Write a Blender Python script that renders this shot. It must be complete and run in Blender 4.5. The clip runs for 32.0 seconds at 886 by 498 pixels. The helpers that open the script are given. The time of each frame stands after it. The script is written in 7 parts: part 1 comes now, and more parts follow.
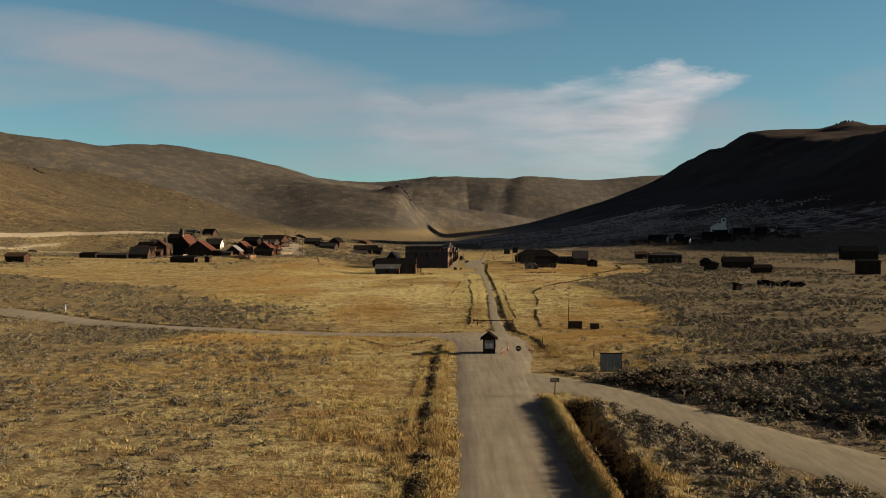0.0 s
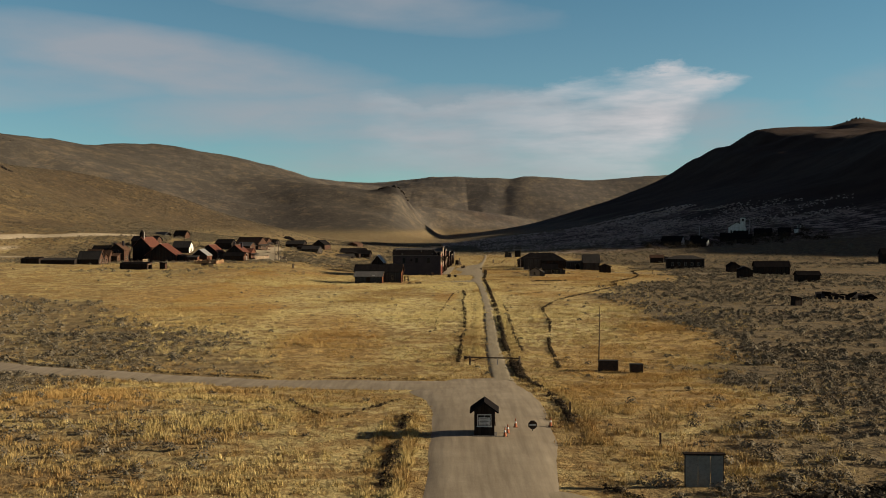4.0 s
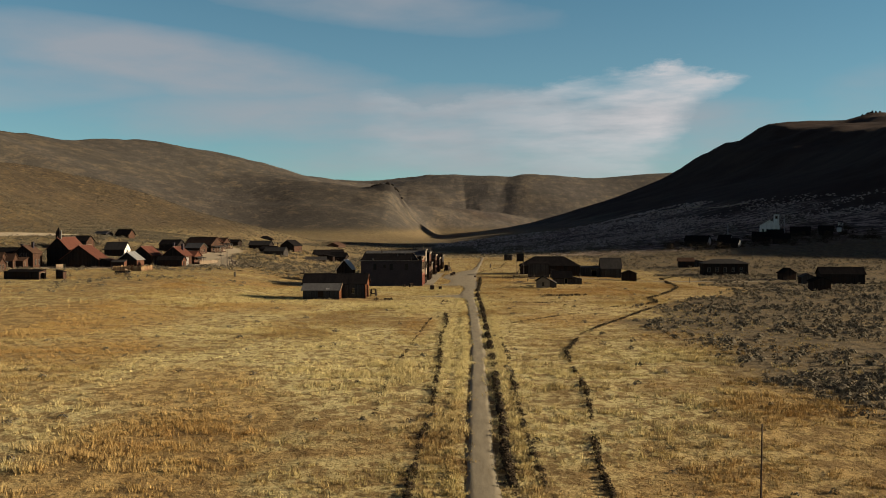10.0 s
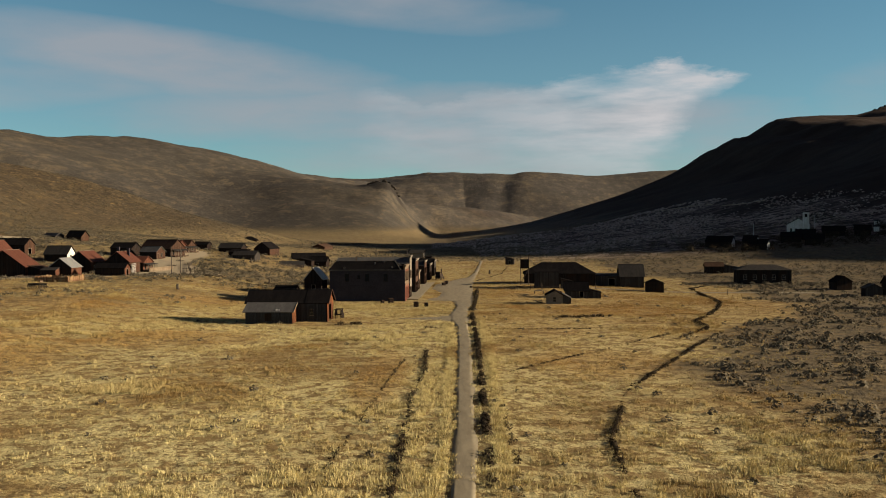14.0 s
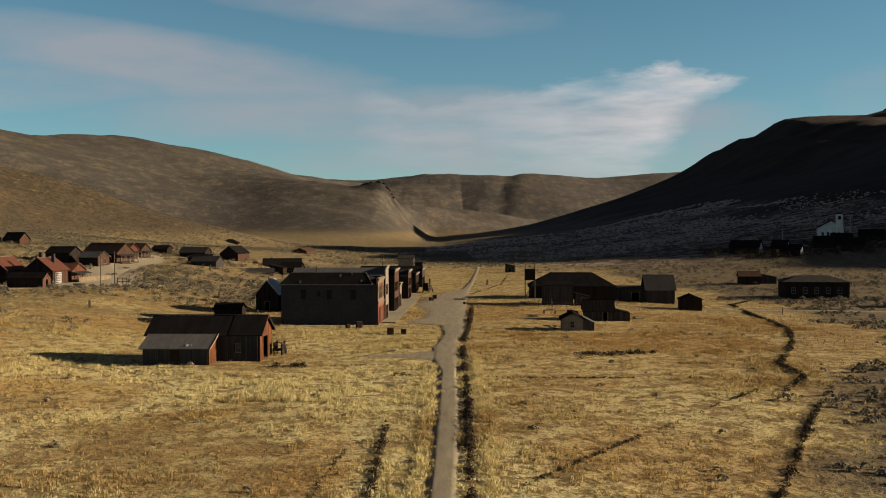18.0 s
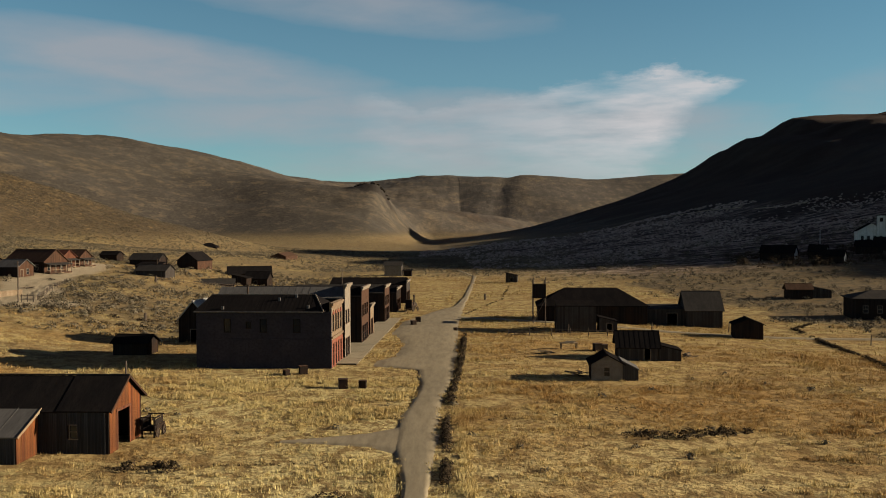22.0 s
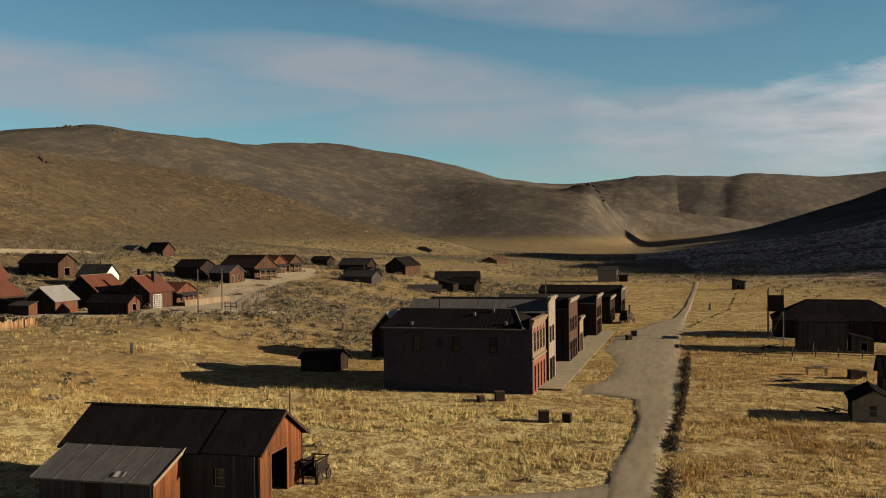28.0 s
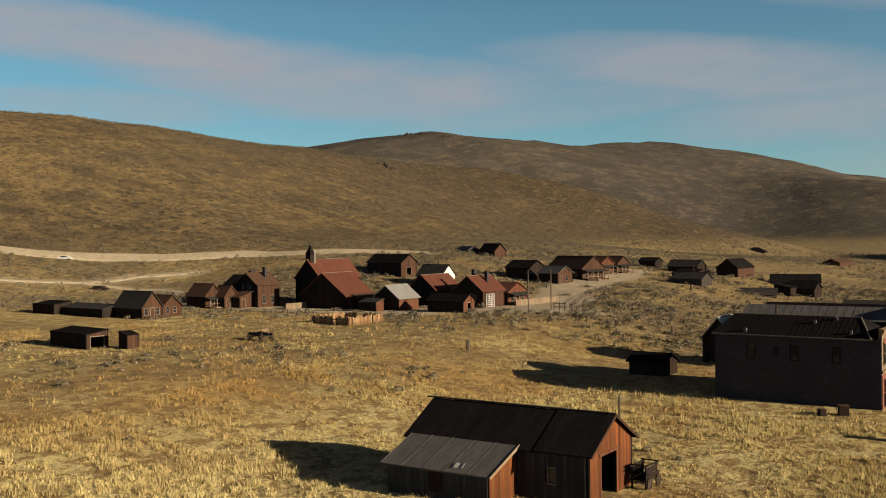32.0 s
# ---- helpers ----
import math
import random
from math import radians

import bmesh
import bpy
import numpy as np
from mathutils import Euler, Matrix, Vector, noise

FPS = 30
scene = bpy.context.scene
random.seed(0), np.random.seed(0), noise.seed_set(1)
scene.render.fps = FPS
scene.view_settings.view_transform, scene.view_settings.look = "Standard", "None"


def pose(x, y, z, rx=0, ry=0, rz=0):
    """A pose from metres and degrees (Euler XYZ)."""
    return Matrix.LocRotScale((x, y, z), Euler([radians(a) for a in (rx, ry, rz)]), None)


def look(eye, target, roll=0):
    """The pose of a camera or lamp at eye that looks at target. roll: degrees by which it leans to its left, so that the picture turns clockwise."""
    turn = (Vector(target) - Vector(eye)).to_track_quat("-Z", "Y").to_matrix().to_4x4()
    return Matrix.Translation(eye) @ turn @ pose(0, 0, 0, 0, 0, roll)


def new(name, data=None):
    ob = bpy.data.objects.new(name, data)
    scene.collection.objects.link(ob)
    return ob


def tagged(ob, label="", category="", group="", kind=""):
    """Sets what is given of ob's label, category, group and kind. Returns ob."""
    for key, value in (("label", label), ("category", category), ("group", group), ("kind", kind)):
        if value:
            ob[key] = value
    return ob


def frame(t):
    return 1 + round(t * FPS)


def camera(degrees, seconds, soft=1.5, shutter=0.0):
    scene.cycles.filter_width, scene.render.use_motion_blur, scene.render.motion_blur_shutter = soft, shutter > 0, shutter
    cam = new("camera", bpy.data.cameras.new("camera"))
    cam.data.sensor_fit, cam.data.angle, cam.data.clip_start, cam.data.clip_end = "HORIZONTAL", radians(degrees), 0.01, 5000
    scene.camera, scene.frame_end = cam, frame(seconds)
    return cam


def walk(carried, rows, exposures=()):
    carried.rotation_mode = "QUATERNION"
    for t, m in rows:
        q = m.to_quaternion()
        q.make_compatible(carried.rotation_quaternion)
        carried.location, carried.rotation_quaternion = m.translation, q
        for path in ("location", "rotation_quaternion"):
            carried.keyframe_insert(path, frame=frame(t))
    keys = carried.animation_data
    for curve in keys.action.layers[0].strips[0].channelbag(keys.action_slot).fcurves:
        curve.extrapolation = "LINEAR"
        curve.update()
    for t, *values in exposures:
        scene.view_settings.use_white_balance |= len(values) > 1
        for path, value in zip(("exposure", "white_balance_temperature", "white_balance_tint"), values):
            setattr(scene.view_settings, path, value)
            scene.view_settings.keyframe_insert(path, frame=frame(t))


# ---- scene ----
cam = camera(48.3, 32.0, soft=1.0)

PATH = [
    (0, pose(-0.01, -0.36, 17.09, 88.68, 0, 0.06), -0.11),
    (1, pose(0.59, 12.02, 17.15, 88.73, 0, 0.08), -0.18),
    (2, pose(1.28, 24.99, 17.08, 88.73, 0, 0.09), -0.20),
    (3, pose(2.01, 38.36, 16.99, 88.74, 0, 0.09), -0.21),
    (3.5, pose(2.39, 45.00, 16.93, 88.75, 0, 0.08), -0.21),
    (5.5, pose(3.98, 71.22, 16.63, 88.76, 0, 0.05), -0.20),
    (6, pose(4.39, 77.73, 16.54, 88.76, 0, 0.05), -0.21),
    (7, pose(5.22, 90.74, 16.36, 88.76, 0, 0.05), -0.22),
    (8, pose(6.07, 103.71, 16.18, 88.76, 0, 0.05), -0.25),
    (9, pose(6.76, 116.53, 16.15, 88.74, 0, 0.04), -0.25),
    (10, pose(7.34, 129.20, 16.19, 88.73, 0, 0.01), -0.24),
    (11, pose(7.88, 141.89, 16.29, 88.71, 0, -0.01), -0.24),
    (12, pose(8.52, 154.67, 16.43, 88.69, 0, -0.01), -0.27),
    (13, pose(9.37, 167.50, 16.65, 88.67, 0, 0.02), -0.32),
    (14, pose(10.18, 180.23, 16.84, 88.65, 0, 0.03), -0.35),
    (14.5, pose(10.58, 186.55, 16.92, 88.65, 0, 0.03), -0.36),
    (16.5, pose(11.63, 211.43, 16.80, 88.74, 0, -0.03), -0.23),
    (17, pose(11.88, 217.64, 16.74, 88.76, 0, -0.06), -0.21),
    (18, pose(12.49, 230.10, 16.71, 88.80, 0, -0.10), -0.19),
    (19, pose(13.20, 242.59, 16.74, 88.82, 0, -0.14), -0.20),
    (20, pose(13.83, 254.80, 16.78, 88.86, 0, -0.17), -0.20),
    (21, pose(14.44, 267.20, 16.88, 88.89, 0, -0.23), -0.20),
    (22, pose(14.90, 279.11, 17.00, 88.94, 0, -0.20), -0.20),
    (22.5, pose(15.08, 284.45, 17.11, 88.94, 0, -0.23), -0.20),
    (23, pose(15.16, 288.84, 17.17, 88.94, 0, -0.24), -0.20),
    (23.5, pose(15.13, 292.13, 17.18, 88.96, 0, -0.23), -0.20),
    (24, pose(14.99, 293.86, 17.18, 88.98, 0, 0.06), -0.20),
    (24.5, pose(14.87, 295.90, 17.18, 89.00, 0, 0.34), -0.20),
    (26.5, pose(14.85, 295.45, 17.15, 89.08, 0, 4.85), -0.51),
    (27, pose(14.82, 295.30, 17.23, 89.12, 0, 7.35), -0.59),
    (27.5, pose(14.78, 295.15, 17.31, 89.13, 0, 9.81), -0.61),
    (28, pose(14.74, 295.01, 17.38, 89.16, 0, 12.23), -0.60),
    (28.5, pose(14.69, 294.88, 17.43, 89.18, 0, 14.68), -0.60),
    (29, pose(14.70, 294.78, 17.46, 89.21, 0, 17.18), -0.60),
    (29.5, pose(14.72, 294.68, 17.49, 89.22, 0, 19.70), -0.59),
    (30, pose(14.74, 294.63, 17.50, 89.26, 0, 22.22), -0.62),
    (30.5, pose(14.71, 294.61, 17.51, 89.31, 0, 24.72), -0.68),
    (31, pose(14.70, 294.59, 17.56, 89.35, 0, 27.18), -0.71),
    (31.5, pose(14.72, 294.46, 17.64, 89.37, 0, 29.31), -0.70),
    (32, pose(14.81, 294.18, 17.75, 89.37, 0, 31.00), -0.70),
]
walk(cam, [(t, m @ pose(0, 0, 0, 0, 0, roll)) for t, m, roll in PATH], exposures=[(0, 0.83), (32, 0.83)])

# ---- world and sun ----
SUN_ELEVATION, SUN_AZIMUTH = 15.6, 89.0  # degrees; azimuth from +y towards +x
sun_dir = Vector((math.sin(radians(SUN_AZIMUTH)) * math.cos(radians(SUN_ELEVATION)),
                  math.cos(radians(SUN_AZIMUTH)) * math.cos(radians(SUN_ELEVATION)), math.sin(radians(SUN_ELEVATION))))
sun = new("sun", bpy.data.lights.new("sun", "SUN"))
sun.data.energy, sun.data.angle, sun.data.color = 5.0, radians(0.6), (1.0, 0.81, 0.56)
sun.matrix_world = look(sun_dir * 100, (0, 0, 0))


class Nodes:
    """Short way to write node trees."""

    def __init__(self, tree):
        self.tree = tree
        tree.nodes.clear()

    def add(self, kind, inputs=None, **props):
        node = self.tree.nodes.new(kind)
        for key, value in props.items():
            setattr(node, key, value)
        for key, value in (inputs or {}).items():
            self.put(node.inputs[key], value)
        return node

    def put(self, socket, value):
        if isinstance(value, bpy.types.NodeSocket):
            self.tree.links.new(value, socket)
        elif isinstance(value, (tuple, list)) and len(value) == 3 and socket.type == "RGBA":
            socket.default_value = (*value, 1)
        else:
            socket.default_value = value

    def math(self, op, a, b=0.0, c=None, clamp=False):
        node = self.add("ShaderNodeMath", {0: a, 1: b}, operation=op, use_clamp=clamp)
        if c is not None:
            self.put(node.inputs[2], c)
        return node.outputs[0]

    def noise(self, vector, scale, detail=4, rough=0.55, lacunarity=2.0):
        return self.add("ShaderNodeTexNoise", {"Vector": vector, "Scale": scale, "Detail": detail, "Roughness": rough}).outputs["Fac"]

    def ramp(self, fac, low, high):
        return self.add("ShaderNodeMapRange", {"Value": fac, "From Min": low, "From Max": high}, clamp=True).outputs[0]

    def mix(self, fac, a, b, mode="MIX"):
        node = self.add("ShaderNodeMix", data_type="RGBA", blend_type=mode)
        self.put(node.inputs[0], fac), self.put(node.inputs[6], a), self.put(node.inputs[7], b)
        return node.outputs[2]

    def scaled(self, vector, sx, sy, sz):
        return self.add("ShaderNodeMapping", {"Vector": vector, "Scale": (sx, sy, sz)}).outputs[0]


world = bpy.data.worlds.new("sky")
scene.world = world
world.use_nodes = True
n = Nodes(world.node_tree)
sky = n.add("ShaderNodeTexSky", sky_type="NISHITA", sun_disc=False, sun_elevation=radians(SUN_ELEVATION),
            sun_rotation=radians(SUN_AZIMUTH), altitude=2500, air_density=1.0, dust_density=0.4, ozone_density=2.0).outputs[0]
way = n.add("ShaderNodeTexCoord").outputs["Generated"]
xyz = n.add("ShaderNodeSeparateXYZ", {0: way})
# the sky deepens towards the unseen zenith, darkened and reddened to dim the shadows
sky = n.mix(1.0, sky, n.mix(n.ramp(xyz.outputs[2], 0.22, 0.45), (0.59, 1.0, 0.90), (0.54, 0.26, 0.24)), "MULTIPLY")
azim = n.math("ARCTAN2", xyz.outputs[0], xyz.outputs[1])
elev = n.math("ARCSINE", xyz.outputs[2])
flat = n.add("ShaderNodeCombineXYZ", {0: azim, 1: n.math("MULTIPLY", elev, 2.6), 2: 0.0}).outputs[0]
warp = n.math("SUBTRACT", n.noise(flat, 3.0, 5, 0.6), 0.5)
wisp = n.noise(n.scaled(flat, 2.4, 3.6, 1.0), 2.2, 7, 0.55)
cover = None
# thin cloud banks: middle azimuth, middle elevation, half width, half height, tilt, density (radians)
BANKS = [(0.03, 0.105, 0.30, 0.030, -0.02, 0.66), (-0.27, 0.158, 0.19, 0.026, -0.10, 0.62),
         (-0.16, 0.125, 0.18, 0.022, -0.20, 0.45), (-0.10, 0.224, 0.17, 0.020, -0.10, 0.50), (-0.64, 0.150, 0.20, 0.030, -0.04, 0.70),
         (-0.84, 0.192, 0.22, 0.026, -0.10, 0.75), (0.12, 0.070, 0.30, 0.028, 0.0, 0.60), (-0.44, 0.130, 0.20, 0.020, 0.06, 0.45),
         (-0.95, 0.125, 0.20, 0.018, 0.0, 0.5), (0.75, 0.16, 0.3, 0.05, 0.1, 0.7), (2.2, 0.25, 0.6, 0.08, 0.1, 0.6), (-2.2, 0.3, 0.7, 0.08, -0.1, 0.6)]
for a0, e0, wide, high, tilt, dense in BANKS:
    da, de = n.math("SUBTRACT", azim, a0), n.math("SUBTRACT", elev, e0)
    de = n.math("ADD", n.math("SUBTRACT", de, n.math("MULTIPLY", da, tilt)), n.math("MULTIPLY", warp, high * 1.6))
    da = n.math("ADD", da, n.math("MULTIPLY", warp, wide * 0.9))
    r2 = n.math("ADD", n.math("POWER", n.math("MULTIPLY", da, 1 / wide), 2.0), n.math("POWER", n.math("MULTIPLY", de, 1 / high), 2.0))
    spot = n.math("MULTIPLY", n.ramp(r2, 2.2, 0.4), min(1.0, dense * 1.3))
    cover = spot if cover is None else n.math("MAXIMUM", cover, spot)
cover = n.math("MULTIPLY", cover, n.ramp(wisp, 0.0, 0.6))
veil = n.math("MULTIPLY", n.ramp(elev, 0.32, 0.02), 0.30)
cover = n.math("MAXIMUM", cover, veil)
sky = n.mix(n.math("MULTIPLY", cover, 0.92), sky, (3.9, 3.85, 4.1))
# the bright cloud: a sharp upper edge, a blunt tip and a ragged lower side
frill = n.math("SUBTRACT", n.noise(flat, 17.0, 7, 0.64), 0.5)
dome = n.math("ADD", 0.126, n.math("MULTIPLY", n.ramp(azim, -0.02, 0.235), 0.0375))
dome = n.math("SUBTRACT", dome, n.math("MULTIPLY", n.ramp(azim, 0.235, 0.31), 0.022))
dome = n.math("ADD", dome, n.math("MULTIPLY", n.ramp(azim, -0.02, -0.08), 0.02))
dome = n.math("ADD", dome, n.math("ADD", n.math("MULTIPLY", warp, 0.012), n.math("MULTIPLY", frill, 0.042)))
upper = n.ramp(n.math("SUBTRACT", dome, elev), 0.0, 0.009)
lower = n.ramp(n.math("ADD", elev, n.math("MULTIPLY", warp, 0.06)), 0.020, 0.090)
tip = n.math("SUBTRACT", n.math("ADD", 0.258, n.math("MULTIPLY", n.ramp(elev, 0.121, 0.143), 0.055)), n.math("MULTIPLY", n.ramp(elev, 0.12, 0.055), 0.03))
tip = n.math("ADD", tip, n.math("MULTIPLY", frill, 0.06))
tip = n.ramp(n.math("SUBTRACT", tip, azim), 0.0, 0.035)
tail = n.math("ADD", n.math("MULTIPLY", n.ramp(n.math("ADD", azim, n.math("MULTIPLY", warp, 0.10)), 0.04, 0.19), 0.75), n.math("MULTIPLY", n.ramp(n.math("ADD", azim, n.math("MULTIPLY", frill, 0.05)), -0.09, -0.05), 0.25))
bright = n.math("MULTIPLY", n.math("MULTIPLY", upper, lower), n.math("MULTIPLY", tip, tail))
bright = n.math("MULTIPLY", bright, n.ramp(n.noise(n.scaled(flat, 2.0, 4.0, 1.0), 5.0, 6, 0.55), 0.26, 0.60))
sky = n.mix(n.math("MULTIPLY", bright, 0.85), sky, (6.3, 6.1, 6.2))
n.add("ShaderNodeOutputWorld", {0: n.add("ShaderNodeBackground", {0: sky, 1: 0.0542}).outputs[0]})


# ---- materials ----
def material(name, colour, rough=0.85, bump=None, bump_size=0.03, metal=0.0, spec=0.3, fuzz=None):
    """colour, bump: functions of (Nodes, object coordinates) that give sockets or values."""
    mat = bpy.data.materials.new(name)
    mat.use_nodes = True
    k = Nodes(mat.node_tree)
    co = k.add("ShaderNodeTexCoord").outputs["Object"]
    shader = k.add("ShaderNodeBsdfPrincipled", {"Roughness": rough, "Metallic": metal, "Specular IOR Level": spec})
    k.put(shader.inputs["Base Color"], colour(k, co) if callable(colour) else colour)
    if fuzz:
        k.put(shader.inputs["Sheen Weight"], fuzz(k)), k.put(shader.inputs["Sheen Tint"], (0.95, 0.76, 0.36)), k.put(shader.inputs["Sheen Roughness"], 0.45)
    if bump:
        height = bump(k, co)
        k.put(shader.inputs["Normal"], k.add("ShaderNodeBump", {"Height": height, "Strength": 0.6, "Distance": bump_size}).outputs[0])
    k.add("ShaderNodeOutputMaterial", {0: shader.outputs[0]})
    return mat


def own(k):
    return k.add("ShaderNodeObjectInfo").outputs["Random"]


def boards(dark, light, warm, board=0.28):
    """Weathered upright boards: each board has its own tone, with streaks down the grain."""
    def colour(k, co):
        s = k.add("ShaderNodeSeparateXYZ", {0: co})
        cell = k.math("FLOOR", k.math("MULTIPLY", s.outputs[0], 1 / board))
        tone = k.add("ShaderNodeTexWhiteNoise", {"W": k.math("ADD", cell, k.math("MULTIPLY", own(k), 57.0))}, noise_dimensions="1D").outputs["Value"]
        streak = k.noise(k.scaled(co, 9.0, 9.0, 0.5), 1.0, 5, 0.65)
        stain = k.noise(k.scaled(co, 0.5, 0.5, 0.35), 1.0, 4, 0.6)
        c = k.mix(k.ramp(k.math("ADD", k.math("MULTIPLY", tone, 0.6), k.math("MULTIPLY", streak, 0.7)), 0.25, 0.95), dark, light)
        c = k.mix(k.math("MULTIPLY", k.ramp(stain, 0.42, 0.62), 0.75), c, warm)
        edge = k.math("ABSOLUTE", k.math("SUBTRACT", k.math("FRACT", k.math("MULTIPLY", s.outputs[0], 1 / board)), 0.5))
        return k.mix(k.math("MULTIPLY", k.ramp(edge, 0.44, 0.5), 0.7), c, tuple(v * 0.3 for v in dark))
    return colour


def board_bump(board=0.28):
    def height(k, co):
        s = k.add("ShaderNodeSeparateXYZ", {0: co})
        edge = k.math("ABSOLUTE", k.math("SUBTRACT", k.math("FRACT", k.math("MULTIPLY", s.outputs[0], 1 / board)), 0.5))
        return k.math("ADD", k.ramp(edge, 0.5, 0.42), k.math("MULTIPLY", k.noise(k.scaled(co, 12.0, 12.0, 0.7), 1.0, 4), 0.4))
    return height


def patchy(a, b, c, size=0.6, fine=6.0, stretch=(1, 1, 1)):
    def colour(k, co):
        co = k.scaled(co, *stretch)
        shift = k.add("ShaderNodeVectorMath", {0: co, 1: k.add("ShaderNodeCombineXYZ", {0: k.math("MULTIPLY", own(k), 31.0)}).outputs[0]}, operation="ADD").outputs[0]
        col = k.mix(k.ramp(k.noise(shift, size, 4, 0.6), 0.35, 0.65), a, b)
        return k.mix(k.math("MULTIPLY", k.ramp(k.noise(shift, fine, 5, 0.65), 0.45, 0.7), 0.8), col, c)
    return colour


def rough_bump(scale=8.0):
    return lambda k, co: k.noise(co, scale, 5, 0.65)


def ribs(pitch):
    """Sheet-metal ribs that run down the roof (local y)."""
    def height(k, co):
        s = k.add("ShaderNodeSeparateXYZ", {0: co})
        return k.math("ADD", k.math("SINE", k.math("MULTIPLY", s.outputs[0], 6.283 / pitch)), k.math("MULTIPLY", k.noise(co, 3.0, 4), 0.8))
    return height


def pale_field(k, co):
    """The meadow in the middle, where the grass is bleached in broad patches."""
    s = k.add("ShaderNodeSeparateXYZ", {0: co})
    ahead = k.math("MULTIPLY", k.ramp(s.outputs[1], 165, 240), k.ramp(s.outputs[1], 420, 335))
    across = k.math("MULTIPLY", k.ramp(s.outputs[0], -62, -28), k.ramp(s.outputs[0], 70, 44))
    patch = k.ramp(k.noise(k.scaled(co, 1.0, 0.8, 1.0), 0.035, 5, 0.62), 0.40, 0.52)
    return k.math("MULTIPLY", k.math("MULTIPLY", ahead, across), k.math("MULTIPLY", patch, 0.85))



def russet(k, co):
    """The meadow east of the street, where the grass is browner."""
    s = k.add("ShaderNodeSeparateXYZ", {0: co})
    east = k.math("MULTIPLY", k.ramp(s.outputs[0], 13, 24), k.ramp(s.outputs[1], 260, 330))
    return k.math("MULTIPLY", k.math("MULTIPLY", east, k.ramp(s.outputs[1], 470, 420)), 0.2)


BROWN_PATCHES = [(-15, 206, 8, 30), (-20, 232, 7, 14), (-58, 300, 20, 28), (26, 182, 10, 22), (24, 156, 9, 16), (-34, 150, 8, 10),
                 (40, 208, 9, 22), (-40, 262, 10, 14), (3, 292, 3, 22), (-30, 330, 12, 12), (-66, 372, 16, 10), (-45, 396, 14, 8), (30, 300, 10, 12), (44, 372, 14, 12), (-36, 432, 10, 6), (34, 424, 9, 6)]


def browned(k, co):
    """Broad meadow patches where the grass has gone red-brown."""
    s = k.add("ShaderNodeSeparateXYZ", {0: co})
    wob = k.math("MULTIPLY", k.math("SUBTRACT", k.noise(co, 0.09, 5, 0.65), 0.5), 2.4)
    total = None
    for x0, y0, rx, ry in BROWN_PATCHES:
        dx = k.math("MULTIPLY", k.math("SUBTRACT", s.outputs[0], x0), 1 / rx)
        dy = k.math("MULTIPLY", k.math("SUBTRACT", s.outputs[1], y0), 1 / ry)
        r2 = k.math("ADD", k.math("MULTIPLY", dx, dx), k.math("MULTIPLY", dy, dy))
        spot = k.ramp(k.math("ADD", r2, wob), 1.5, 0.5)
        total = spot if total is None else k.math("MAXIMUM", total, spot)
    return k.math("MULTIPLY", total, 0.6)


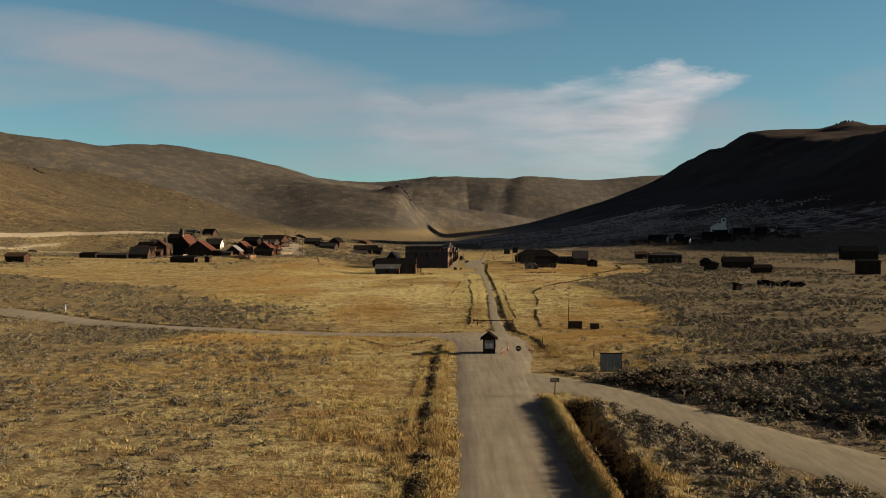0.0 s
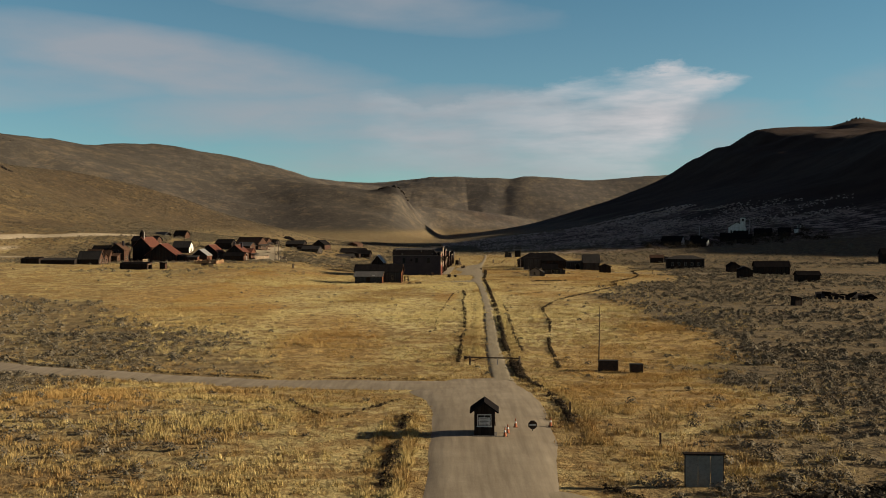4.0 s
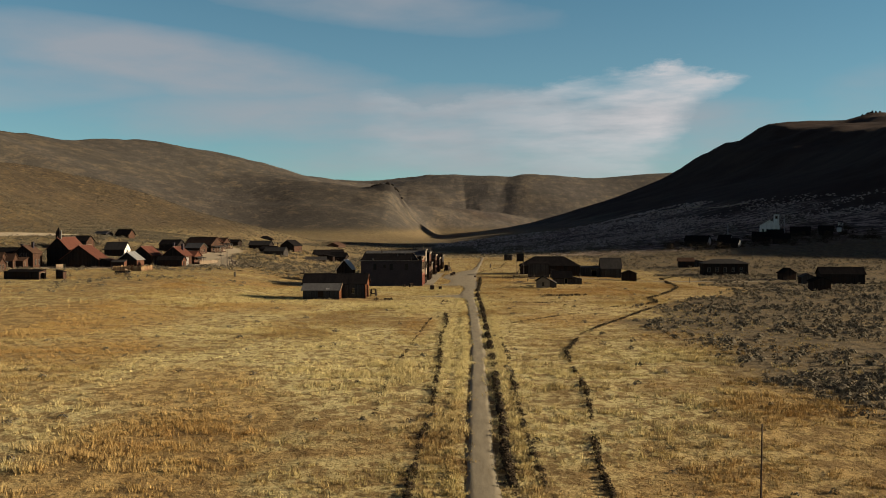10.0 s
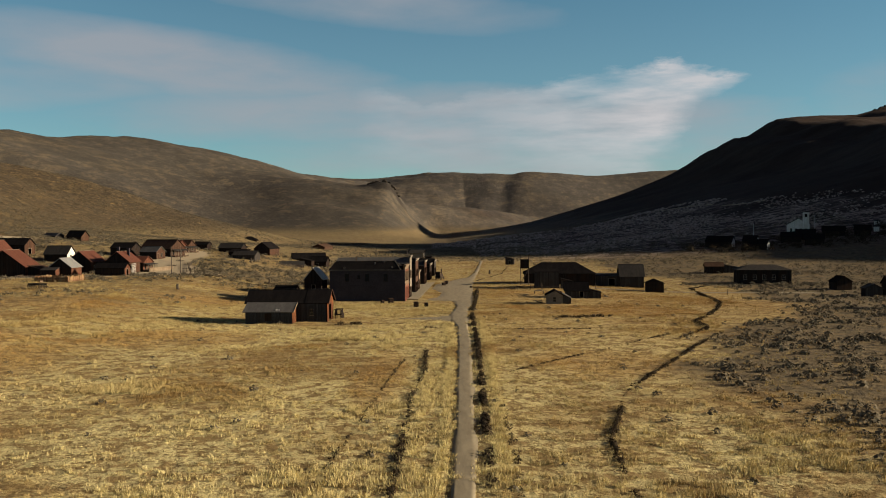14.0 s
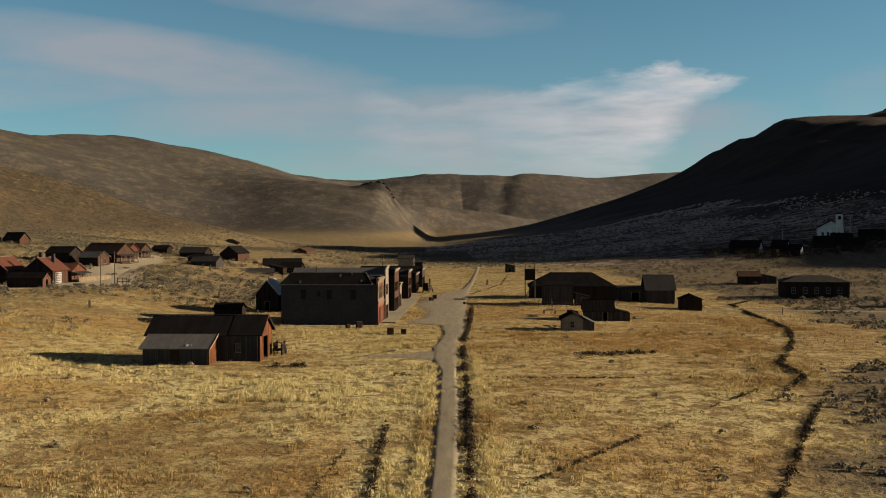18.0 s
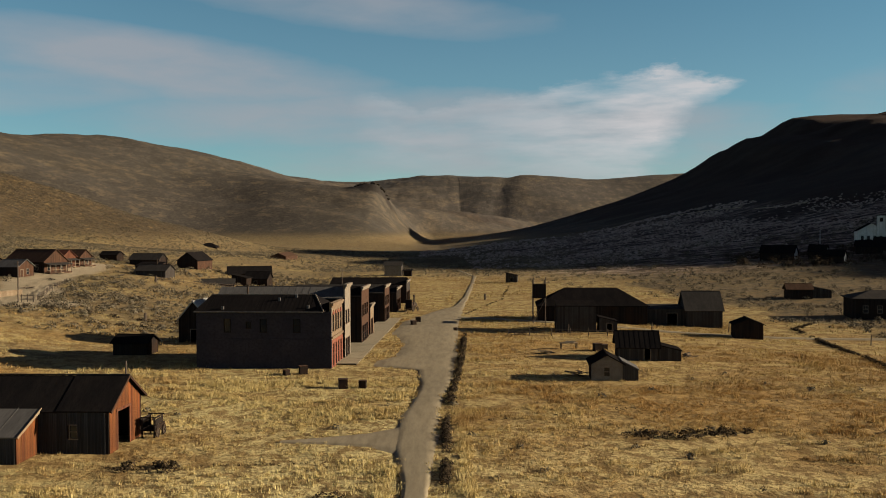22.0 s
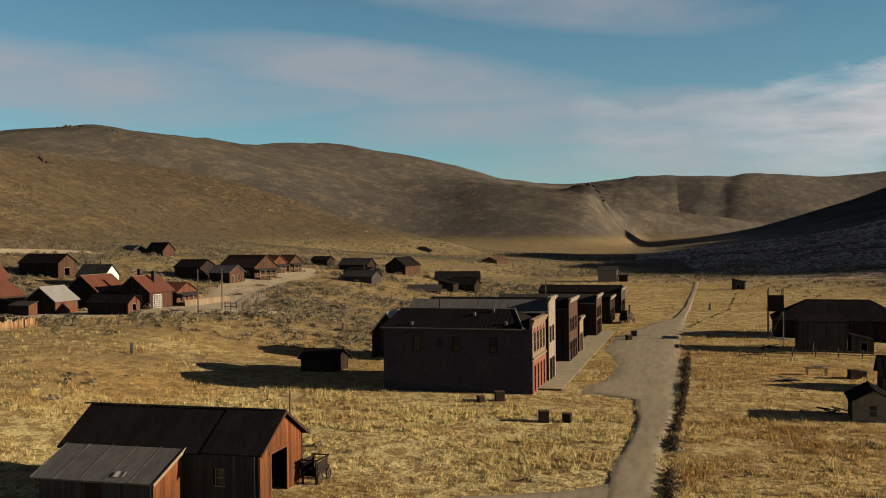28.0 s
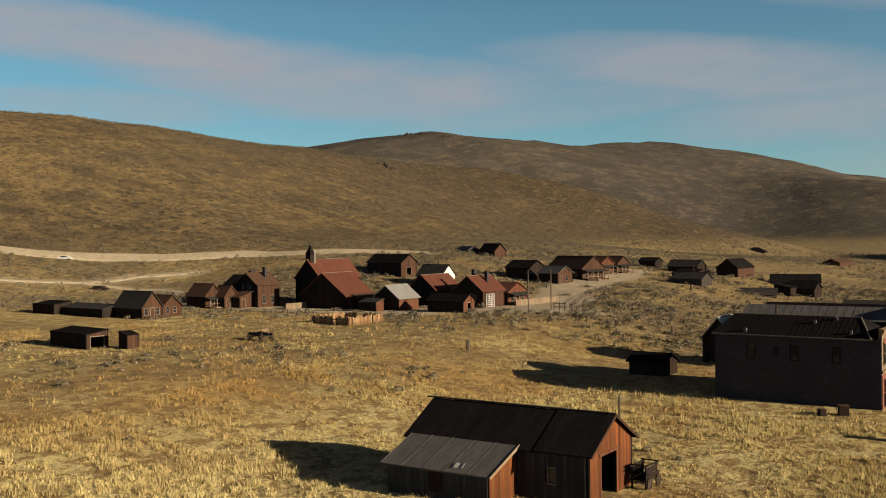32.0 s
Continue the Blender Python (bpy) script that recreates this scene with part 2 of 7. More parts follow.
M = {
    "grey_wood": material("grey_wood", boards((0.022, 0.021, 0.022), (0.066, 0.060, 0.056), (0.042, 0.034, 0.030)), 0.92, board_bump(), spec=0.1),
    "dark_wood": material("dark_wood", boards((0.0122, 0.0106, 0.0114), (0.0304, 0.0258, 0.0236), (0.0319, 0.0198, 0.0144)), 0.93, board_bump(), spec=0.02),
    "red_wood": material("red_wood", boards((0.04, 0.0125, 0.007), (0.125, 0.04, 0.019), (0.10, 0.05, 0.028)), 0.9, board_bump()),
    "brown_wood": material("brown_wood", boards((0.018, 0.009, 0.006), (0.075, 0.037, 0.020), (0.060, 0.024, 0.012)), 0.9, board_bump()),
    "pale_wood": material("pale_wood", boards((0.117, 0.0903, 0.0585), (0.245, 0.197, 0.139), (0.181, 0.106, 0.0585)), 0.9, board_bump()),
    "white_wood": material("white_wood", boards((0.50, 0.48, 0.45), (0.74, 0.72, 0.68), (0.56, 0.51, 0.44), 0.2), 0.85, board_bump(0.2)),
    "trim": material("weathered_trim", patchy((0.15, 0.127, 0.10), (0.235, 0.205, 0.168), (0.125, 0.0968, 0.0684), 1.2, 9), 0.85),
    # brick's colour carries the purple-grey shade of the hotel's unlit walls
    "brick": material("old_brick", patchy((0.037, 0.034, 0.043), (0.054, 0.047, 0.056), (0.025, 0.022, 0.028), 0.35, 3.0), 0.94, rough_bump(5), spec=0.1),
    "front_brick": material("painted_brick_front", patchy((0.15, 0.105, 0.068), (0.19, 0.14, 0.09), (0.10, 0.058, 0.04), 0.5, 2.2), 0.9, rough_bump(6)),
    "front_red": material("red_shopfront", patchy((0.16, 0.04, 0.025), (0.20, 0.06, 0.035), (0.15, 0.10, 0.07), 0.9, 3.0), 0.85),
    "rust_roof": material("rusted_sheet_roof", patchy((0.088, 0.030, 0.020), (0.125, 0.048, 0.030), (0.036, 0.018, 0.015), 0.5, 2.6, (4.0, 0.35, 1)), 0.8, rough_bump(3), 0.03, spec=0.15),
    "grey_roof": material("grey_shingle_roof", patchy((0.0304, 0.0286, 0.0286), (0.0474, 0.0438, 0.0414), (0.0206, 0.0189, 0.0194), 0.5, 3.5, (2.0, 0.6, 1)), 0.93, rough_bump(4), spec=0.1),
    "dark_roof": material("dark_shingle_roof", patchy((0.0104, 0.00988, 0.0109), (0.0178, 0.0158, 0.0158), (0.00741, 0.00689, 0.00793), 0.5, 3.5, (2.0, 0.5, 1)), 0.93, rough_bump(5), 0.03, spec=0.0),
    "brown_roof": material("brown_shingle_roof", patchy((0.0608, 0.0341, 0.0225), (0.0912, 0.0523, 0.0341), (0.0365, 0.0219, 0.017), 0.5, 3.5, (2.0, 0.6, 1)), 0.92, rough_bump(4), spec=0.1),
    "tin_roof": material("dull_tin_roof", patchy((0.0798, 0.079, 0.0806), (0.11, 0.108, 0.108), (0.0532, 0.0502, 0.0502), 0.4, 1.8, (2.5, 0.5, 1)), 0.75, rough_bump(3), 0.03, spec=0.2),
    "bright_tin": material("bright_tin_roof", patchy((0.257, 0.262, 0.262), (0.331, 0.336, 0.331), (0.171, 0.154, 0.143), 0.4, 1.8, (2.5, 0.5, 1)), 0.5, ribs(0.6), 0.05, metal=0.3),
    "glass": material("dusty_glass", (0.0152, 0.0182, 0.0228), 0.12, spec=0.5),
    "dark": material("dark_gap", (0.00912, 0.00836, 0.00836), 0.95),
    "iron": material("rusty_iron", patchy((0.038, 0.0289, 0.0243), (0.076, 0.0456, 0.0304), (0.0228, 0.0228, 0.0228), 2.0, 9.0), 0.7, metal=0.5),
    "stone": material("grey_stone", patchy((0.122, 0.114, 0.106), (0.19, 0.175, 0.16), (0.0684, 0.0646, 0.0608), 0.8, 4.0), 0.95, rough_bump(4)),
    "log": material("pole_wood", patchy((0.0684, 0.0532, 0.0418), (0.122, 0.095, 0.076), (0.0456, 0.0342, 0.0304), 1.5, 9, (1, 1, 0.2)), 0.9),
    "white": material("white_paint", patchy((0.502, 0.502, 0.494), (0.562, 0.555, 0.547), (0.395, 0.38, 0.357), 1.5, 7), 0.6),
    "orange": material("orange_plastic", (0.30, 0.095, 0.04), 0.6),
    "rubber": material("black_rubber", (0.0152, 0.0152, 0.0152), 0.8),
    "board": material("boardwalk_planks", patchy((0.29, 0.25, 0.175), (0.37, 0.325, 0.235), (0.20, 0.165, 0.115), 0.8, 6), 0.9),
    "sign_grey": material("grey_painted_board", patchy((0.205, 0.205, 0.182), (0.251, 0.243, 0.22), (0.152, 0.144, 0.129), 0.8, 5), 0.8),
    "sage": material("sagebrush", lambda k, co: k.mix(k.add("ShaderNodeNewGeometry").outputs["Random Per Island"], (0.078, 0.068, 0.049), (0.198, 0.172, 0.124)), 0.9, spec=0.1),
    "scrub": material("brown_scrub", lambda k, co: k.mix(k.add("ShaderNodeNewGeometry").outputs["Random Per Island"], (0.024, 0.019, 0.013), (0.075, 0.054, 0.032)), 0.9, spec=0.1),
}


def straw_colour(k, co):
    return k.mix(k.math("MULTIPLY", k.ramp(k.noise(k.scaled(co, 0.55, 1.3, 1.0), 0.16, 5, 0.65), 0.50, 0.57), 0.8),
                      k.mix(k.math("MULTIPLY", k.add("ShaderNodeNewGeometry").outputs["Random Per Island"], 0.7),
                            k.mix(k.ramp(k.noise(co, 0.022, 5, 0.62), 0.46, 0.55), (0.47, 0.375, 0.16), (0.34, 0.23, 0.088)),
                            k.mix(k.ramp(k.noise(co, 0.11, 5, 0.6), 0.44, 0.58), (0.345, 0.245, 0.098), (0.53, 0.44, 0.20))), (0.29, 0.18, 0.068))


def tufted(k, co, colour):
    """Metre-wide clumps, some darker and browner than the rest."""
    clump = k.ramp(k.noise(k.scaled(co, 1.0, 0.7, 0.4), 0.75, 5, 0.7), 0.50, 0.57)
    stray = k.math("GREATER_THAN", k.add("ShaderNodeNewGeometry").outputs["Random Per Island"], 0.82)
    colour = k.mix(k.math("MULTIPLY", clump, 0.55), colour, (0.155, 0.092, 0.036))
    return k.mix(k.math("MULTIPLY", stray, 0.35), colour, (0.46, 0.40, 0.20))


def grass_colour(k, co):
    c = k.mix(pale_field(k, co), straw_colour(k, co), (0.68, 0.59, 0.30))
    c = k.mix(browned(k, co), tufted(k, co, c), (0.38, 0.232, 0.08))
    return k.mix(russet(k, co), c, (0.40, 0.20, 0.06))


M["straw"] = material("dry_grass", grass_colour, 0.9, spec=0.08, fuzz=lambda k: 0.07)


def ground_colour(k, co):
    def mask(name):
        return k.add("ShaderNodeAttribute", attribute_name=name).outputs["Fac"]
    wide = k.noise(co, 0.022, 5, 0.62)
    mid = k.noise(co, 0.11, 5, 0.6)
    fine = k.noise(k.scaled(co, 1.0, 0.8, 1.0), 0.5, 7, 0.74)
    grass = k.mix(k.ramp(wide, 0.46, 0.55), (0.36, 0.298, 0.137), (0.27, 0.195, 0.084))
    grass = k.mix(k.math("MULTIPLY", k.ramp(mid, 0.44, 0.58), 0.75), grass, (0.42, 0.352, 0.172))
    rust = k.math("MULTIPLY", k.ramp(k.noise(k.scaled(co, 0.55, 1.3, 1.0), 0.16, 5, 0.65), 0.50, 0.57), 0.7)
    grass = k.mix(rust, grass, (0.27, 0.17, 0.066))
    grass = k.mix(pale_field(k, co), grass, (0.58, 0.51, 0.26))
    grass = k.mix(russet(k, co), grass, (0.40, 0.20, 0.06))
    grass = k.mix(browned(k, co), grass, (0.34, 0.205, 0.07))
    grass = k.mix(k.math("MULTIPLY", k.ramp(fine, 0.48, 0.54), 0.85), grass, (0.15, 0.088, 0.035))
    grass = k.mix(k.math("MULTIPLY", k.ramp(k.noise(co, 2.4, 4, 0.7), 0.52, 0.57), 0.5), grass, (0.13, 0.082, 0.036))
    sage = k.mix(k.ramp(fine, 0.36, 0.62), (0.205, 0.158, 0.092), (0.085, 0.072, 0.050))
    sage = k.mix(k.math("MULTIPLY", k.ramp(mid, 0.5, 0.7), 0.5), sage, (0.22, 0.152, 0.067))
    hill_big = k.noise(k.scaled(co, 1.0, 0.6, 1.0), 0.0065, 6, 0.62)
    hill = k.mix(k.ramp(hill_big, 0.42, 0.58), (0.064, 0.051, 0.035), (0.118, 0.088, 0.051))
    hill = k.mix(k.math("MULTIPLY", k.ramp(k.noise(co, 0.03, 6, 0.72), 0.46, 0.62), 0.75), hill, (0.084, 0.066, 0.048))
    speck = k.noise(co, 0.26, 6, 0.72)
    hill = k.mix(k.math("MULTIPLY", k.ramp(speck, 0.48, 0.56), 0.72), hill, (0.052, 0.040, 0.026))
    hill = k.mix(k.math("MULTIPLY", k.ramp(k.noise(co, 0.25, 4, 0.6), 0.56, 0.7), 0.6), hill, (0.27, 0.19, 0.085))
    bush = k.add("ShaderNodeTexVoronoi", {"Vector": co, "Scale": 0.22}).outputs["Distance"]
    thick = k.ramp(k.noise(co, 0.012, 4, 0.6), 0.38, 0.60)
    hill = k.mix(k.math("MULTIPLY", mask("bleach"), k.ramp(k.noise(co, 0.05, 6, 0.7), 0.30, 0.62)), hill, (0.30, 0.215, 0.095))
    speckle = k.add("ShaderNodeTexVoronoi", {"Vector": co, "Scale": 0.55}).outputs["Distance"]
    hill = k.mix(k.math("MULTIPLY", k.ramp(speckle, 0.34, 0.20), 0.75), hill, (0.052, 0.040, 0.027))
    dots = k.math("MULTIPLY", k.ramp(bush, 0.42, 0.22), k.math("ADD", k.math("MULTIPLY", thick, 0.65), 0.15))
    hill = k.mix(dots, hill, (0.045, 0.037, 0.027))
    far = k.mix(k.ramp(k.noise(k.scaled(co, 1.0, 0.5, 1.0), 0.008, 6, 0.62), 0.46, 0.60), (0.062, 0.057, 0.050), (0.102, 0.086, 0.064))
    far = k.mix(k.math("MULTIPLY", k.ramp(k.noise(k.scaled(co, 0.8, 1.6, 1.0), 0.0045, 5, 0.6), 0.46, 0.56), 0.7), far, (0.085, 0.077, 0.068))
    far = k.mix(k.math("MULTIPLY", k.ramp(k.noise(k.scaled(co, 1.0, 0.35, 1.0), 0.016, 6, 0.7), 0.53, 0.66), 0.6), far, (0.165, 0.128, 0.080))
    far = k.mix(k.math("MULTIPLY", k.ramp(speck, 0.49, 0.55), 0.75), far, (0.062, 0.055, 0.047))
    far = k.mix(k.math("MULTIPLY", dots, 0.6), far, (0.045, 0.040, 0.034))
    # belt: far hills take a darker base colour towards their foot
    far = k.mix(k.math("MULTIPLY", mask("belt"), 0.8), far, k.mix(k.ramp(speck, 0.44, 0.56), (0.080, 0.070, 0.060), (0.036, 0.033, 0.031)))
    shrub = k.noise(k.scaled(co, 1.0, 0.6, 1.0), 0.055, 7, 0.75)
    far = k.mix(k.math("MULTIPLY", k.ramp(shrub, 0.49, 0.56), 0.6), far, (0.050, 0.045, 0.039))
    far = k.mix(k.math("MULTIPLY", k.ramp(shrub, 0.46, 0.38), 0.6), far, (0.145, 0.115, 0.076))
    # haze over the far range, painted as a paler, slightly bluer colour
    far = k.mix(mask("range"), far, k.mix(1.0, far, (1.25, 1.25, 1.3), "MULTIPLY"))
    hill = k.mix(k.math("MULTIPLY", k.ramp(k.noise(co, 0.09, 7, 0.75), 0.50, 0.56), 0.5), hill, (0.050, 0.040, 0.029))
    c = k.mix(mask("sage"), grass, sage)
    c = k.mix(mask("hill"), c, hill)
    c = k.mix(mask("dirt"), c, k.mix(fine, (0.32, 0.27, 0.19), (0.42, 0.36, 0.26)))
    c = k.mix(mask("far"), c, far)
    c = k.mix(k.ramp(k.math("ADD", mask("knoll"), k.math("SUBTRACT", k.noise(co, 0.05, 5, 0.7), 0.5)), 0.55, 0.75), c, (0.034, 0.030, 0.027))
    rock = k.mix(k.ramp(k.noise(k.scaled(co, 0.5, 1.0, 1.0), 0.16, 7, 0.80), 0.48, 0.57), (0.050, 0.037, 0.032), (0.42, 0.335, 0.29))
    c = k.mix(mask("rubble"), c, rock)
    # the shade on the bluff's face is painted in as near-black ground
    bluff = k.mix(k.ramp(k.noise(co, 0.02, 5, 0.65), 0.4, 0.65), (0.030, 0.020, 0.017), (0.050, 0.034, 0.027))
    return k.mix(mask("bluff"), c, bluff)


def meadow(k):
    """Where dry grass covers the ground."""
    rest = [k.math("SUBTRACT", 1.0, k.add("ShaderNodeAttribute", attribute_name=name).outputs["Fac"]) for name in ("sage", "hill", "dirt")]
    return k.math("MULTIPLY", k.math("MULTIPLY", rest[0], k.math("MULTIPLY", rest[1], rest[2])), 0.10)


M["ground"] = material("ground", ground_colour, 0.95, fuzz=meadow, spec=0.1, bump_size=0.45, bump=lambda k, co: k.math("ADD", k.math("MULTIPLY", k.noise(co, 0.75, 6, 0.72), 1.6), k.math("MULTIPLY", k.noise(co, 0.16, 6, 0.7), 4.5)))
M["road"] = material("gravel_road", lambda k, co: k.mix(k.math("MULTIPLY", k.ramp(k.noise(k.scaled(co, 1.0, 0.06, 1.0), 1.6, 5, 0.6), 0.35, 0.7), 0.8),
            k.mix(k.ramp(k.noise(co, 0.25, 5, 0.65), 0.35, 0.65), (0.27, 0.23, 0.168), (0.34, 0.293, 0.22)), (0.18, 0.148, 0.108)), 0.95, rough_bump(3), spec=0.15)
M["pale_track"] = material("pale_track", patchy((0.40, 0.34, 0.24), (0.47, 0.40, 0.29), (0.28, 0.225, 0.15), 0.12, 0.8), 0.95, rough_bump(3), spec=0.1)
M["track"] = material("dirt_track", lambda k, co: k.mix(k.ramp(k.noise(k.scaled(co, 1.0, 0.15, 1.0), 1.5, 7, 0.72), 0.34, 0.66), (0.30, 0.26, 0.185), (0.205, 0.174, 0.122)), 0.95, rough_bump(3), spec=0.15)


# ---- terrain ----
# TERRAIN BEGIN
def smooth(v, low, high):
    u = np.clip((v - low) / (high - low), 0.0, 1.0)
    return u * u * (3 - 2 * u)


_rng = np.random.RandomState(7)
_lattice = _rng.rand(64, 64)


def value_noise(x, y):
    xi, yi = np.floor(x).astype(int), np.floor(y).astype(int)
    fx, fy = x - xi, y - yi
    fx, fy = fx * fx * (3 - 2 * fx), fy * fy * (3 - 2 * fy)
    a, b = _lattice[xi % 64, yi % 64], _lattice[(xi + 1) % 64, yi % 64]
    c, d = _lattice[xi % 64, (yi + 1) % 64], _lattice[(xi + 1) % 64, (yi + 1) % 64]
    return (a * (1 - fx) + b * fx) * (1 - fy) + (c * (1 - fx) + d * fx) * fy - 0.5


def fractal(x, y, size, octaves=4):
    total = 0.0
    for i in range(octaves):
        total = total + value_noise(x / size * 2 ** i + 17.3 * i, y / size * 2 ** i + 5.1 * i) / 2 ** i
    return total


def rib(x, y, line, wide):
    """A rounded spur along a falling line."""
    total = np.zeros(np.shape(x))
    for (x0, y0, z0), (x1, y1, z1) in zip(line, line[1:]):
        for t in (0.0, 0.25, 0.5, 0.75):
            d2 = (x - x0 - t * (x1 - x0)) ** 2 + (y - y0 - t * (y1 - y0)) ** 2
            total = total + ((z0 + t * (z1 - z0)) * np.exp(-d2 / wide ** 2)) ** 6
    return total ** (1 / 6)


def ground_height(x, y):
    """Height of the land, metres."""
    x, y = np.asarray(x, float), np.asarray(y, float)
    # gentle rise towards the village
    z = 3.3 * smooth(-x, 30, 66) * smooth(y, 250, 415) * (1 - smooth(y, 700, 950) * 0.7)
    z = z + 0.095 * np.clip(-x - 50, 0, 130) * smooth(y, 475, 565) * (1 - smooth(y, 640, 900) * 0.6) + 0.02 * np.clip(-x - 120, 0, 200)
    # near hill behind the village
    crest_x = np.interp(y, [200, 450, 600, 750, 880, 950, 1115, 1200], [-470, -440, -415, -400, -385, -255, -125, -60])
    crest_z = np.interp(y, [-200, 100, 300, 450, 600, 750, 777, 835, 880, 917, 930, 946, 975, 1006, 1020, 1040, 1115, 1180], [30, 42, 56, 64, 69, 69, 71, 74, 75, 66, 61, 49, 37, 29, 22, 12, 3, 0])
    foot_x = np.interp(y, [200, 600, 800, 950, 1115, 1200], [-190, -195, -170, -110, -60, -30])
    u = (x - foot_x) / (crest_x - foot_x)
    hill = np.where(u < 1, smooth(u, 0.0, 1.0) * 0.55 + np.clip(u, 0, 1) * 0.45, np.clip(1 - 0.35 * np.maximum(u - 1, 0) ** 1.5, 0, 1))
    z = z + np.maximum(crest_z - 8, 0) * hill
    # second ridge, farther back
    cx = np.interp(y, [900, 1150, 1340, 1600, 1900, 2117, 2350, 2600], [-760, -720, -655, -600, -520, -440, -310, -150])
    cz = np.interp(y, [700, 1000, 1228, 1312, 1370, 1461, 1588, 1648, 1752, 1860, 1944, 2022, 2119, 2158, 2245, 2401, 2600], [60, 104, 123, 140, 156, 154, 152, 147, 157, 168, 165, 163, 154, 143, 137, 128, 122])
    fx = np.interp(y, [900, 1200, 1600, 2000, 2400], [-330, -230, -100, 40, 180])
    u = (x - fx) / (cx - fx)
    ridge = np.where(u < 1, smooth(u, 0.0, 1.0) * 0.5 + np.clip(u, 0, 1) * 0.5, np.clip(1 - 0.12 * (u - 1), 0.2, 1))
    ridge = ridge * cz * smooth(y, 800, 1250)
    # the rocky knob
    spur = rib(x, y, [(-480, 2000, 94), (-280, 1850, 78), (-90, 1690, 65)], 320)
    spur = spur * (1 - smooth(x - (y - 1680) * 0.1, -80, 70))
    tail = rib(x, y, [(-110, 1780, 66), (-60, 2000, 56), (40, 2120, 48), (120, 2230, 38), (200, 2350, 28)], 115)
    spur = np.maximum(spur, tail)
    knob = 15 * np.exp(-((x + 76) / 30) ** 2 - ((y - 1680) / 45) ** 2)
    # far range across the valley's end
    range_z = 154 + 5 * np.sin(x / 105 + 0.6) + 3 * np.sin(x / 47 + 2.0) + 6 * smooth(x, 300, 560)
    far = range_z * smooth(y + 60 * np.sin(x / 130.0), np.interp(x, [-120, 60], [1800, 2140]), 2850)
    gully = 4 * np.exp(-((x - (165 - (2600 - y) * 0.12)) / 24) ** 2) * smooth(y, 1950, 2300) * (1 - smooth(y, 2750, 2900))
    fold = (np.maximum(ridge, 0) ** 4 + np.maximum(spur, 0) ** 4) ** 0.25
    back = np.maximum(np.maximum(fold, far - gully), 0) + knob
    back = back * (1 - 0.95 * smooth(x, -76, 8) * (1 - smooth(x, 90, 190)) * smooth(y, 1250, 1380) * (1 - smooth(y, 1870, 1980)))
    z = np.maximum(z, back) + 0.15 * np.minimum(z, back)
    # the big dark bluff
    hx = np.interp(x, [0, 15, 61, 108, 154, 200, 247, 293, 340, 372, 404, 437, 460, 483, 506, 520, 560, 600, 646, 680, 717, 745, 800, 850, 1100, 3000],
                   [0, 0.5, 8, 15, 24, 37, 52, 68, 85, 98, 117, 140, 148, 153, 168, 175, 178, 179, 182, 191, 196, 187, 182, 184, 176, 140])
    hx = hx * np.interp(y, [450, 560, 660, 900, 1100, 1300, 1500, 1725, 1800, 1900, 2050, 2250], [0, 0.11, 0.33, 0.70, 0.72, 0.75, 0.85, 1.0, 0.93, 0.80, 0.45, 0.08])
    hx = hx * (1 - 0.85 * smooth(1150 - y, 0, 300) * smooth(140 - x, 0, 140))
    z = np.maximum(z, hx) + 0.1 * np.minimum(z, hx)
    # rise outside the view, put here to keep the slope below in shadow
    z = z + 52 * np.exp(-((x - 428) / 62) ** 2 - ((y - 780) / 145) ** 2)
    # unseen high shoulder east of the bluff, added to throw its shadow westward
    low = np.maximum(480, 0.46 * y + 15)
    peak = np.interp(y, [250, 450, 566, 650, 747, 1000, 1250, 1500, 1700], [70, 123, 177, 204, 226, 224, 214, 190, 90]) * (1 + 0.15 * fractal(y, y * 0 + 9.0, 130, 4))
    z = np.maximum(z, peak * smooth(x, low, low + np.interp(y, [880, 1020], [320, 190])))
    z = z + smooth(hx, 95, 150) * fractal(x, y, 42, 3) * 8
    # shallow dip east of the street
    z = z - 1.7 * smooth(x, 35, 80) * smooth(y, 370, 450) * (1 - smooth(y, 500, 580))
    # out-of-view shoulder south-east of the entrance road, added to shade the sagebrush
    z = z + 16 * smooth(x + fractal(x, y, 45, 3) * 40, 52, 120) * (1 - smooth(y + fractal(x, y, 40, 3) * 50, 85, 175)) * (0.85 + 0.7 * fractal(x, y, 50, 3)) * (1 - 0.5 * smooth(x, 140, 400))
    # grassy berm and hollow beside the entrance road
    beside = smooth(y, 20, 40) * (1 - smooth(y, 92, 99))
    z = z + beside * (0.7 * np.exp(-((x - 10.3) / 0.6) ** 2) - 1.1 * np.exp(-((x - 12.1) / 0.9) ** 2) + 0.45 * np.exp(-((x - 14.2) / 1.2) ** 2))
    # the meadow dips behind the entrance
    z = z - 1.2 * smooth(y, 138, 174) * (1 - smooth(y, 186, 232)) * (1 - smooth(np.abs(x - 5), 60, 110))
    # roughness grows away from the valley floor
    high = smooth(z, 8, 50)
    z = z + high * (fractal(x, y, 240, 4) * 8 + (0.5 - np.abs(fractal(x + 0.5 * y, y, 130, 2))) * 5 + fractal(x, y, 40, 3) * 1.8 + fractal(x, y, 17, 2) * 0.9 - 1.5) + fractal(x, y, 14, 3) * 0.22
    return z
# TERRAIN END


def gz(x, y):
    return float(ground_height(np.array([x]), np.array([y]))[0])


# ---- helpers for building ----
taken = []  # corner lists of ground that grass keeps off


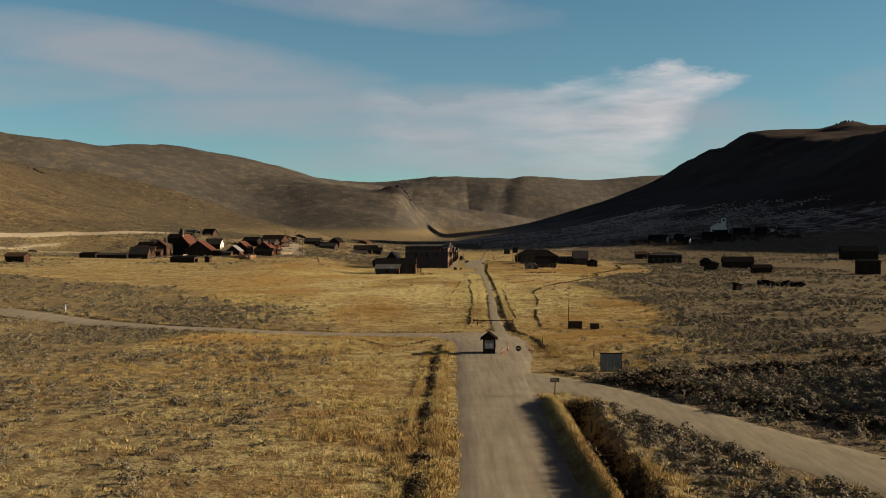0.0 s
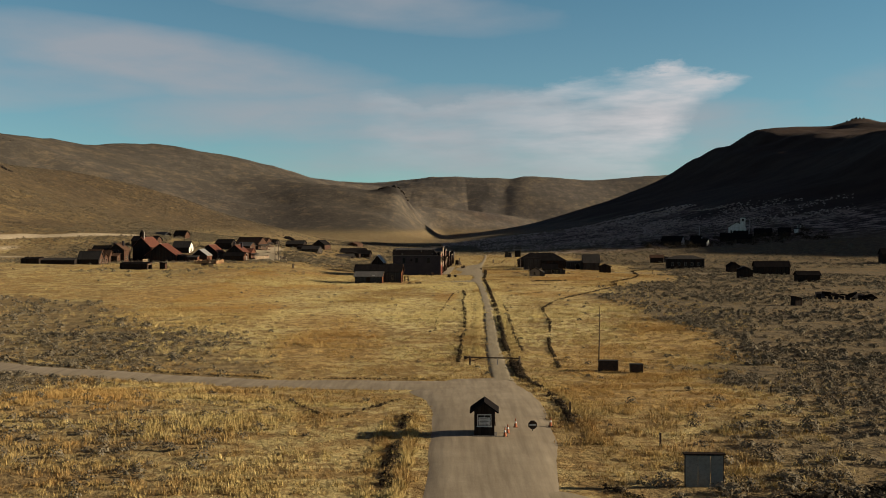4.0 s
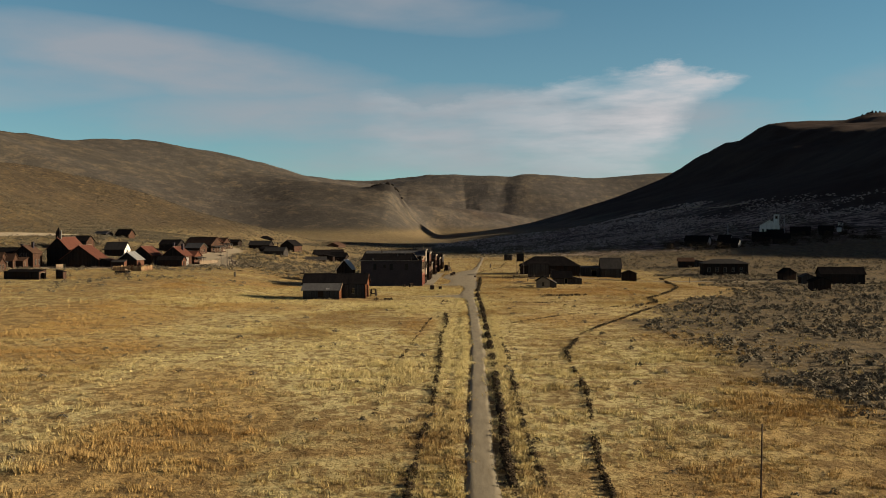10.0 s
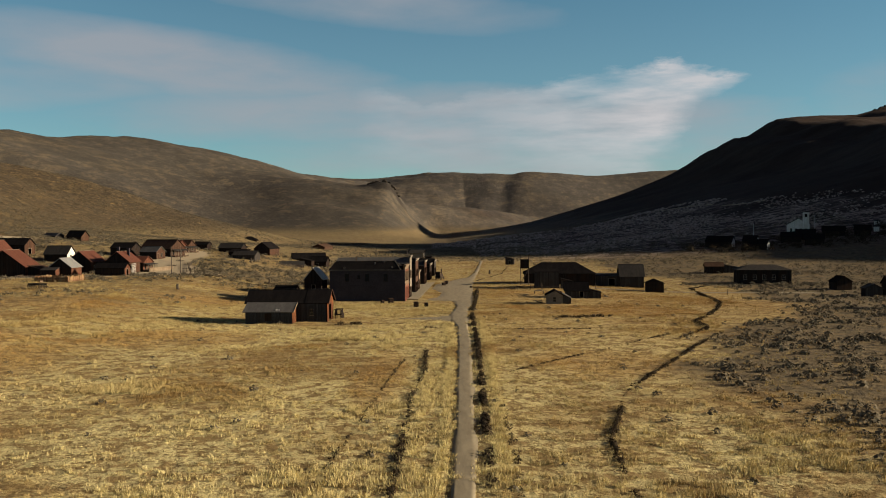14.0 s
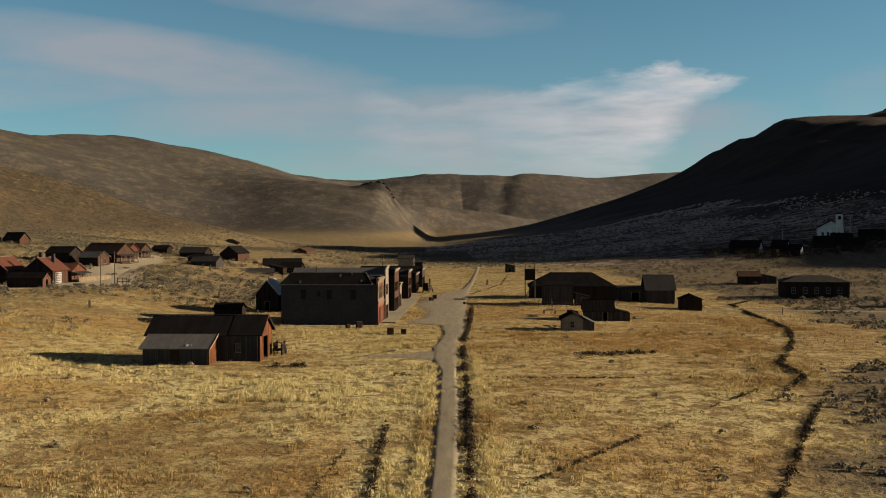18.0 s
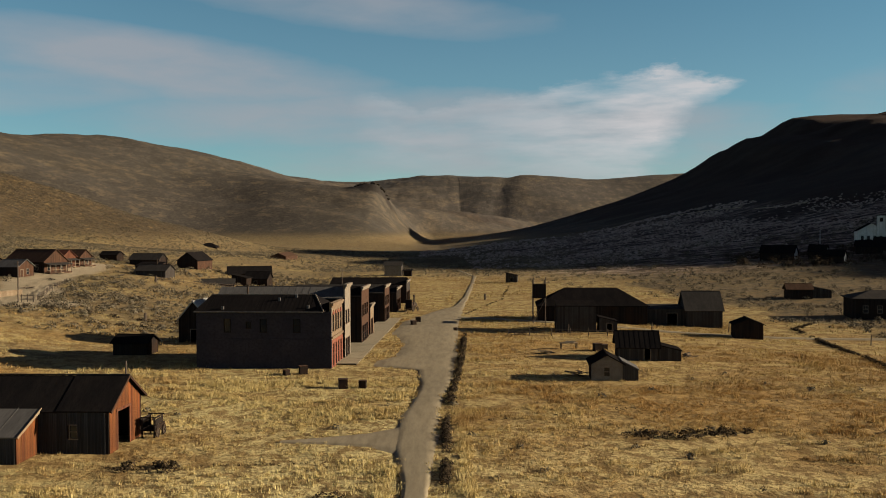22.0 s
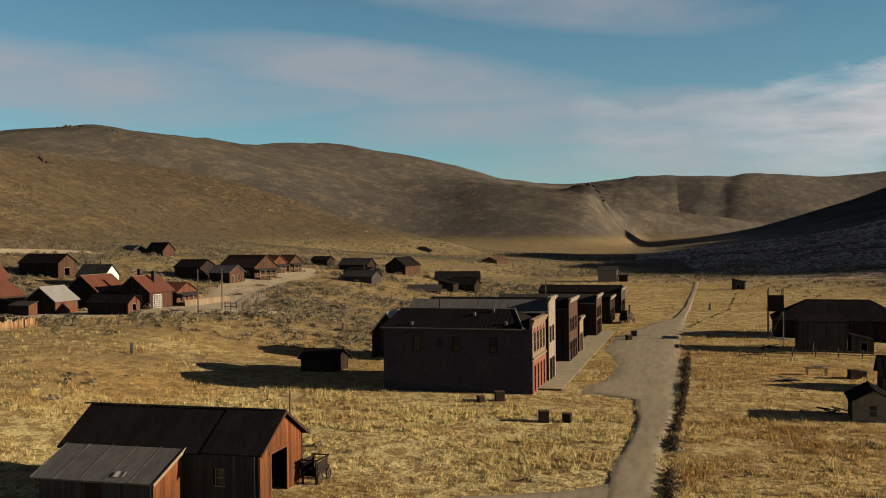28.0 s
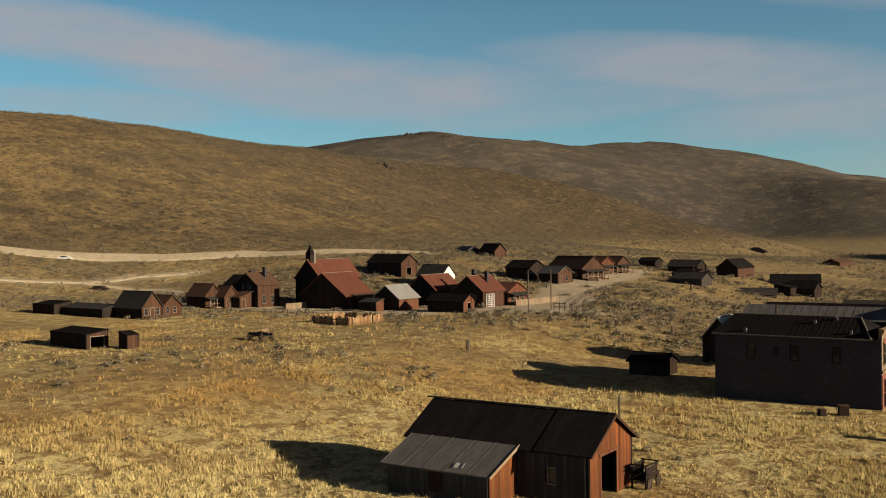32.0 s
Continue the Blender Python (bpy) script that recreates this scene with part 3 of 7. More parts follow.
def mesh_of(bm, name):
    me = bpy.data.meshes.new(name)
    bmesh.ops.recalc_face_normals(bm, faces=bm.faces)
    bm.to_mesh(me)
    bm.free()
    return me


def part(name, bm, mat, parent, label="", m=None):
    ob = new(name, bm if isinstance(bm, bpy.types.Mesh) else mesh_of(bm, name))
    if not ob.data.materials:
        ob.data.materials.append(mat)
    ob.parent = parent
    if m is not None:
        ob.matrix_basis = m
    return tagged(ob, label)


def box(bm, x0, x1, y0, y1, z0, z1):
    v = [bm.verts.new((x, y, z)) for x in (x0, x1) for y in (y0, y1) for z in (z0, z1)]
    for f in ((0, 1, 3, 2), (4, 6, 7, 5), (0, 4, 5, 1), (2, 3, 7, 6), (0, 2, 6, 4), (1, 5, 7, 3)):
        bm.faces.new([v[i] for i in f])
    return v


def boxes(*dims):
    bm = bmesh.new()
    for d in dims:
        box(bm, *d)
    return bm


def prism(bm, profile, y0, y1):
    """Extrude an x-z outline along y."""
    a = [bm.verts.new((x, y0, z)) for x, z in profile]
    b = [bm.verts.new((x, y1, z)) for x, z in profile]
    bm.faces.new(a), bm.faces.new(b[::-1])
    for i in range(len(a)):
        j = (i + 1) % len(a)
        bm.faces.new((a[i], b[i], b[j], a[j]))


def rod(bm, a, b, r0, r1=None, sides=8):
    """A tapered round bar from a to b."""
    a, b = Vector(a), Vector(b)
    turn = (b - a).to_track_quat("Z", "Y").to_matrix()
    ring = [[bm.verts.new(p + turn @ Vector((math.cos(6.2832 * i / sides) * r, math.sin(6.2832 * i / sides) * r, 0))) for i in range(sides)]
            for p, r in ((a, r0), (b, r0 if r1 is None else r1))]
    for i in range(sides):
        j = (i + 1) % sides
        bm.faces.new((ring[0][i], ring[0][j], ring[1][j], ring[1][i]))
    bm.faces.new(ring[0][::-1]), bm.faces.new(ring[1])


def rods(*dims):
    bm = bmesh.new()
    for d in dims:
        rod(bm, *d)
    return bm


def thing(name, x, y, rot, label, category, group="", size=None, z=None):
    """An Empty on the ground that parents a thing's parts."""
    low = gz(x, y)
    if size:
        c, s = math.cos(radians(rot)), math.sin(radians(rot))
        ring = [(x + c * u * size[0] / 2 - s * v * size[1] / 2, y + s * u * size[0] / 2 + c * v * size[1] / 2) for u, v in ((-1, -1), (1, -1), (1, 1), (-1, 1))]
        low = min(low, *(gz(*p) for p in ring))
        taken.append(ring)
    ob = new(name)
    ob.matrix_basis = pose(x, y, low if z is None else z, 0, 0, rot)
    return tagged(ob, label, category, group)


def ring_frame(x0, x1, z0, z1, t, y0, y1):
    """A rectangular frame in one piece: t wide, from y0 to y1 deep."""
    bm = bmesh.new()
    loops = [[bm.verts.new(p) for p in ((a, y, c), (b, y, c), (b, y, d), (a, y, d))]
             for y in (y0, y1) for a, b, c, d in ((x0, x1, z0, z1), (x0 + t, x1 - t, z0 + t, z1 - t))]
    for i in range(4):
        j = (i + 1) % 4
        for p, q in ((0, 1), (1, 3), (3, 2), (2, 0)):
            bm.faces.new((loops[p][i], loops[p][j], loops[q][j], loops[q][i]))
    return bm


def window(parent, m, u, z, w, h, frame_mat, panes=2):
    """A window in a wall's own frame: u along it, z up; the frame stands a little proud, the pane lies back."""
    t = 0.07
    win = part("window", ring_frame(u - t, u + w + t, z - t, z + h + t, t, -0.05, 0.1), frame_mat, parent, "", m)
    part("sill", boxes((u - t - 0.04, u + w + t + 0.04, -0.1, -0.052, z - t - 0.02, z - t + 0.05)), frame_mat, win)
    part("meeting_rail", boxes((u, u + w, 0.0, 0.06, z + h / 2 - 0.03, z + h / 2 + 0.03)), frame_mat, win)
    for i in range(1, panes):
        part("mullion", boxes((u + w * i / panes - 0.02, u + w * i / panes + 0.02, 0.004, 0.05, z + h / 2 + 0.03, z + h)), frame_mat, win)
    part("pane", boxes((u, u + w, 0.062, 0.075, z, z + h)), M["glass"], win)


def door(parent, m, u, w, h, mat, is_open=False):
    t = 0.1
    part("door_frame", boxes((u - t, u, -0.04, 0.12, 0, h + t), (u + w, u + w + t, -0.04, 0.12, 0, h + t), (u, u + w, -0.04, 0.12, h, h + t)), M["trim"], parent, "", m)
    if not is_open:
        leaf = part("door", boxes((u, u + w, 0.06, 0.11, 0.02, h), (u + 0.08, u + w - 0.08, 0.04, 0.06, 0.15, h * 0.45), (u + 0.08, u + w - 0.08, 0.04, 0.06, h * 0.52, h - 0.12)), mat, parent, "", m)
        part("door_knob", boxes((u + w - 0.12, u + w - 0.06, 0.0, 0.06, h * 0.46, h * 0.5)), M["iron"], leaf)


def wall(parent, m, length, height, mat, top=None, holes=(), name="wall", thick=0.16):
    """A wall with real openings. holes: (u, z, w, h). top: outline points above the plain height, from its end back to its start."""
    us = sorted({0.0, length, *(v for u, z, w, h in holes for v in (u, u + w))})
    zs = sorted({-0.7, height, *(v for u, z, w, h in holes for v in (z, z + h))})
    bm = bmesh.new()
    for u0, u1 in zip(us, us[1:]):
        solid = None
        for z0, z1 in zip(zs, zs[1:]):
            inside = any(u - 1e-6 <= u0 and u1 <= u + w + 1e-6 and z - 1e-6 <= z0 and z1 <= z + h + 1e-6 for u, z, w, h in holes)
            if inside:
                if solid:
                    box(bm, u0, u1, 0, thick, *solid)
                solid = None
            else:
                solid = (solid[0] if solid else z0, z1)
        if solid:
            box(bm, u0, u1, 0, thick, *solid)
    if top:
        prism(bm, [(0, height), (length, height), *top], 0, thick)
    bmesh.ops.remove_doubles(bm, verts=bm.verts, dist=1e-4)
    return part(name, bm, mat, parent, "", m)


def slab(parent, a, b, c, d, mat, name="roof", thick=0.12, over=0.0, rows=0):
    """A roof plane with corners a, b (upper edge) and c, d (lower edge), in its own frame: x along the edge, y down the slope."""
    a, b, c, d = (Vector(v) for v in (a, b, c, d))
    ax = (b - a).normalized()
    down = (d - a) - ax * (d - a).dot(ax)
    ay = down.normalized()
    az = ax.cross(ay)
    m = Matrix((ax, ay, az)).transposed().to_4x4()
    m.translation = a
    inv = m.inverted()
    pts = [inv @ p for p in (a, b, c, d)]
    bm = bmesh.new()
    up = [bm.verts.new((p.x, p.y, 0)) for p in pts]
    lo = [bm.verts.new((p.x, p.y, thick if az.z < 0 else -thick)) for p in pts]
    bm.faces.new(up), bm.faces.new(lo[::-1])
    for i in range(4):
        j = (i + 1) % 4
        bm.faces.new((up[i], lo[i], lo[j], up[j]))
    ob = part(name, bm, mat, parent, "", m)
    # low seams between the sheets or courses
    if rows:
        sign = -1 if az.z < 0 else 1
        span = (b - a).length
        seams = bmesh.new()
        for i in range(rows + 1):
            u = span * i / rows
            box(seams, u - 0.02, u + 0.02, 0.05, down.length - 0.03, 0.002 if sign > 0 else -0.022, 0.022 if sign > 0 else -0.002)
        part("roof_seam", seams, mat, ob)
    return ob


SIDES = ("front", "right", "back", "left")


def house(label, x, y, w, d, h, rise, roof="gable_x", rot=-4.0, walls="dark_wood", cover="grey_roof", holes=None, over=0.35, name="house",
          category="house", chimneys=(), group="", trim="trim", seams=0, base_z=None):
    """A building on a w by d footprint, front towards -y, with walls of height h and a roof that rises further.
    holes: {side: [(kind, u, z, w, h)]}; kinds: window, door, open."""
    home = thing(name, x, y, rot, label, category, group, (w + 0.6, d + 0.6), base_z)
    mats = dict(zip(SIDES, walls)) if isinstance(walls, (tuple, list)) else dict.fromkeys(SIDES, walls)
    starts = {"front": (pose(-w / 2, -d / 2, 0), w), "right": (pose(w / 2, -d / 2 + 0.16, 0, 0, 0, 90), d - 0.32),
              "back": (pose(w / 2, d / 2, 0, 0, 0, 180), w), "left": (pose(-w / 2, d / 2 - 0.16, 0, 0, 0, -90), d - 0.32)}
    for side in SIDES:
        m, length = starts[side]
        height, top = h, None
        if (roof == "gable_x" and side in ("right", "left")) or (roof == "gable_y" and side in ("front", "back")):
            top = [(length / 2, h + rise)]
        elif roof == "shed_y":  # rises towards the back
            if side == "back":
                height = h + rise
            elif side == "right":
                top = [(length, h + rise)]
            elif side == "left":
                top = [(0.0, h + rise)]
        elif roof == "shed_x":  # rises towards the left
            if side == "left":
                height = h + rise
            elif side == "front":
                top = [(0.0, h + rise)]
            elif side == "back":
                top = [(length, h + rise)]
        cut = []
        for kind, u, z, ww, hh in (holes or {}).get(side, ()):
            cut.append((u, z if kind != "door" else -0.05, ww, hh if kind != "door" else hh + 0.05))
            if kind == "window":
                window(home, m, u, z, ww, hh, M[trim], 2 if ww > 0.7 else 1)
            elif kind == "door":
                door(home, m, u, ww, hh, M["brown_wood"])
            elif kind == "open":
                door(home, m, u, ww, hh, M["brown_wood"], True)
        wall(home, m, length, height, M[mats[side]], top, cut)
    rm = M[cover]
    e = over
    if roof == "gable_x":
        k = rise / (d / 2)
        zr, ze = h + rise + 0.13, h - e * k + 0.13
        slab(home, (-w / 2 - e, 0, zr), (w / 2 + e, 0, zr), (w / 2 + e, -d / 2 - e, ze), (-w / 2 - e, -d / 2 - e, ze), rm, rows=seams)
        slab(home, (w / 2 + e, 0, zr), (-w / 2 - e, 0, zr), (-w / 2 - e, d / 2 + e, ze), (w / 2 + e, d / 2 + e, ze), rm, rows=seams)
        part("ridge_board", boxes((-w / 2 - e, w / 2 + e, -0.1, 0.1, zr - 0.02, zr + 0.05)), M[trim] if cover == "rust_roof" else rm, home)
    elif roof == "gable_y":
        k = rise / (w / 2)
        zr, ze = h + rise + 0.13, h - e * k + 0.13
        slab(home, (0, d / 2 + e, zr), (0, -d / 2 - e, zr), (-w / 2 - e, -d / 2 - e, ze), (-w / 2 - e, d / 2 + e, ze), rm, rows=seams)
        slab(home, (0, -d / 2 - e, zr), (0, d / 2 + e, zr), (w / 2 + e, d / 2 + e, ze), (w / 2 + e, -d / 2 - e, ze), rm, rows=seams)
        part("ridge_board", boxes((-0.1, 0.1, -d / 2 - e, d / 2 + e, zr - 0.02, zr + 0.05)), M[trim] if cover == "rust_roof" else rm, home)
    elif roof == "shed_y":
        k = rise / d
        slab(home, (-w / 2 - e, d / 2 + e, h + rise + e * k + 0.13), (w / 2 + e, d / 2 + e, h + rise + e * k + 0.13),
             (w / 2 + e, -d / 2 - e, h - e * k + 0.13), (-w / 2 - e, -d / 2 - e, h - e * k + 0.13), rm, rows=seams)
    elif roof == "shed_x":
        k = rise / w
        slab(home, (-w / 2 - e, -d / 2 - e, h + rise + e * k + 0.13), (-w / 2 - e, d / 2 + e, h + rise + e * k + 0.13),
             (w / 2 + e, d / 2 + e, h - e * k + 0.13), (w / 2 + e, -d / 2 - e, h - e * k + 0.13), rm, rows=seams)
    elif roof == "hip":
        r = min(w, d) / 2 * 0.96
        zr, ze = h + rise, h + 0.02
        if w >= d:
            p, q = (-w / 2 + r, 0, zr), (w / 2 - r, 0, zr)
        else:
            p, q = (0, -d / 2 + r, zr), (0, d / 2 - r, zr)
        bm = bmesh.new()
        c = [bm.verts.new((sx * (w / 2 + e), sy * (d / 2 + e), ze)) for sx, sy in ((-1, -1), (1, -1), (1, 1), (-1, 1))]
        u = [bm.verts.new((sx * (w / 2 + e), sy * (d / 2 + e), ze - 0.12)) for sx, sy in ((-1, -1), (1, -1), (1, 1), (-1, 1))]
        vp, vq = bm.verts.new(p), bm.verts.new(q)
        faces = [(c[0], c[1], vq, vp), (c[1], c[2], vq), (c[2], c[3], vp, vq), (c[3], c[0], vp)] if w >= d else \
                [(c[0], c[1], vp), (c[1], c[2], vq, vp), (c[2], c[3], vq), (c[3], c[0], vp, vq)]
        for f in faces:
            bm.faces.new(f)
        bm.faces.new(u[::-1])
        for i in range(4):
            j = (i + 1) % 4
            bm.faces.new((c[i], u[i], u[j], c[j]))
        part("roof", bm, rm, home)
    elif roof == "flat":
        part("roof", boxes((-w / 2 - e, w / 2 + e, -d / 2 - e, d / 2 + e, h + 0.004, h + 0.16)), rm, home)
    for cx, cy, top, kind in chimneys:
        if kind == "pipe":
            part("stove_pipe", rods(((cx, cy, h * 0.8), (cx, cy, top), 0.11), ((cx, cy, top), (cx, cy, top + 0.12), 0.17, 0.05)), M["iron"], home, "rusty iron stove pipe")
        else:
            part("chimney", boxes((cx - 0.35, cx + 0.35, cy - 0.35, cy + 0.35, h * 0.7, top), (cx - 0.42, cx + 0.42, cy - 0.42, cy + 0.42, top, top + 0.15)), M["brick"], home, "brick chimney")
    return home


def spread(side_len, n, w, h, z, kind="window"):
    gap = (side_len - n * w) / (n + 1)
    return [(kind, gap + i * (gap + w), z, w, h) for i in range(n)]


# ---- land ----
def axis(fine0, fine1, step, low, high, grow):
    mid = list(np.arange(fine0, fine1 + 0.01, step))
    up, s = [fine1], step
    while up[-1] < high:
        s *= grow
        up.append(up[-1] + s)
    down, s = [fine0], step
    while down[-1] > low:
        s *= grow
        down.append(down[-1] - s)
    return np.array(down[:0:-1] + mid + up[1:])


def inside(px, py, poly):
    """Points inside a convex or plain outline."""
    hit = np.zeros(px.shape, bool)
    for (x0, y0), (x1, y1) in zip(poly, poly[1:] + poly[:1]):
        if y0 == y1:
            continue
        cross = ((y0 > py) != (y1 > py)) & (px < (x1 - x0) * (py - y0) / (y1 - y0) + x0)
        hit ^= cross
    return hit


def line_distance(px, py, pts):
    best = np.full(px.shape, 1e9)
    for (x0, y0), (x1, y1) in zip(pts, pts[1:]):
        dx, dy = x1 - x0, y1 - y0
        t = np.clip(((px - x0) * dx + (py - y0) * dy) / (dx * dx + dy * dy), 0, 1)
        best = np.minimum(best, np.hypot(px - x0 - t * dx, py - y0 - t * dy))
    return best


VILLAGE_LANES = [[(-150, 452), (-135, 452), (-113, 456), (-84, 461), (-74, 468), (-74, 490), (-84, 520), (-86, 545), (-92, 580)], [(-74, 470), (-64, 474)]]
HILL_ROADS = [[(-260, 470), (-236, 492), (-216, 512), (-200, 530), (-178, 539), (-150, 560)], [(-230, 436), (-214, 458), (-207, 474), (-186, 481), (-160, 474), (-146, 462)],
              [(-207, 474), (-206, 492), (-196, 506)]]


def sage_mask(x, y):
    wob = fractal(x, y, 30, 3) * 26
    left = np.interp(y, [40, 61, 100, 136, 188, 252, 306, 384], [-14, -17, -45, -38, -33, -58, -112, -330])
    right = np.interp(y, [40, 104, 113, 125, 140, 160, 194, 223, 262, 297, 344, 368, 460, 520], [17, 20, 29, 35, 37, 38, 44, 43, 37, 47, 64, 75, 98, 75])
    m = 0.65 * smooth(left - x + wob, -8, 8) * (y < 420) + smooth(x - right + wob, -6, 6)
    hamlet = smooth(y, 424, 450) * (1 - smooth(y, 720, 900)) * smooth(-x, 6, 34) * (0.5 + 0.5 * smooth(fractal(x, y, 22, 3), -0.2, 0.25))
    brown = 0.4 * smooth(-x, 18, 45) * smooth(y, 330, 380) * (1 - smooth(y, 425, 450)) * smooth(fractal(x, y, 26, 4), -0.12, 0.15)
    upper = smooth(y, 610, 700) * (0.45 + 0.5 * smooth(fractal(x, y, 40, 3), -0.2, 0.2)) + 0.6 * smooth(y, 760, 1000)
    edge = 0.4 * smooth(-x, 8, 22) * (1 - smooth(y, 130, 165))
    side = smooth(y, 520, 640) * smooth(x, 20, 90) * 0.8
    return np.clip(np.maximum.reduce([m, hamlet, side, upper, edge, brown]), 0, 1)


for lane in VILLAGE_LANES:
    for (xa, ya), (xb, yb) in zip(lane, lane[1:]):
        nx_, ny_ = (yb - ya), -(xb - xa)
        ln = math.hypot(nx_, ny_) / 7.5
        taken.append([(xa - nx_ / ln, ya - ny_ / ln), (xa + nx_ / ln, ya + ny_ / ln), (xb + nx_ / ln, yb + ny_ / ln), (xb - nx_ / ln, yb - ny_ / ln)])

gx = np.unique(np.concatenate([axis(-265, 120, 1.6, -3600, 3600, 1.035), np.arange(8.3, 18, 0.47)]))
gy = axis(30, 600, 2.0, -500, 4200, 1.013)
X, Y = np.meshgrid(gx, gy)
Z = ground_height(X, Y)
verts = np.stack([X, Y, Z], -1).reshape(-1, 3)
nx, ny = len(gx), len(gy)
idx = np.arange(nx * ny).reshape(ny, nx)
quads = np.stack([idx[:-1, :-1], idx[:-1, 1:], idx[1:, 1:], idx[1:, :-1]], -1).reshape(-1, 4)


def fast_mesh(name, verts, faces):
    me = bpy.data.meshes.new(name)
    k = faces.shape[1]
    me.vertices.add(len(verts))
    me.vertices.foreach_set("co", np.ascontiguousarray(verts, np.float32).ravel())
    me.loops.add(faces.size)
    me.loops.foreach_set("vertex_index", np.ascontiguousarray(faces, np.int32).ravel())
    me.polygons.add(len(faces))
    me.polygons.foreach_set("loop_start", np.arange(0, faces.size, k, dtype=np.int32))
    me.update(calc_edges=True)
    return me


me = fast_mesh("ground", verts, quads)
me.polygons.foreach_set("use_smooth", np.ones(len(quads), bool))
fx, fy, fz = verts[:, 0], verts[:, 1], verts[:, 2]
lane = np.min([line_distance(fx, fy, p) for p in VILLAGE_LANES], 0)
track = np.min([line_distance(fx, fy, p) for p in HILL_ROADS], 0)
masks = {
    "sage": sage_mask(fx, fy) * (1 - 0.25 * smooth(fy, 424, 450) * smooth(-fx, 0, 20)),
    "hill": smooth(fz, 9, 20),
    "far": np.maximum(smooth(np.interp(fy, [200, 450, 600, 750, 880, 950, 1115, 1200], [-470, -440, -415, -400, -385, -255, -125, -60]) - fx, -12, 22) * smooth(fy, 300, 500), smooth(fy, 1120, 1210)) * smooth(fz, 6, 20),
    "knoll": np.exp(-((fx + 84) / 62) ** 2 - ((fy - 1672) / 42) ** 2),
    # where the ground colour is blackened for the bluff's shade
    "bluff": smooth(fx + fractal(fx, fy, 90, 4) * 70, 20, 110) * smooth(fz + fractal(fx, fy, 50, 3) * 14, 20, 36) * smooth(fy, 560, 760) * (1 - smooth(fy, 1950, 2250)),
    "rubble": smooth(fx + fractal(fx, fy, 60, 3) * 60 - np.clip(900 - fy, -200, 300) * 0.1, 0, 60) * smooth(fy, 590, 660) * (1 - smooth(fy, 980, 1150)) * (1 - smooth(fz + fractal(fx, fy, 40, 3) * 12, 30, 52)) * 0.95,
    "bleach": 0.5 * smooth(-fy, -880, -560) * smooth(fz + fractal(fx, fy, 60, 3) * 14, 10, 26),
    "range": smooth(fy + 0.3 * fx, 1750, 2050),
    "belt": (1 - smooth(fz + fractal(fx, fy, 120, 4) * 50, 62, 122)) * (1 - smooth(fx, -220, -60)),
    "dirt": np.maximum(1 - smooth(lane + fractal(fx, fy, 12, 2) * 4, 6.0, 8.0), 0.6 - 0.6 * smooth(track, 2.5, 5.0)),
}
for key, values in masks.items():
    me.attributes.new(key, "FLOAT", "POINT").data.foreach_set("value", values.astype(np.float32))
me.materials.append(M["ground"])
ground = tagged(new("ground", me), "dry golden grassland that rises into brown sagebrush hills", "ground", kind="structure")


def strip(name, left, right, mat, label, lift=0.10, step=2.5, across=8):
    """A road between two edges given at matching points."""
    L, R = [np.array(p, float) for p in (left, right)]
    seg = np.hypot(*np.diff((L + R) / 2, axis=0).T)
    s = np.concatenate([[0], np.cumsum(seg)])
    q = np.linspace(0, s[-1], max(3, int(s[-1] / step)))
    lx, ly = np.interp(q, s, L[:, 0]), np.interp(q, s, L[:, 1])
    rx, ry = np.interp(q, s, R[:, 0]), np.interp(q, s, R[:, 1])
    ragged = fractal(q * 1.0, q * 0 + 3.3, 6, 4) * 0.8
    t = np.linspace(0, 1, across + 1)
    px = lx[:, None] * (1 - t) + rx[:, None] * t + ragged[:, None] * np.where(t == 0, -1, np.where(t == 1, 1, 0))
    py = ly[:, None] * (1 - t) + ry[:, None] * t
    pz = ground_height(px, py) + lift + 0.03 * np.sin(t * 3.1416)
    pz[:, 0] -= lift + 0.06
    pz[:, -1] -= lift + 0.06
    v = np.stack([px, py, pz], -1).reshape(-1, 3)
    i = np.arange(len(q) * (across + 1)).reshape(len(q), across + 1)
    f = np.stack([i[:-1, :-1], i[:-1, 1:], i[1:, 1:], i[1:, :-1]], -1).reshape(-1, 4)
    road = fast_mesh(name, v, f)
    road.polygons.foreach_set("use_smooth", np.ones(len(f), bool))
    road.materials.append(mat)
    wide = np.maximum(np.hypot(rx - lx, ry - ly), 0.1)
    cut = np.minimum(0.35 / wide, 0.2)
    lx, rx, ly, ry = lx + (rx - lx) * cut, rx - (rx - lx) * cut, ly + (ry - ly) * cut, ry - (ry - ly) * cut
    for a in range(len(q) - 1):
        taken.append([(lx[a], ly[a]), (rx[a], ry[a]), (rx[a + 1], ry[a + 1]), (lx[a + 1], ly[a + 1])])
    return tagged(new(name, road), label, "road", kind="structure")


strip("road_entrance", [(0.6, -60), (0.5, 30), (0.5, 61), (0.9, 90), (1.0, 125), (1.4, 140), (0.5, 149), (-2.0, 156), (3.0, 168)],
      [(8.8, -60), (8.9, 30), (9.1, 61), (9.4, 88), (10.4, 112), (12.0, 130), (12.6, 145), (12.6, 155), (10.9, 169)], M["road"], "wide pale gravel entrance road with tyre marks")
strip("road_cross", [(-230, 300), (-94, 196), (-49, 173.3), (-19, 161.8), (-6, 158.8), (2.5, 157)],
      [(-226, 314), (-94, 209), (-50, 180.5), (-18, 169), (-6, 167.6), (5, 166.6)], M["road"], "pale gravel road leading off across the field", lift=0.13)
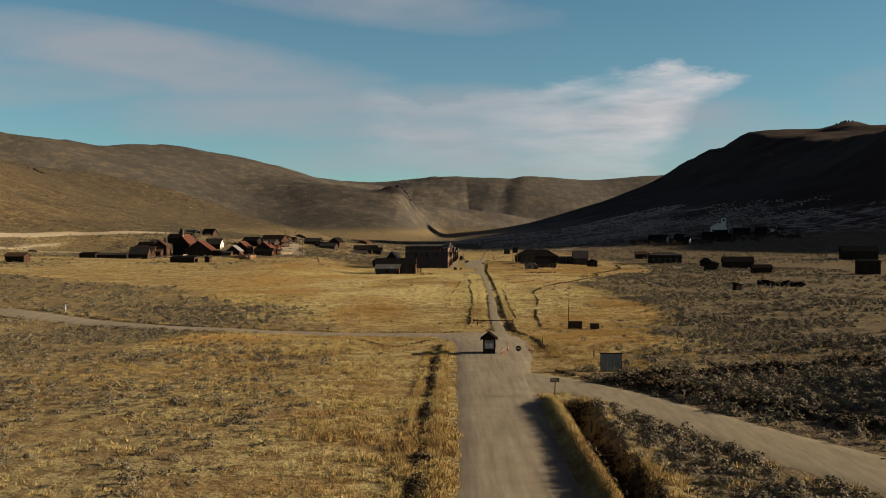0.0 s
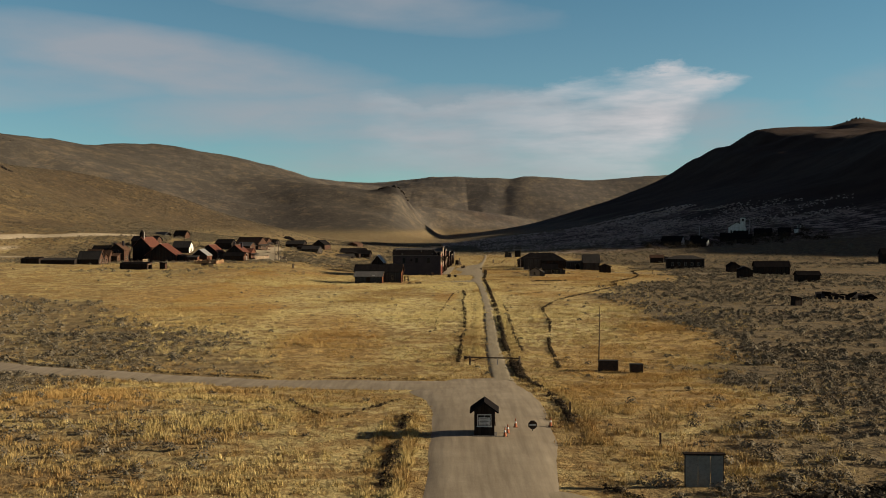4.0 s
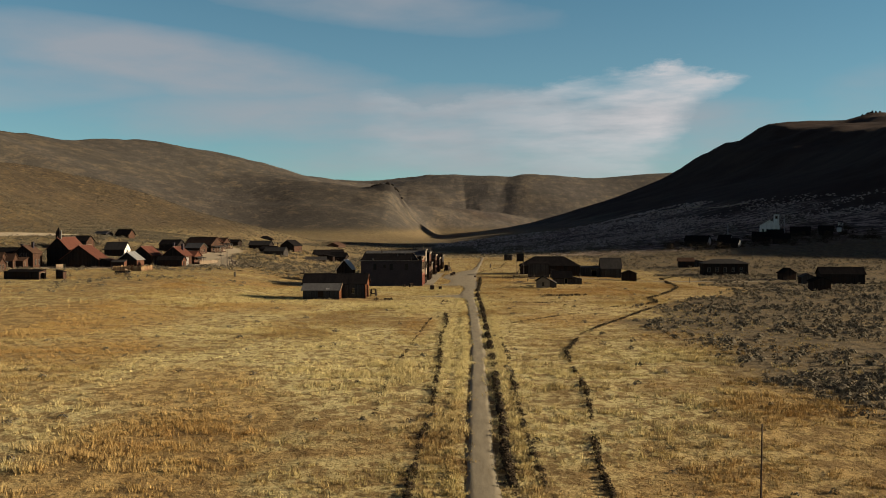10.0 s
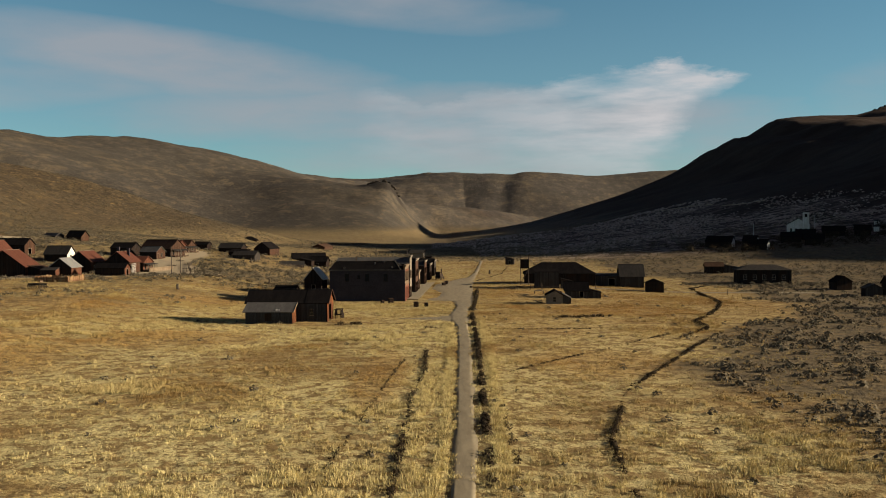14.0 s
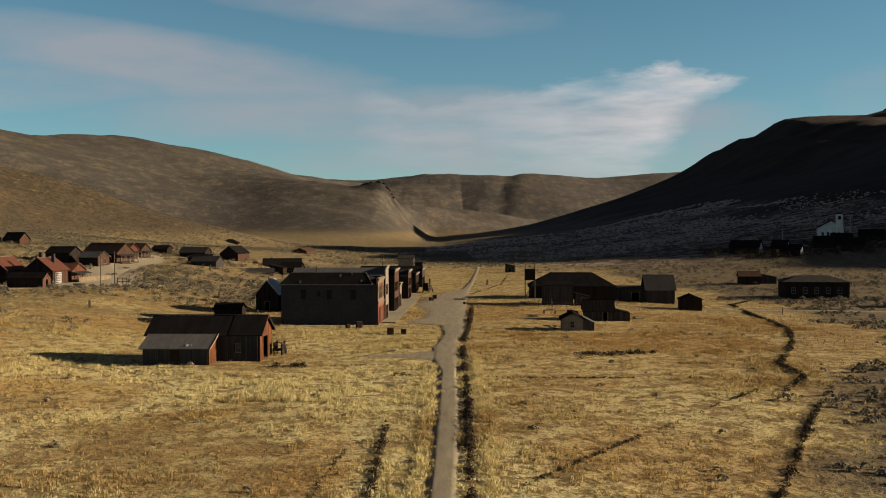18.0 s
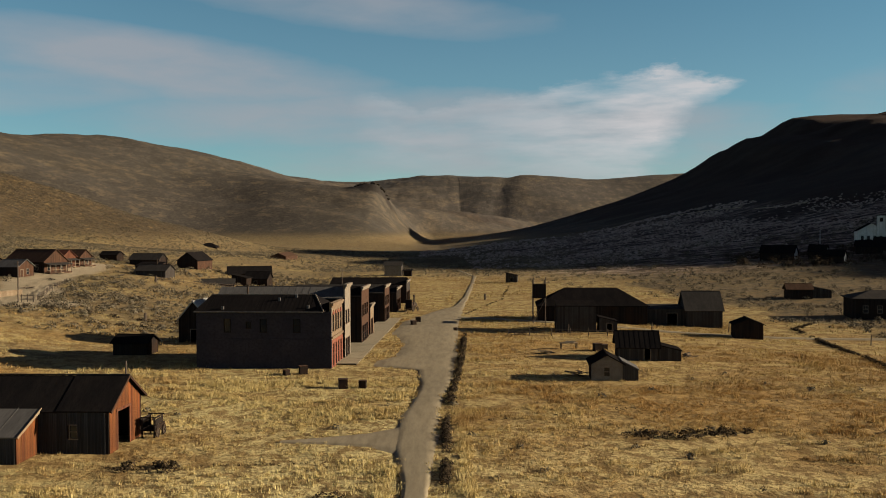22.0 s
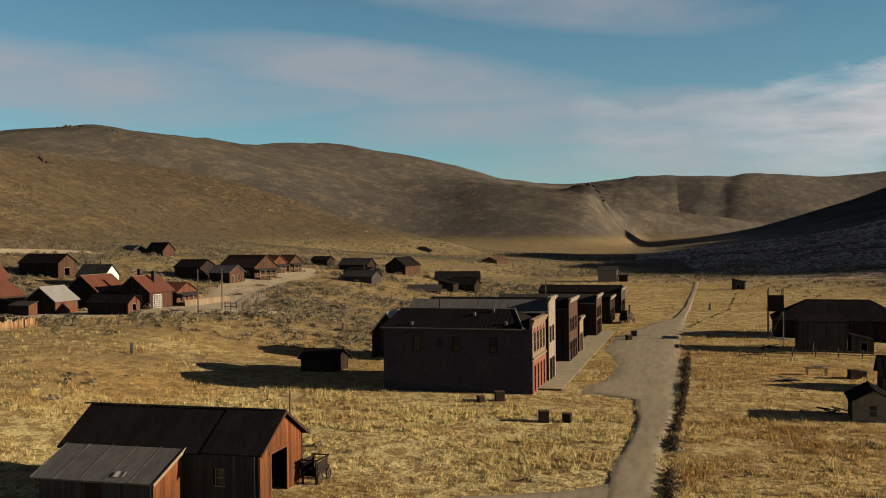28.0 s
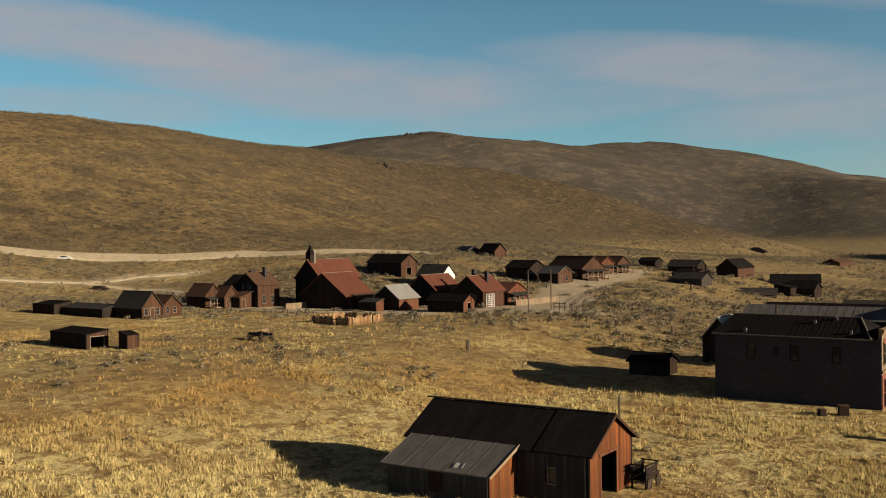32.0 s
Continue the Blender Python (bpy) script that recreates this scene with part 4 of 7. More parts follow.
strip("road_side", [(8.2, 99.5), (12.5, 100.5), (18, 86.5), (24.4, 69), (27.7, 61), (40, 36), (60, 0)],
      [(8.2, 117), (13, 113), (19.4, 102.5), (25.6, 88), (34.4, 69.5), (50, 40), (73, 0)], M["track"], "brown dirt side road through the sagebrush", lift=0.08)
strip("road_street", [(8.2, 167), (8.9, 200), (10.8, 256), (12.0, 321), (12.1, 345), (11.0, 356), (11.0, 367), (12.0, 376), (12.4, 389), (11.8, 399.5), (6.0, 402.5), (6.3, 408), (8.6, 412), (9.2, 425), (8.0, 436), (6.5, 441), (7.5, 463), (11, 478), (17.6, 500), (20.6, 527), (23.9, 582), (27, 640), (22, 700), (5, 770)],
      [(11.0, 167), (11.1, 200), (12.7, 256), (14.2, 321), (14.4, 345), (14.7, 356), (14.9, 367), (15.2, 376), (16.3, 389), (16.9, 399.5), (17.1, 402.5), (17.2, 408), (17.4, 412), (17.7, 425), (18.1, 436), (18.3, 441), (19.0, 463), (19.7, 478), (20.5, 500), (22.2, 527), (25.3, 582), (28.4, 640), (23.5, 700), (7, 770)],
      M["track"], "narrow dirt street running into the old town")
strip("road_barn", [(12.5, 352.5), (9.5, 356.2), (5.5, 357.6), (2.0, 358.2)], [(12.5, 366), (9, 362.0), (5.0, 359.8), (2.0, 358.8)], M["track"], "short dirt spur to the barn door", lift=0.08)
strip("road_east", [(18.5, 470.5), (42, 454), (62, 447.5), (110, 441)], [(18.8, 474), (42.5, 456.5), (63, 450), (110, 444)], M["track"], "pale dirt track crossing behind the sheds", lift=0.14)


def lane_strip(name, pts, wide, label):
    p = np.array(pts, float)
    d = np.gradient(p, axis=0)
    d /= np.hypot(d[:, 0], d[:, 1])[:, None]
    off = np.stack([-d[:, 1], d[:, 0]], -1) * wide / 2
    return strip(name, p + off, p - off, M["pale_track"], label, lift=0.16)


lane_strip("road_hill", HILL_ROADS[0], 9.0, "pale dirt road along the foot of the hill")
lane_strip("road_lane", HILL_ROADS[1], 2.6, "narrow dirt lane curving down to the village")
lane_strip("road_link", HILL_ROADS[2], 2.6, "short dirt lane between two roads")
lane_strip("road_terrace", [(150, 1098), (178, 1122), (204, 1156)], 4.0, "thin pale terrace road along the dark bluff")
lane_strip("road_bench", [(198, 1060), (205, 1020), (214, 983), (222, 955)], 3.5, "thin pale bench road across the dark bluff")
lane_strip("road_shelf", [(215, 908), (226, 890), (237, 875)], 3.0, "thin pale shelf road high on the dark bluff")


# ---- the barn beside the street ----
def barn():
    rot = -2.5
    home = thing("barn", -17.45, 358.4, rot, "weathered red-brown board barn with a dark shingle roof", "barn", size=(15.4, 7.8))
    w, d, h, rise = 14.3, 7.2, 3.45, 2.0
    # boards carry the light in their colour: red where sunlit, blue-grey where shaded
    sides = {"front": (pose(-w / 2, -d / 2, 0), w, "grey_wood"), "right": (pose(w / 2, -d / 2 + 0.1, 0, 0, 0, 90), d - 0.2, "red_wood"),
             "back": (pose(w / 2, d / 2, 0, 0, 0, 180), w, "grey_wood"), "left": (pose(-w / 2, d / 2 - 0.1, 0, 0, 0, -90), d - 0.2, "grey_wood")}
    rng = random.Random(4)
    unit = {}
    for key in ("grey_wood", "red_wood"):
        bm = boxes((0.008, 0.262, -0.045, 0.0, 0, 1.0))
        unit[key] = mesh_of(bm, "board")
        unit[key].materials.append(M["red_sunlit_board"] if key == "red_wood" else M["grey_shaded_board"])
    for side, (m, length, key) in sides.items():
        holes = {"right": [(1.75, 0.0, 2.5, 3.0)], "front": [(11.3, 1.25, 0.55, 1.0)]}.get(side, [])
        top = [(length / 2, h + rise)] if side in ("right", "left") else None
        backing = wall(home, m, length, h, M["dark_wood"], top, holes, "wall_frame", 0.06)
        for i in range(int(length / 0.27)):
            u = i * 0.27
            mid = u + 0.135
            full = h + (rise * (1 - abs(mid - length / 2) / (length / 2)) if top else 0) - 0.05
            z0, z1 = -0.5, full
            for hu, hz, hw, hh in holes:
                if hu - 0.1 < mid < hu + hw + 0.1:
                    if hz > 0.5:
                        low = part("board", unit[key], None, home, "", m @ pose(u, 0, -0.5))
                        low.scale = (1, 1, hz + 0.5)
                    z0 = hz + hh
            ob = part("board", unit[key], None, home, "", m @ pose(u, rng.uniform(-0.008, 0.004), z0, 0, rng.uniform(-0.25, 0.25), 0))
            ob.scale = (1, 1, z1 - z0 - (rng.random() < 0.1) * rng.uniform(0, 0.1))
        if side == "right":
            part("door_frame", boxes((1.55, 1.75, -0.07, 0.02, 0, 3.0), (4.25, 4.45, -0.07, 0.02, 0, 3.0), (1.4, 4.6, -0.09, 0.02, 3.0, 3.22)), M["red_wood"], home, "weathered wooden door frame", m)
        if side == "front":
            window(home, m, 11.3, 1.25, 0.55, 1.0, M["trim"], 1)
    e, k = 0.4, rise / (d / 2)
    zr, ze = h + rise + 0.12, h - e * k + 0.12
    cut = 3.3
    # the roof in two lengths with their own sheets
    for x0, x1, lift in ((-w / 2 - e, cut, 0.0), (cut - 0.1, w / 2 + e, 0.05)):
        slab(home, (x0, 0, zr + lift), (x1, 0, zr + lift), (x1, -d / 2 - e, ze + lift), (x0, -d / 2 - e, ze + lift), M["dark_roof"])
        slab(home, (x1, 0, zr + lift), (x0, 0, zr + lift), (x0, d / 2 + e, ze + lift), (x1, d / 2 + e, ze + lift), M["dark_roof"])
    part("ridge_board", boxes((-w / 2 - 0.9, w / 2 + e, -0.09, 0.09, zr + 0.02, zr + 0.12)), M["grey_wood"], home)
    for sgn in (-1, 1):
        part("barge_board", mesh_between((w / 2 + e, 0, zr - 0.05), (w / 2 + e, sgn * (d / 2 + e), ze - 0.05), 0.05, 0.18), M["brown_wood"], home, "weathered barge board")
    # lean-to in front
    lw, ld, lh = 8.2, 3.6, 2.1
    x0, y0 = -w / 2 + 0.6, -d / 2 - ld
    lean = part("lean_to", boxes((0, lw, 0, 0.06, -0.5, lh), (0, 0.06, 0.06, ld, -0.5, lh)), M["dark_wood"], home, "grey board lean-to with a tin roof", pose(x0, y0, 0))
    right = pose(lw, 0, 0, 0, 0, 90)
    bm = bmesh.new()
    prism(bm, [(0.06, -0.5), (ld, -0.5), (ld, lh + 1.3), (0.06, lh)], 0, 0.06)
    part("side_wall", bm, M["dark_wood"], lean, "", right)
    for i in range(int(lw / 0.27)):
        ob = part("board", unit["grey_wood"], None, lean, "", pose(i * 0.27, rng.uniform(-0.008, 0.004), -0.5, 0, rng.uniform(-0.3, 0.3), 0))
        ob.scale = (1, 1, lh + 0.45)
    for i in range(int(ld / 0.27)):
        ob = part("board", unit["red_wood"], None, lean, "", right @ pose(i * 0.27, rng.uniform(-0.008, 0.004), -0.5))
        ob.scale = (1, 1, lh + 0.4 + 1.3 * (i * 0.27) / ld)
    part("hatch", boxes((3.4, 4.6, -0.075, -0.05, 0.55, 1.9), (3.35, 4.65, -0.1, -0.075, 1.2, 1.32)), M["dark_wood"], lean, "old board hatch")
    slab(lean, (-0.45, ld + 0.12, lh + 1.5), (lw + 0.3, ld + 0.12, lh + 1.5), (lw + 0.3, -0.35, lh + 0.03), (-0.45, -0.35, lh + 0.03), M["tin_roof"], rows=5)
    part("barge_board", mesh_between((lw + 0.32, ld, lh + 1.42), (lw + 0.32, -0.4, lh - 0.02), 0.05, 0.2), M["pale_wood"], lean, "sunlit pale barge board")
    part("roof_patch", boxes((0, 0.8, 0, 0.6, 0, 0.03)), M["bright_tin"], lean, "bright tin patch", pose(5.2, 0.1, lh + 0.22, 21, 0, 8))
    return home


def mesh_between(a, b, wide, high):
    """A plank that runs from a to b."""
    a, b = Vector(a), Vector(b)
    bm = boxes((0, (b - a).length, -wide / 2, wide / 2, -high / 2, high / 2))
    ax = (b - a).normalized()
    ay = Vector((0, 0, 1)).cross(ax).normalized()
    m = Matrix((ax, ay, ax.cross(ay))).transposed().to_4x4()
    m.translation = a
    bmesh.ops.transform(bm, matrix=m, verts=bm.verts)
    return bm


def plain_board(dark, light, warm):
    def colour(k, co):
        r = own(k)
        c = k.mix(r, dark, light)
        streak = k.noise(k.scaled(co, 9.0, 9.0, 0.8), 1.0, 5, 0.65)
        far = k.math("FRACT", k.math("MULTIPLY", r, 7.31))
        c = k.mix(k.math("MULTIPLY", far, 0.8), c, warm)
        return k.mix(k.math("MULTIPLY", k.ramp(streak, 0.42, 0.66), 0.85), c, tuple(v * 0.35 for v in dark))
    return colour


# a sunlit and a shaded tone of the barn's weathered boards
M["red_sunlit_board"] = material("red_sunlit_board", plain_board((0.092, 0.026, 0.008), (0.25, 0.074, 0.018), (0.17, 0.068, 0.020)), 0.9, rough_bump(14))
M["grey_shaded_board"] = material("grey_shaded_board", plain_board((0.022, 0.024, 0.028), (0.072, 0.074, 0.080), (0.046, 0.044, 0.046)), 0.9, rough_bump(14))
barn()

pole = thing("utility_pole", -13.0, 366.5, 0, "thin weathered wooden pole standing behind the barn", "pole", "old poles")
part("shaft", rods(((0, 0, -0.6), (0.1, 0, 5.6), 0.11, 0.08)), M["log"], pole)


def wood_rack(x, y, rot):
    rack = thing("cart", x, y, rot, "dark broken wooden cart standing by the barn door", "cart", size=(3.2, 1.8))
    for sx in (-1.1, 1.1):
        for sy in (-0.6, 0.6):
            part("post", boxes((sx - 0.07, sx + 0.07, sy - 0.07, sy + 0.07, -0.2, 1.9)), M["dark_wood"], rack)
    part("bed", boxes((-1.4, 1.4, -0.75, 0.75, 0.75, 0.85), (-1.4, 1.4, -0.75, -0.68, 0.85, 1.2), (-1.4, 1.4, 0.68, 0.75, 0.85, 1.2)), M["dark_wood"], rack)
    part("top_rail", boxes((-1.5, 1.5, -0.65, -0.55, 1.85, 1.97), (-1.5, 1.5, 0.55, 0.65, 1.85, 1.97), (-1.2, -1.1, -0.8, 0.8, 1.95, 2.05), (1.1, 1.2, -0.8, 0.8, 1.95, 2.05)), M["dark_wood"], rack)
    for sy in (-0.72, 0.66):
        part("side_board", boxes((-1.05, 1.05, sy, sy + 0.06, 1.25, 1.8)), M["dark_wood"], rack)
    part("cross_brace", rods(((-1.1, -0.66, 0.2), (1.1, -0.66, 1.8), 0.06), ((1.1, -0.66, 0.2), (-1.1, -0.66, 1.8), 0.06)), M["log"], rack)
    for sx in (-0.9, 0.9):
        wheel(rack, sx, -0.85, 0.5, 0.5)
    rack.scale = (0.85, 0.85, 0.85)


def wheel(parent, x, y, z, r, axis="y"):
    """A spoked wagon wheel."""
    bm = bmesh.new()
    n, wide = 16, 0.05
    rings = []
    for rr in (r, r * 0.86):
        for yy in (-wide, wide):
            rings.append([bm.verts.new((x + math.cos(6.2832 * i / n) * rr, y + yy, z + math.sin(6.2832 * i / n) * rr)) for i in range(n)])
    for i in range(n):
        j = (i + 1) % n
        bm.faces.new((rings[0][i], rings[0][j], rings[1][j], rings[1][i]))
        bm.faces.new((rings[2][i], rings[3][i], rings[3][j], rings[2][j]))
        bm.faces.new((rings[0][i], rings[2][i], rings[2][j], rings[0][j]))
        bm.faces.new((rings[1][i], rings[1][j], rings[3][j], rings[3][i]))
    rim = part("wheel", bm, M["iron"], parent, "iron-tyred wooden wheel")
    spokes = bmesh.new()
    for i in range(8):
        a = 3.1416 * i / 8
        rod(spokes, (x - math.cos(a) * r * 0.9, y, z - math.sin(a) * r * 0.9), (x + math.cos(a) * r * 0.9, y, z + math.sin(a) * r * 0.9), 0.025, sides=5)
    rod(spokes, (x, y - 0.12, z), (x, y + 0.12, z), 0.1)
    part("spokes", spokes, M["log"], rim)


wood_rack(-9.1, 361.3, 86)


def wagon(x, y, rot):
    """A long low freight wagon with its bed half gone."""
    w = thing("wagon", x, y, rot, "broken old freight wagon with iron-tyred wheels in the grass", "wagon", size=(5.2, 2.2))
    part("bed", boxes((-2.0, 1.9, -0.7, 0.7, 0.78, 0.86), (-2.0, 0.6, -0.74, -0.68, 0.86, 1.25), (-2.0, 1.9, 0.68, 0.74, 0.86, 1.2), (-2.04, -1.98, -0.7, 0.7, 0.86, 1.2)), M["grey_wood"], w)
    part("tongue", rods(((1.7, 0, 0.7), (3.9, 0.2, 0.15), 0.07, 0.05)), M["log"], w)
    for sx, sz in ((-1.4, 0.62), (1.3, 0.5)):
        part("axle", rods(((sx, -0.95, sz), (sx, 0.95, sz), 0.06)), M["iron"], w)
    part("seat", boxes((1.0, 1.45, -0.6, 0.6, 1.45, 1.52), (1.0, 1.08, -0.6, -0.52, 0.86, 1.45), (1.0, 1.08, 0.52, 0.6, 0.86, 1.45), (0.98, 1.02, -0.6, 0.6, 1.52, 1.85)), M["pale_wood"], w, "pale worn seat board")
    for sx, rr in ((-1.4, 0.62), (1.3, 0.5)):
        for sy in (-0.92, 0.92):
            wheel(w, sx, sy, rr, rr)


# ---- the brick hotel and its row ----
def hotel():
    rot = -4.0
    home = thing("hotel", -6.7, 405.7, rot, "two-storey brick hotel with a dark roof and painted street front", "hotel", size=(17.6, 9.0))
    w, d, h = 17.0, 8.2, 7.05
    fm = pose(-w / 2, -d / 2, 0)
    cuts = [(3.55, 4.55, 0.75, 1.55), (6.35, 5.05, 0.5, 0.7), (8.1, 4.55, 0.75, 1.55), (12.3, 4.55, 0.75, 1.55)]
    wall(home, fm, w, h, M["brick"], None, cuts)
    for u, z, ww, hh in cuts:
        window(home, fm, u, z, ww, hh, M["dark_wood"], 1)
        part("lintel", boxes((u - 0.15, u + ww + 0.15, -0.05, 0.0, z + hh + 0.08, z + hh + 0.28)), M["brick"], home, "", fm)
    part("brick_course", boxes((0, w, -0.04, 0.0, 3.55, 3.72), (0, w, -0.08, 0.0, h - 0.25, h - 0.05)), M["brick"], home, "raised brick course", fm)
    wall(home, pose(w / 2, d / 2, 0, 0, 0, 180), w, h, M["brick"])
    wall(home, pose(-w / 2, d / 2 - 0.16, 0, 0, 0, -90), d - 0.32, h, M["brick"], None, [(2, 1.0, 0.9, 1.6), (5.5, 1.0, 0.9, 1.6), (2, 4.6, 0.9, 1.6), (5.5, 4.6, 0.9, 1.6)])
    # street front: tall round-headed openings above, red shopfront below
    rm = pose(w / 2, -d / 2 + 0.16, 0, 0, 0, 90)
    L, top = d - 0.32, 8.15
    ups = [(0.7 + i * 1.8, 4.55, 0.95, 2.1) for i in range(4)]
    downs = [(0.7 + i * 1.8, 0.25, 0.95, 2.75) for i in range(4)]
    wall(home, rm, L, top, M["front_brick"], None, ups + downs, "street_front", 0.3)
    for u, z, ww, hh in ups:
        window(home, rm, u, z, ww, hh, M["front_brick"], 1)
        arch = bmesh.new()
        prism(arch, [(u - 0.15, z + hh), (u + ww + 0.15, z + hh), (u + ww * 0.85, z + hh + 0.38), (u + ww * 0.5, z + hh + 0.5), (u + ww * 0.15, z + hh + 0.38)], -0.09, 0.0)
        part("arch", arch, M["front_red"], home, "red arched hood", rm)
    for u, z, ww, hh in downs:
        window(home, rm, u, z, ww, hh, M["front_red"], 2)
    part("shopfront", boxes((0.02, 0.65, -0.06, 0.0, 0.0, 3.5), (L - 0.75, L, -0.06, 0.0, 0.0, 3.5), *[(1.7 + i * 1.8, 2.45 + i * 1.8, -0.06, 0.0, 0.0, 3.1) for i in range(3)], (0.65, L - 0.75, -0.06, 0.0, 3.12, 3.5)),
         M["front_red"], home, "faded red painted shopfront", rm)
    part("cornice", boxes((-0.1, L + 0.1, -0.25, 0.0, top - 0.35, top - 0.05), (-0.1, L + 0.1, -0.12, 0.0, top - 0.6, top - 0.35), (-0.1, L + 0.1, -0.15, 0.0, 3.7, 3.95)), M["front_brick"], home, "pale moulded cornice", rm)
    # stone quoins at the corner
    for i in range(8):
        part("quoin", boxes((0.0, 0.45 if i % 2 else 0.3, -0.03, 0.02, 0.2 + i * 0.95, 0.85 + i * 0.95)), M["trim"], home, "", rm)
    # roof: long front slope with a hip towards the street
    zr, yr = 8.95, -0.35
    roofs = [slab(home, (-w / 2 + 0.9, yr, zr), (w / 2 - 2.7, yr, zr), (w / 2 - 0.9, -d / 2 - 0.35, h + 0.05), (-w / 2 - 0.25, -d / 2 - 0.35, h + 0.05), M["dark_roof"], rows=26),
             slab(home, (w / 2 - 2.7, yr, zr), (-w / 2 + 0.9, yr, zr), (-w / 2 - 0.25, d / 2 + 0.2, h + 0.35), (w / 2 - 0.9, d / 2 + 0.2, h + 0.35), M["dark_roof"])]
    bm = bmesh.new()
    v = [bm.verts.new(p) for p in ((w / 2 - 2.7, yr, zr), (w / 2 - 0.9, -d / 2 - 0.35, h + 0.05), (w / 2 - 0.32, -d / 2 + 1.0, h + 0.45), (w / 2 - 0.32, d / 2 - 1.0, h + 0.45), (w / 2 - 0.9, d / 2 + 0.2, h + 0.35))]
    u = [bm.verts.new(p.co - Vector((0, 0, 0.12))) for p in v]
    bm.faces.new(v), bm.faces.new(u[::-1])
    for i in range(5):
        j = (i + 1) % 5
        bm.faces.new((v[i], u[i], u[j], v[j]))
    part("roof_hip", bm, M["dark_roof"], home)
    part("hip_cap", rods(((w / 2 - 2.7, yr, zr + 0.03), (w / 2 - 0.9, -d / 2 - 0.35, h + 0.1), 0.09), ((w / 2 - 2.7, yr, zr + 0.03), (-w / 2 + 0.9, yr, zr + 0.03), 0.05)), M["trim"], home, "pale ridge capping")
    part("gutter", rods(((-w / 2 - 0.2, -d / 2 - 0.4, h - 0.02), (w / 2 - 1.0, -d / 2 - 0.4, h - 0.02), 0.08)), M["tin_roof"], home, "grey eaves gutter")
    part("stove_pipe", rods(((-3.2, 0.6, 8.4), (-3.2, 0.6, 10.0), 0.12)), M["iron"], home, "rusty iron stove pipe")
    for px, py in ((1.5, -1.8), (3.5, -1.0), (-5.2, -3.9), (5.5, -3.6)):
        part("roof_vent", boxes((px - 0.15, px + 0.15, py - 0.15, py + 0.15, 7.2, 8.95 - abs(py - yr) * 0.45 + 0.35)), M["tin_roof"], home, "small roof vent")


hotel()


def false_front(label, y0, depth, back, h, front_h, front_mat, wall_mat="dark_wood", roof="dark_roof", lean=0.047, doors=2):
    """A long wooden shop with a tall flat front on the street."""
    x_street = 1.9 + lean * (y0 + depth / 2 - 401)
    home = thing("shop", x_street - back / 2, y0 + depth / 2, -3.0, label, "shop", "shops along the street", (back + 0.6, depth + 0.4))
    w, d = back, depth
    wall(home, pose(-w / 2, -d / 2, 0), w, h, M[wall_mat])
    wall(home, pose(w / 2, d / 2, 0, 0, 0, 180), w, h, M[wall_mat])
    wall(home, pose(-w / 2, d / 2 - 0.16, 0, 0, 0, -90), d - 0.32, h, M[wall_mat], [((d - 0.32) / 2, h + 1.3)])
    rm = pose(w / 2, -d / 2 + 0.16, 0, 0, 0, 90)
    L = d - 0.32
    n = max(2, int(L / 2.2))
    low = [(0.5 + i * (L - 1.0) / n, 0.3, (L - 1.0) / n - 0.6, 2.4) for i in range(n)]
    high = [(0.6 + i * (L - 1.0) / n, h * 0.58, (L - 1.0) / n - 0.9, 1.7) for i in range(n)] if front_h > 6.5 else []
    wall(home, rm, L, front_h, M[front_mat], None, low + high, "street_front", 0.2)
    for u, z, ww, hh in low + high:
        window(home, rm, u, z, ww, hh, M["brown_wood"], 2)
    part("cornice", boxes((-0.15, L + 0.15, -0.3, 0.0, front_h - 0.3, front_h), (-0.1, L + 0.1, -0.14, 0.0, front_h - 0.55, front_h - 0.3)), M["trim"], home, "weathered cornice board", rm)
    zr = h + 1.35
    slab(home, (-w / 2 - 0.2, 0, zr), (w / 2 - 0.25, 0, zr), (w / 2 - 0.25, -d / 2 - 0.25, h), (-w / 2 - 0.2, -d / 2 - 0.25, h), M[roof], rows=int(w / 0.9))
    slab(home, (w / 2 - 0.25, 0, zr), (-w / 2 - 0.2, 0, zr), (-w / 2 - 0.2, d / 2 + 0.25, h), (w / 2 - 0.25, d / 2 + 0.25, h), M[roof], rows=int(w / 0.9))
    return home


lodge = false_front("tall dark wooden lodge hall with a pale street front", 410.3, 5.4, 17.0, 8.2, 10.0, "trim", roof="tin_roof")
part("flag_staff", rods(((7.6, 1.0, 8.5), (7.6, 1.0, 11.8), 0.06)), M["log"], lodge, "short weathered staff")
hall = false_front("dark wooden miners' hall with a weathered brown front", 428.0, 9.0, 20.0, 7.2, 8.6, "brown_wood")
false_front("small narrow shop with a pale weathered front", 439.0, 4.5, 9.0, 3.6, 5.2, "pale_wood")
false_front("long dark shop with a weathered board front", 462.0, 8.6, 17.0, 5.6, 7.0, "brown_wood", roof="grey_roof")
false_front("low dark board store at the end of the row", 486.0, 10.0, 15.0, 4.2, 5.2, "dark_wood")
false_front("flat dark livery building at the far end of the row", 512.0, 10.0, 18.0, 4.6, 5.4, "grey_wood")

walk_way = thing("boardwalk", 4.0, 437, -2.7, "pale plank boardwalk along the shopfronts", "boardwalk", size=(4.2, 66))
plank = mesh_of(boxes((-2.0, 2.0, 0, 0.42, 0, 0.06)), "plank")
plank.materials.append(M["board"])
part("joist", boxes((-1.8, -1.65, -33, 33, -0.3, 0.2), (1.65, 1.8, -33, 33, -0.3, 0.2)), M["dark_wood"], walk_way)
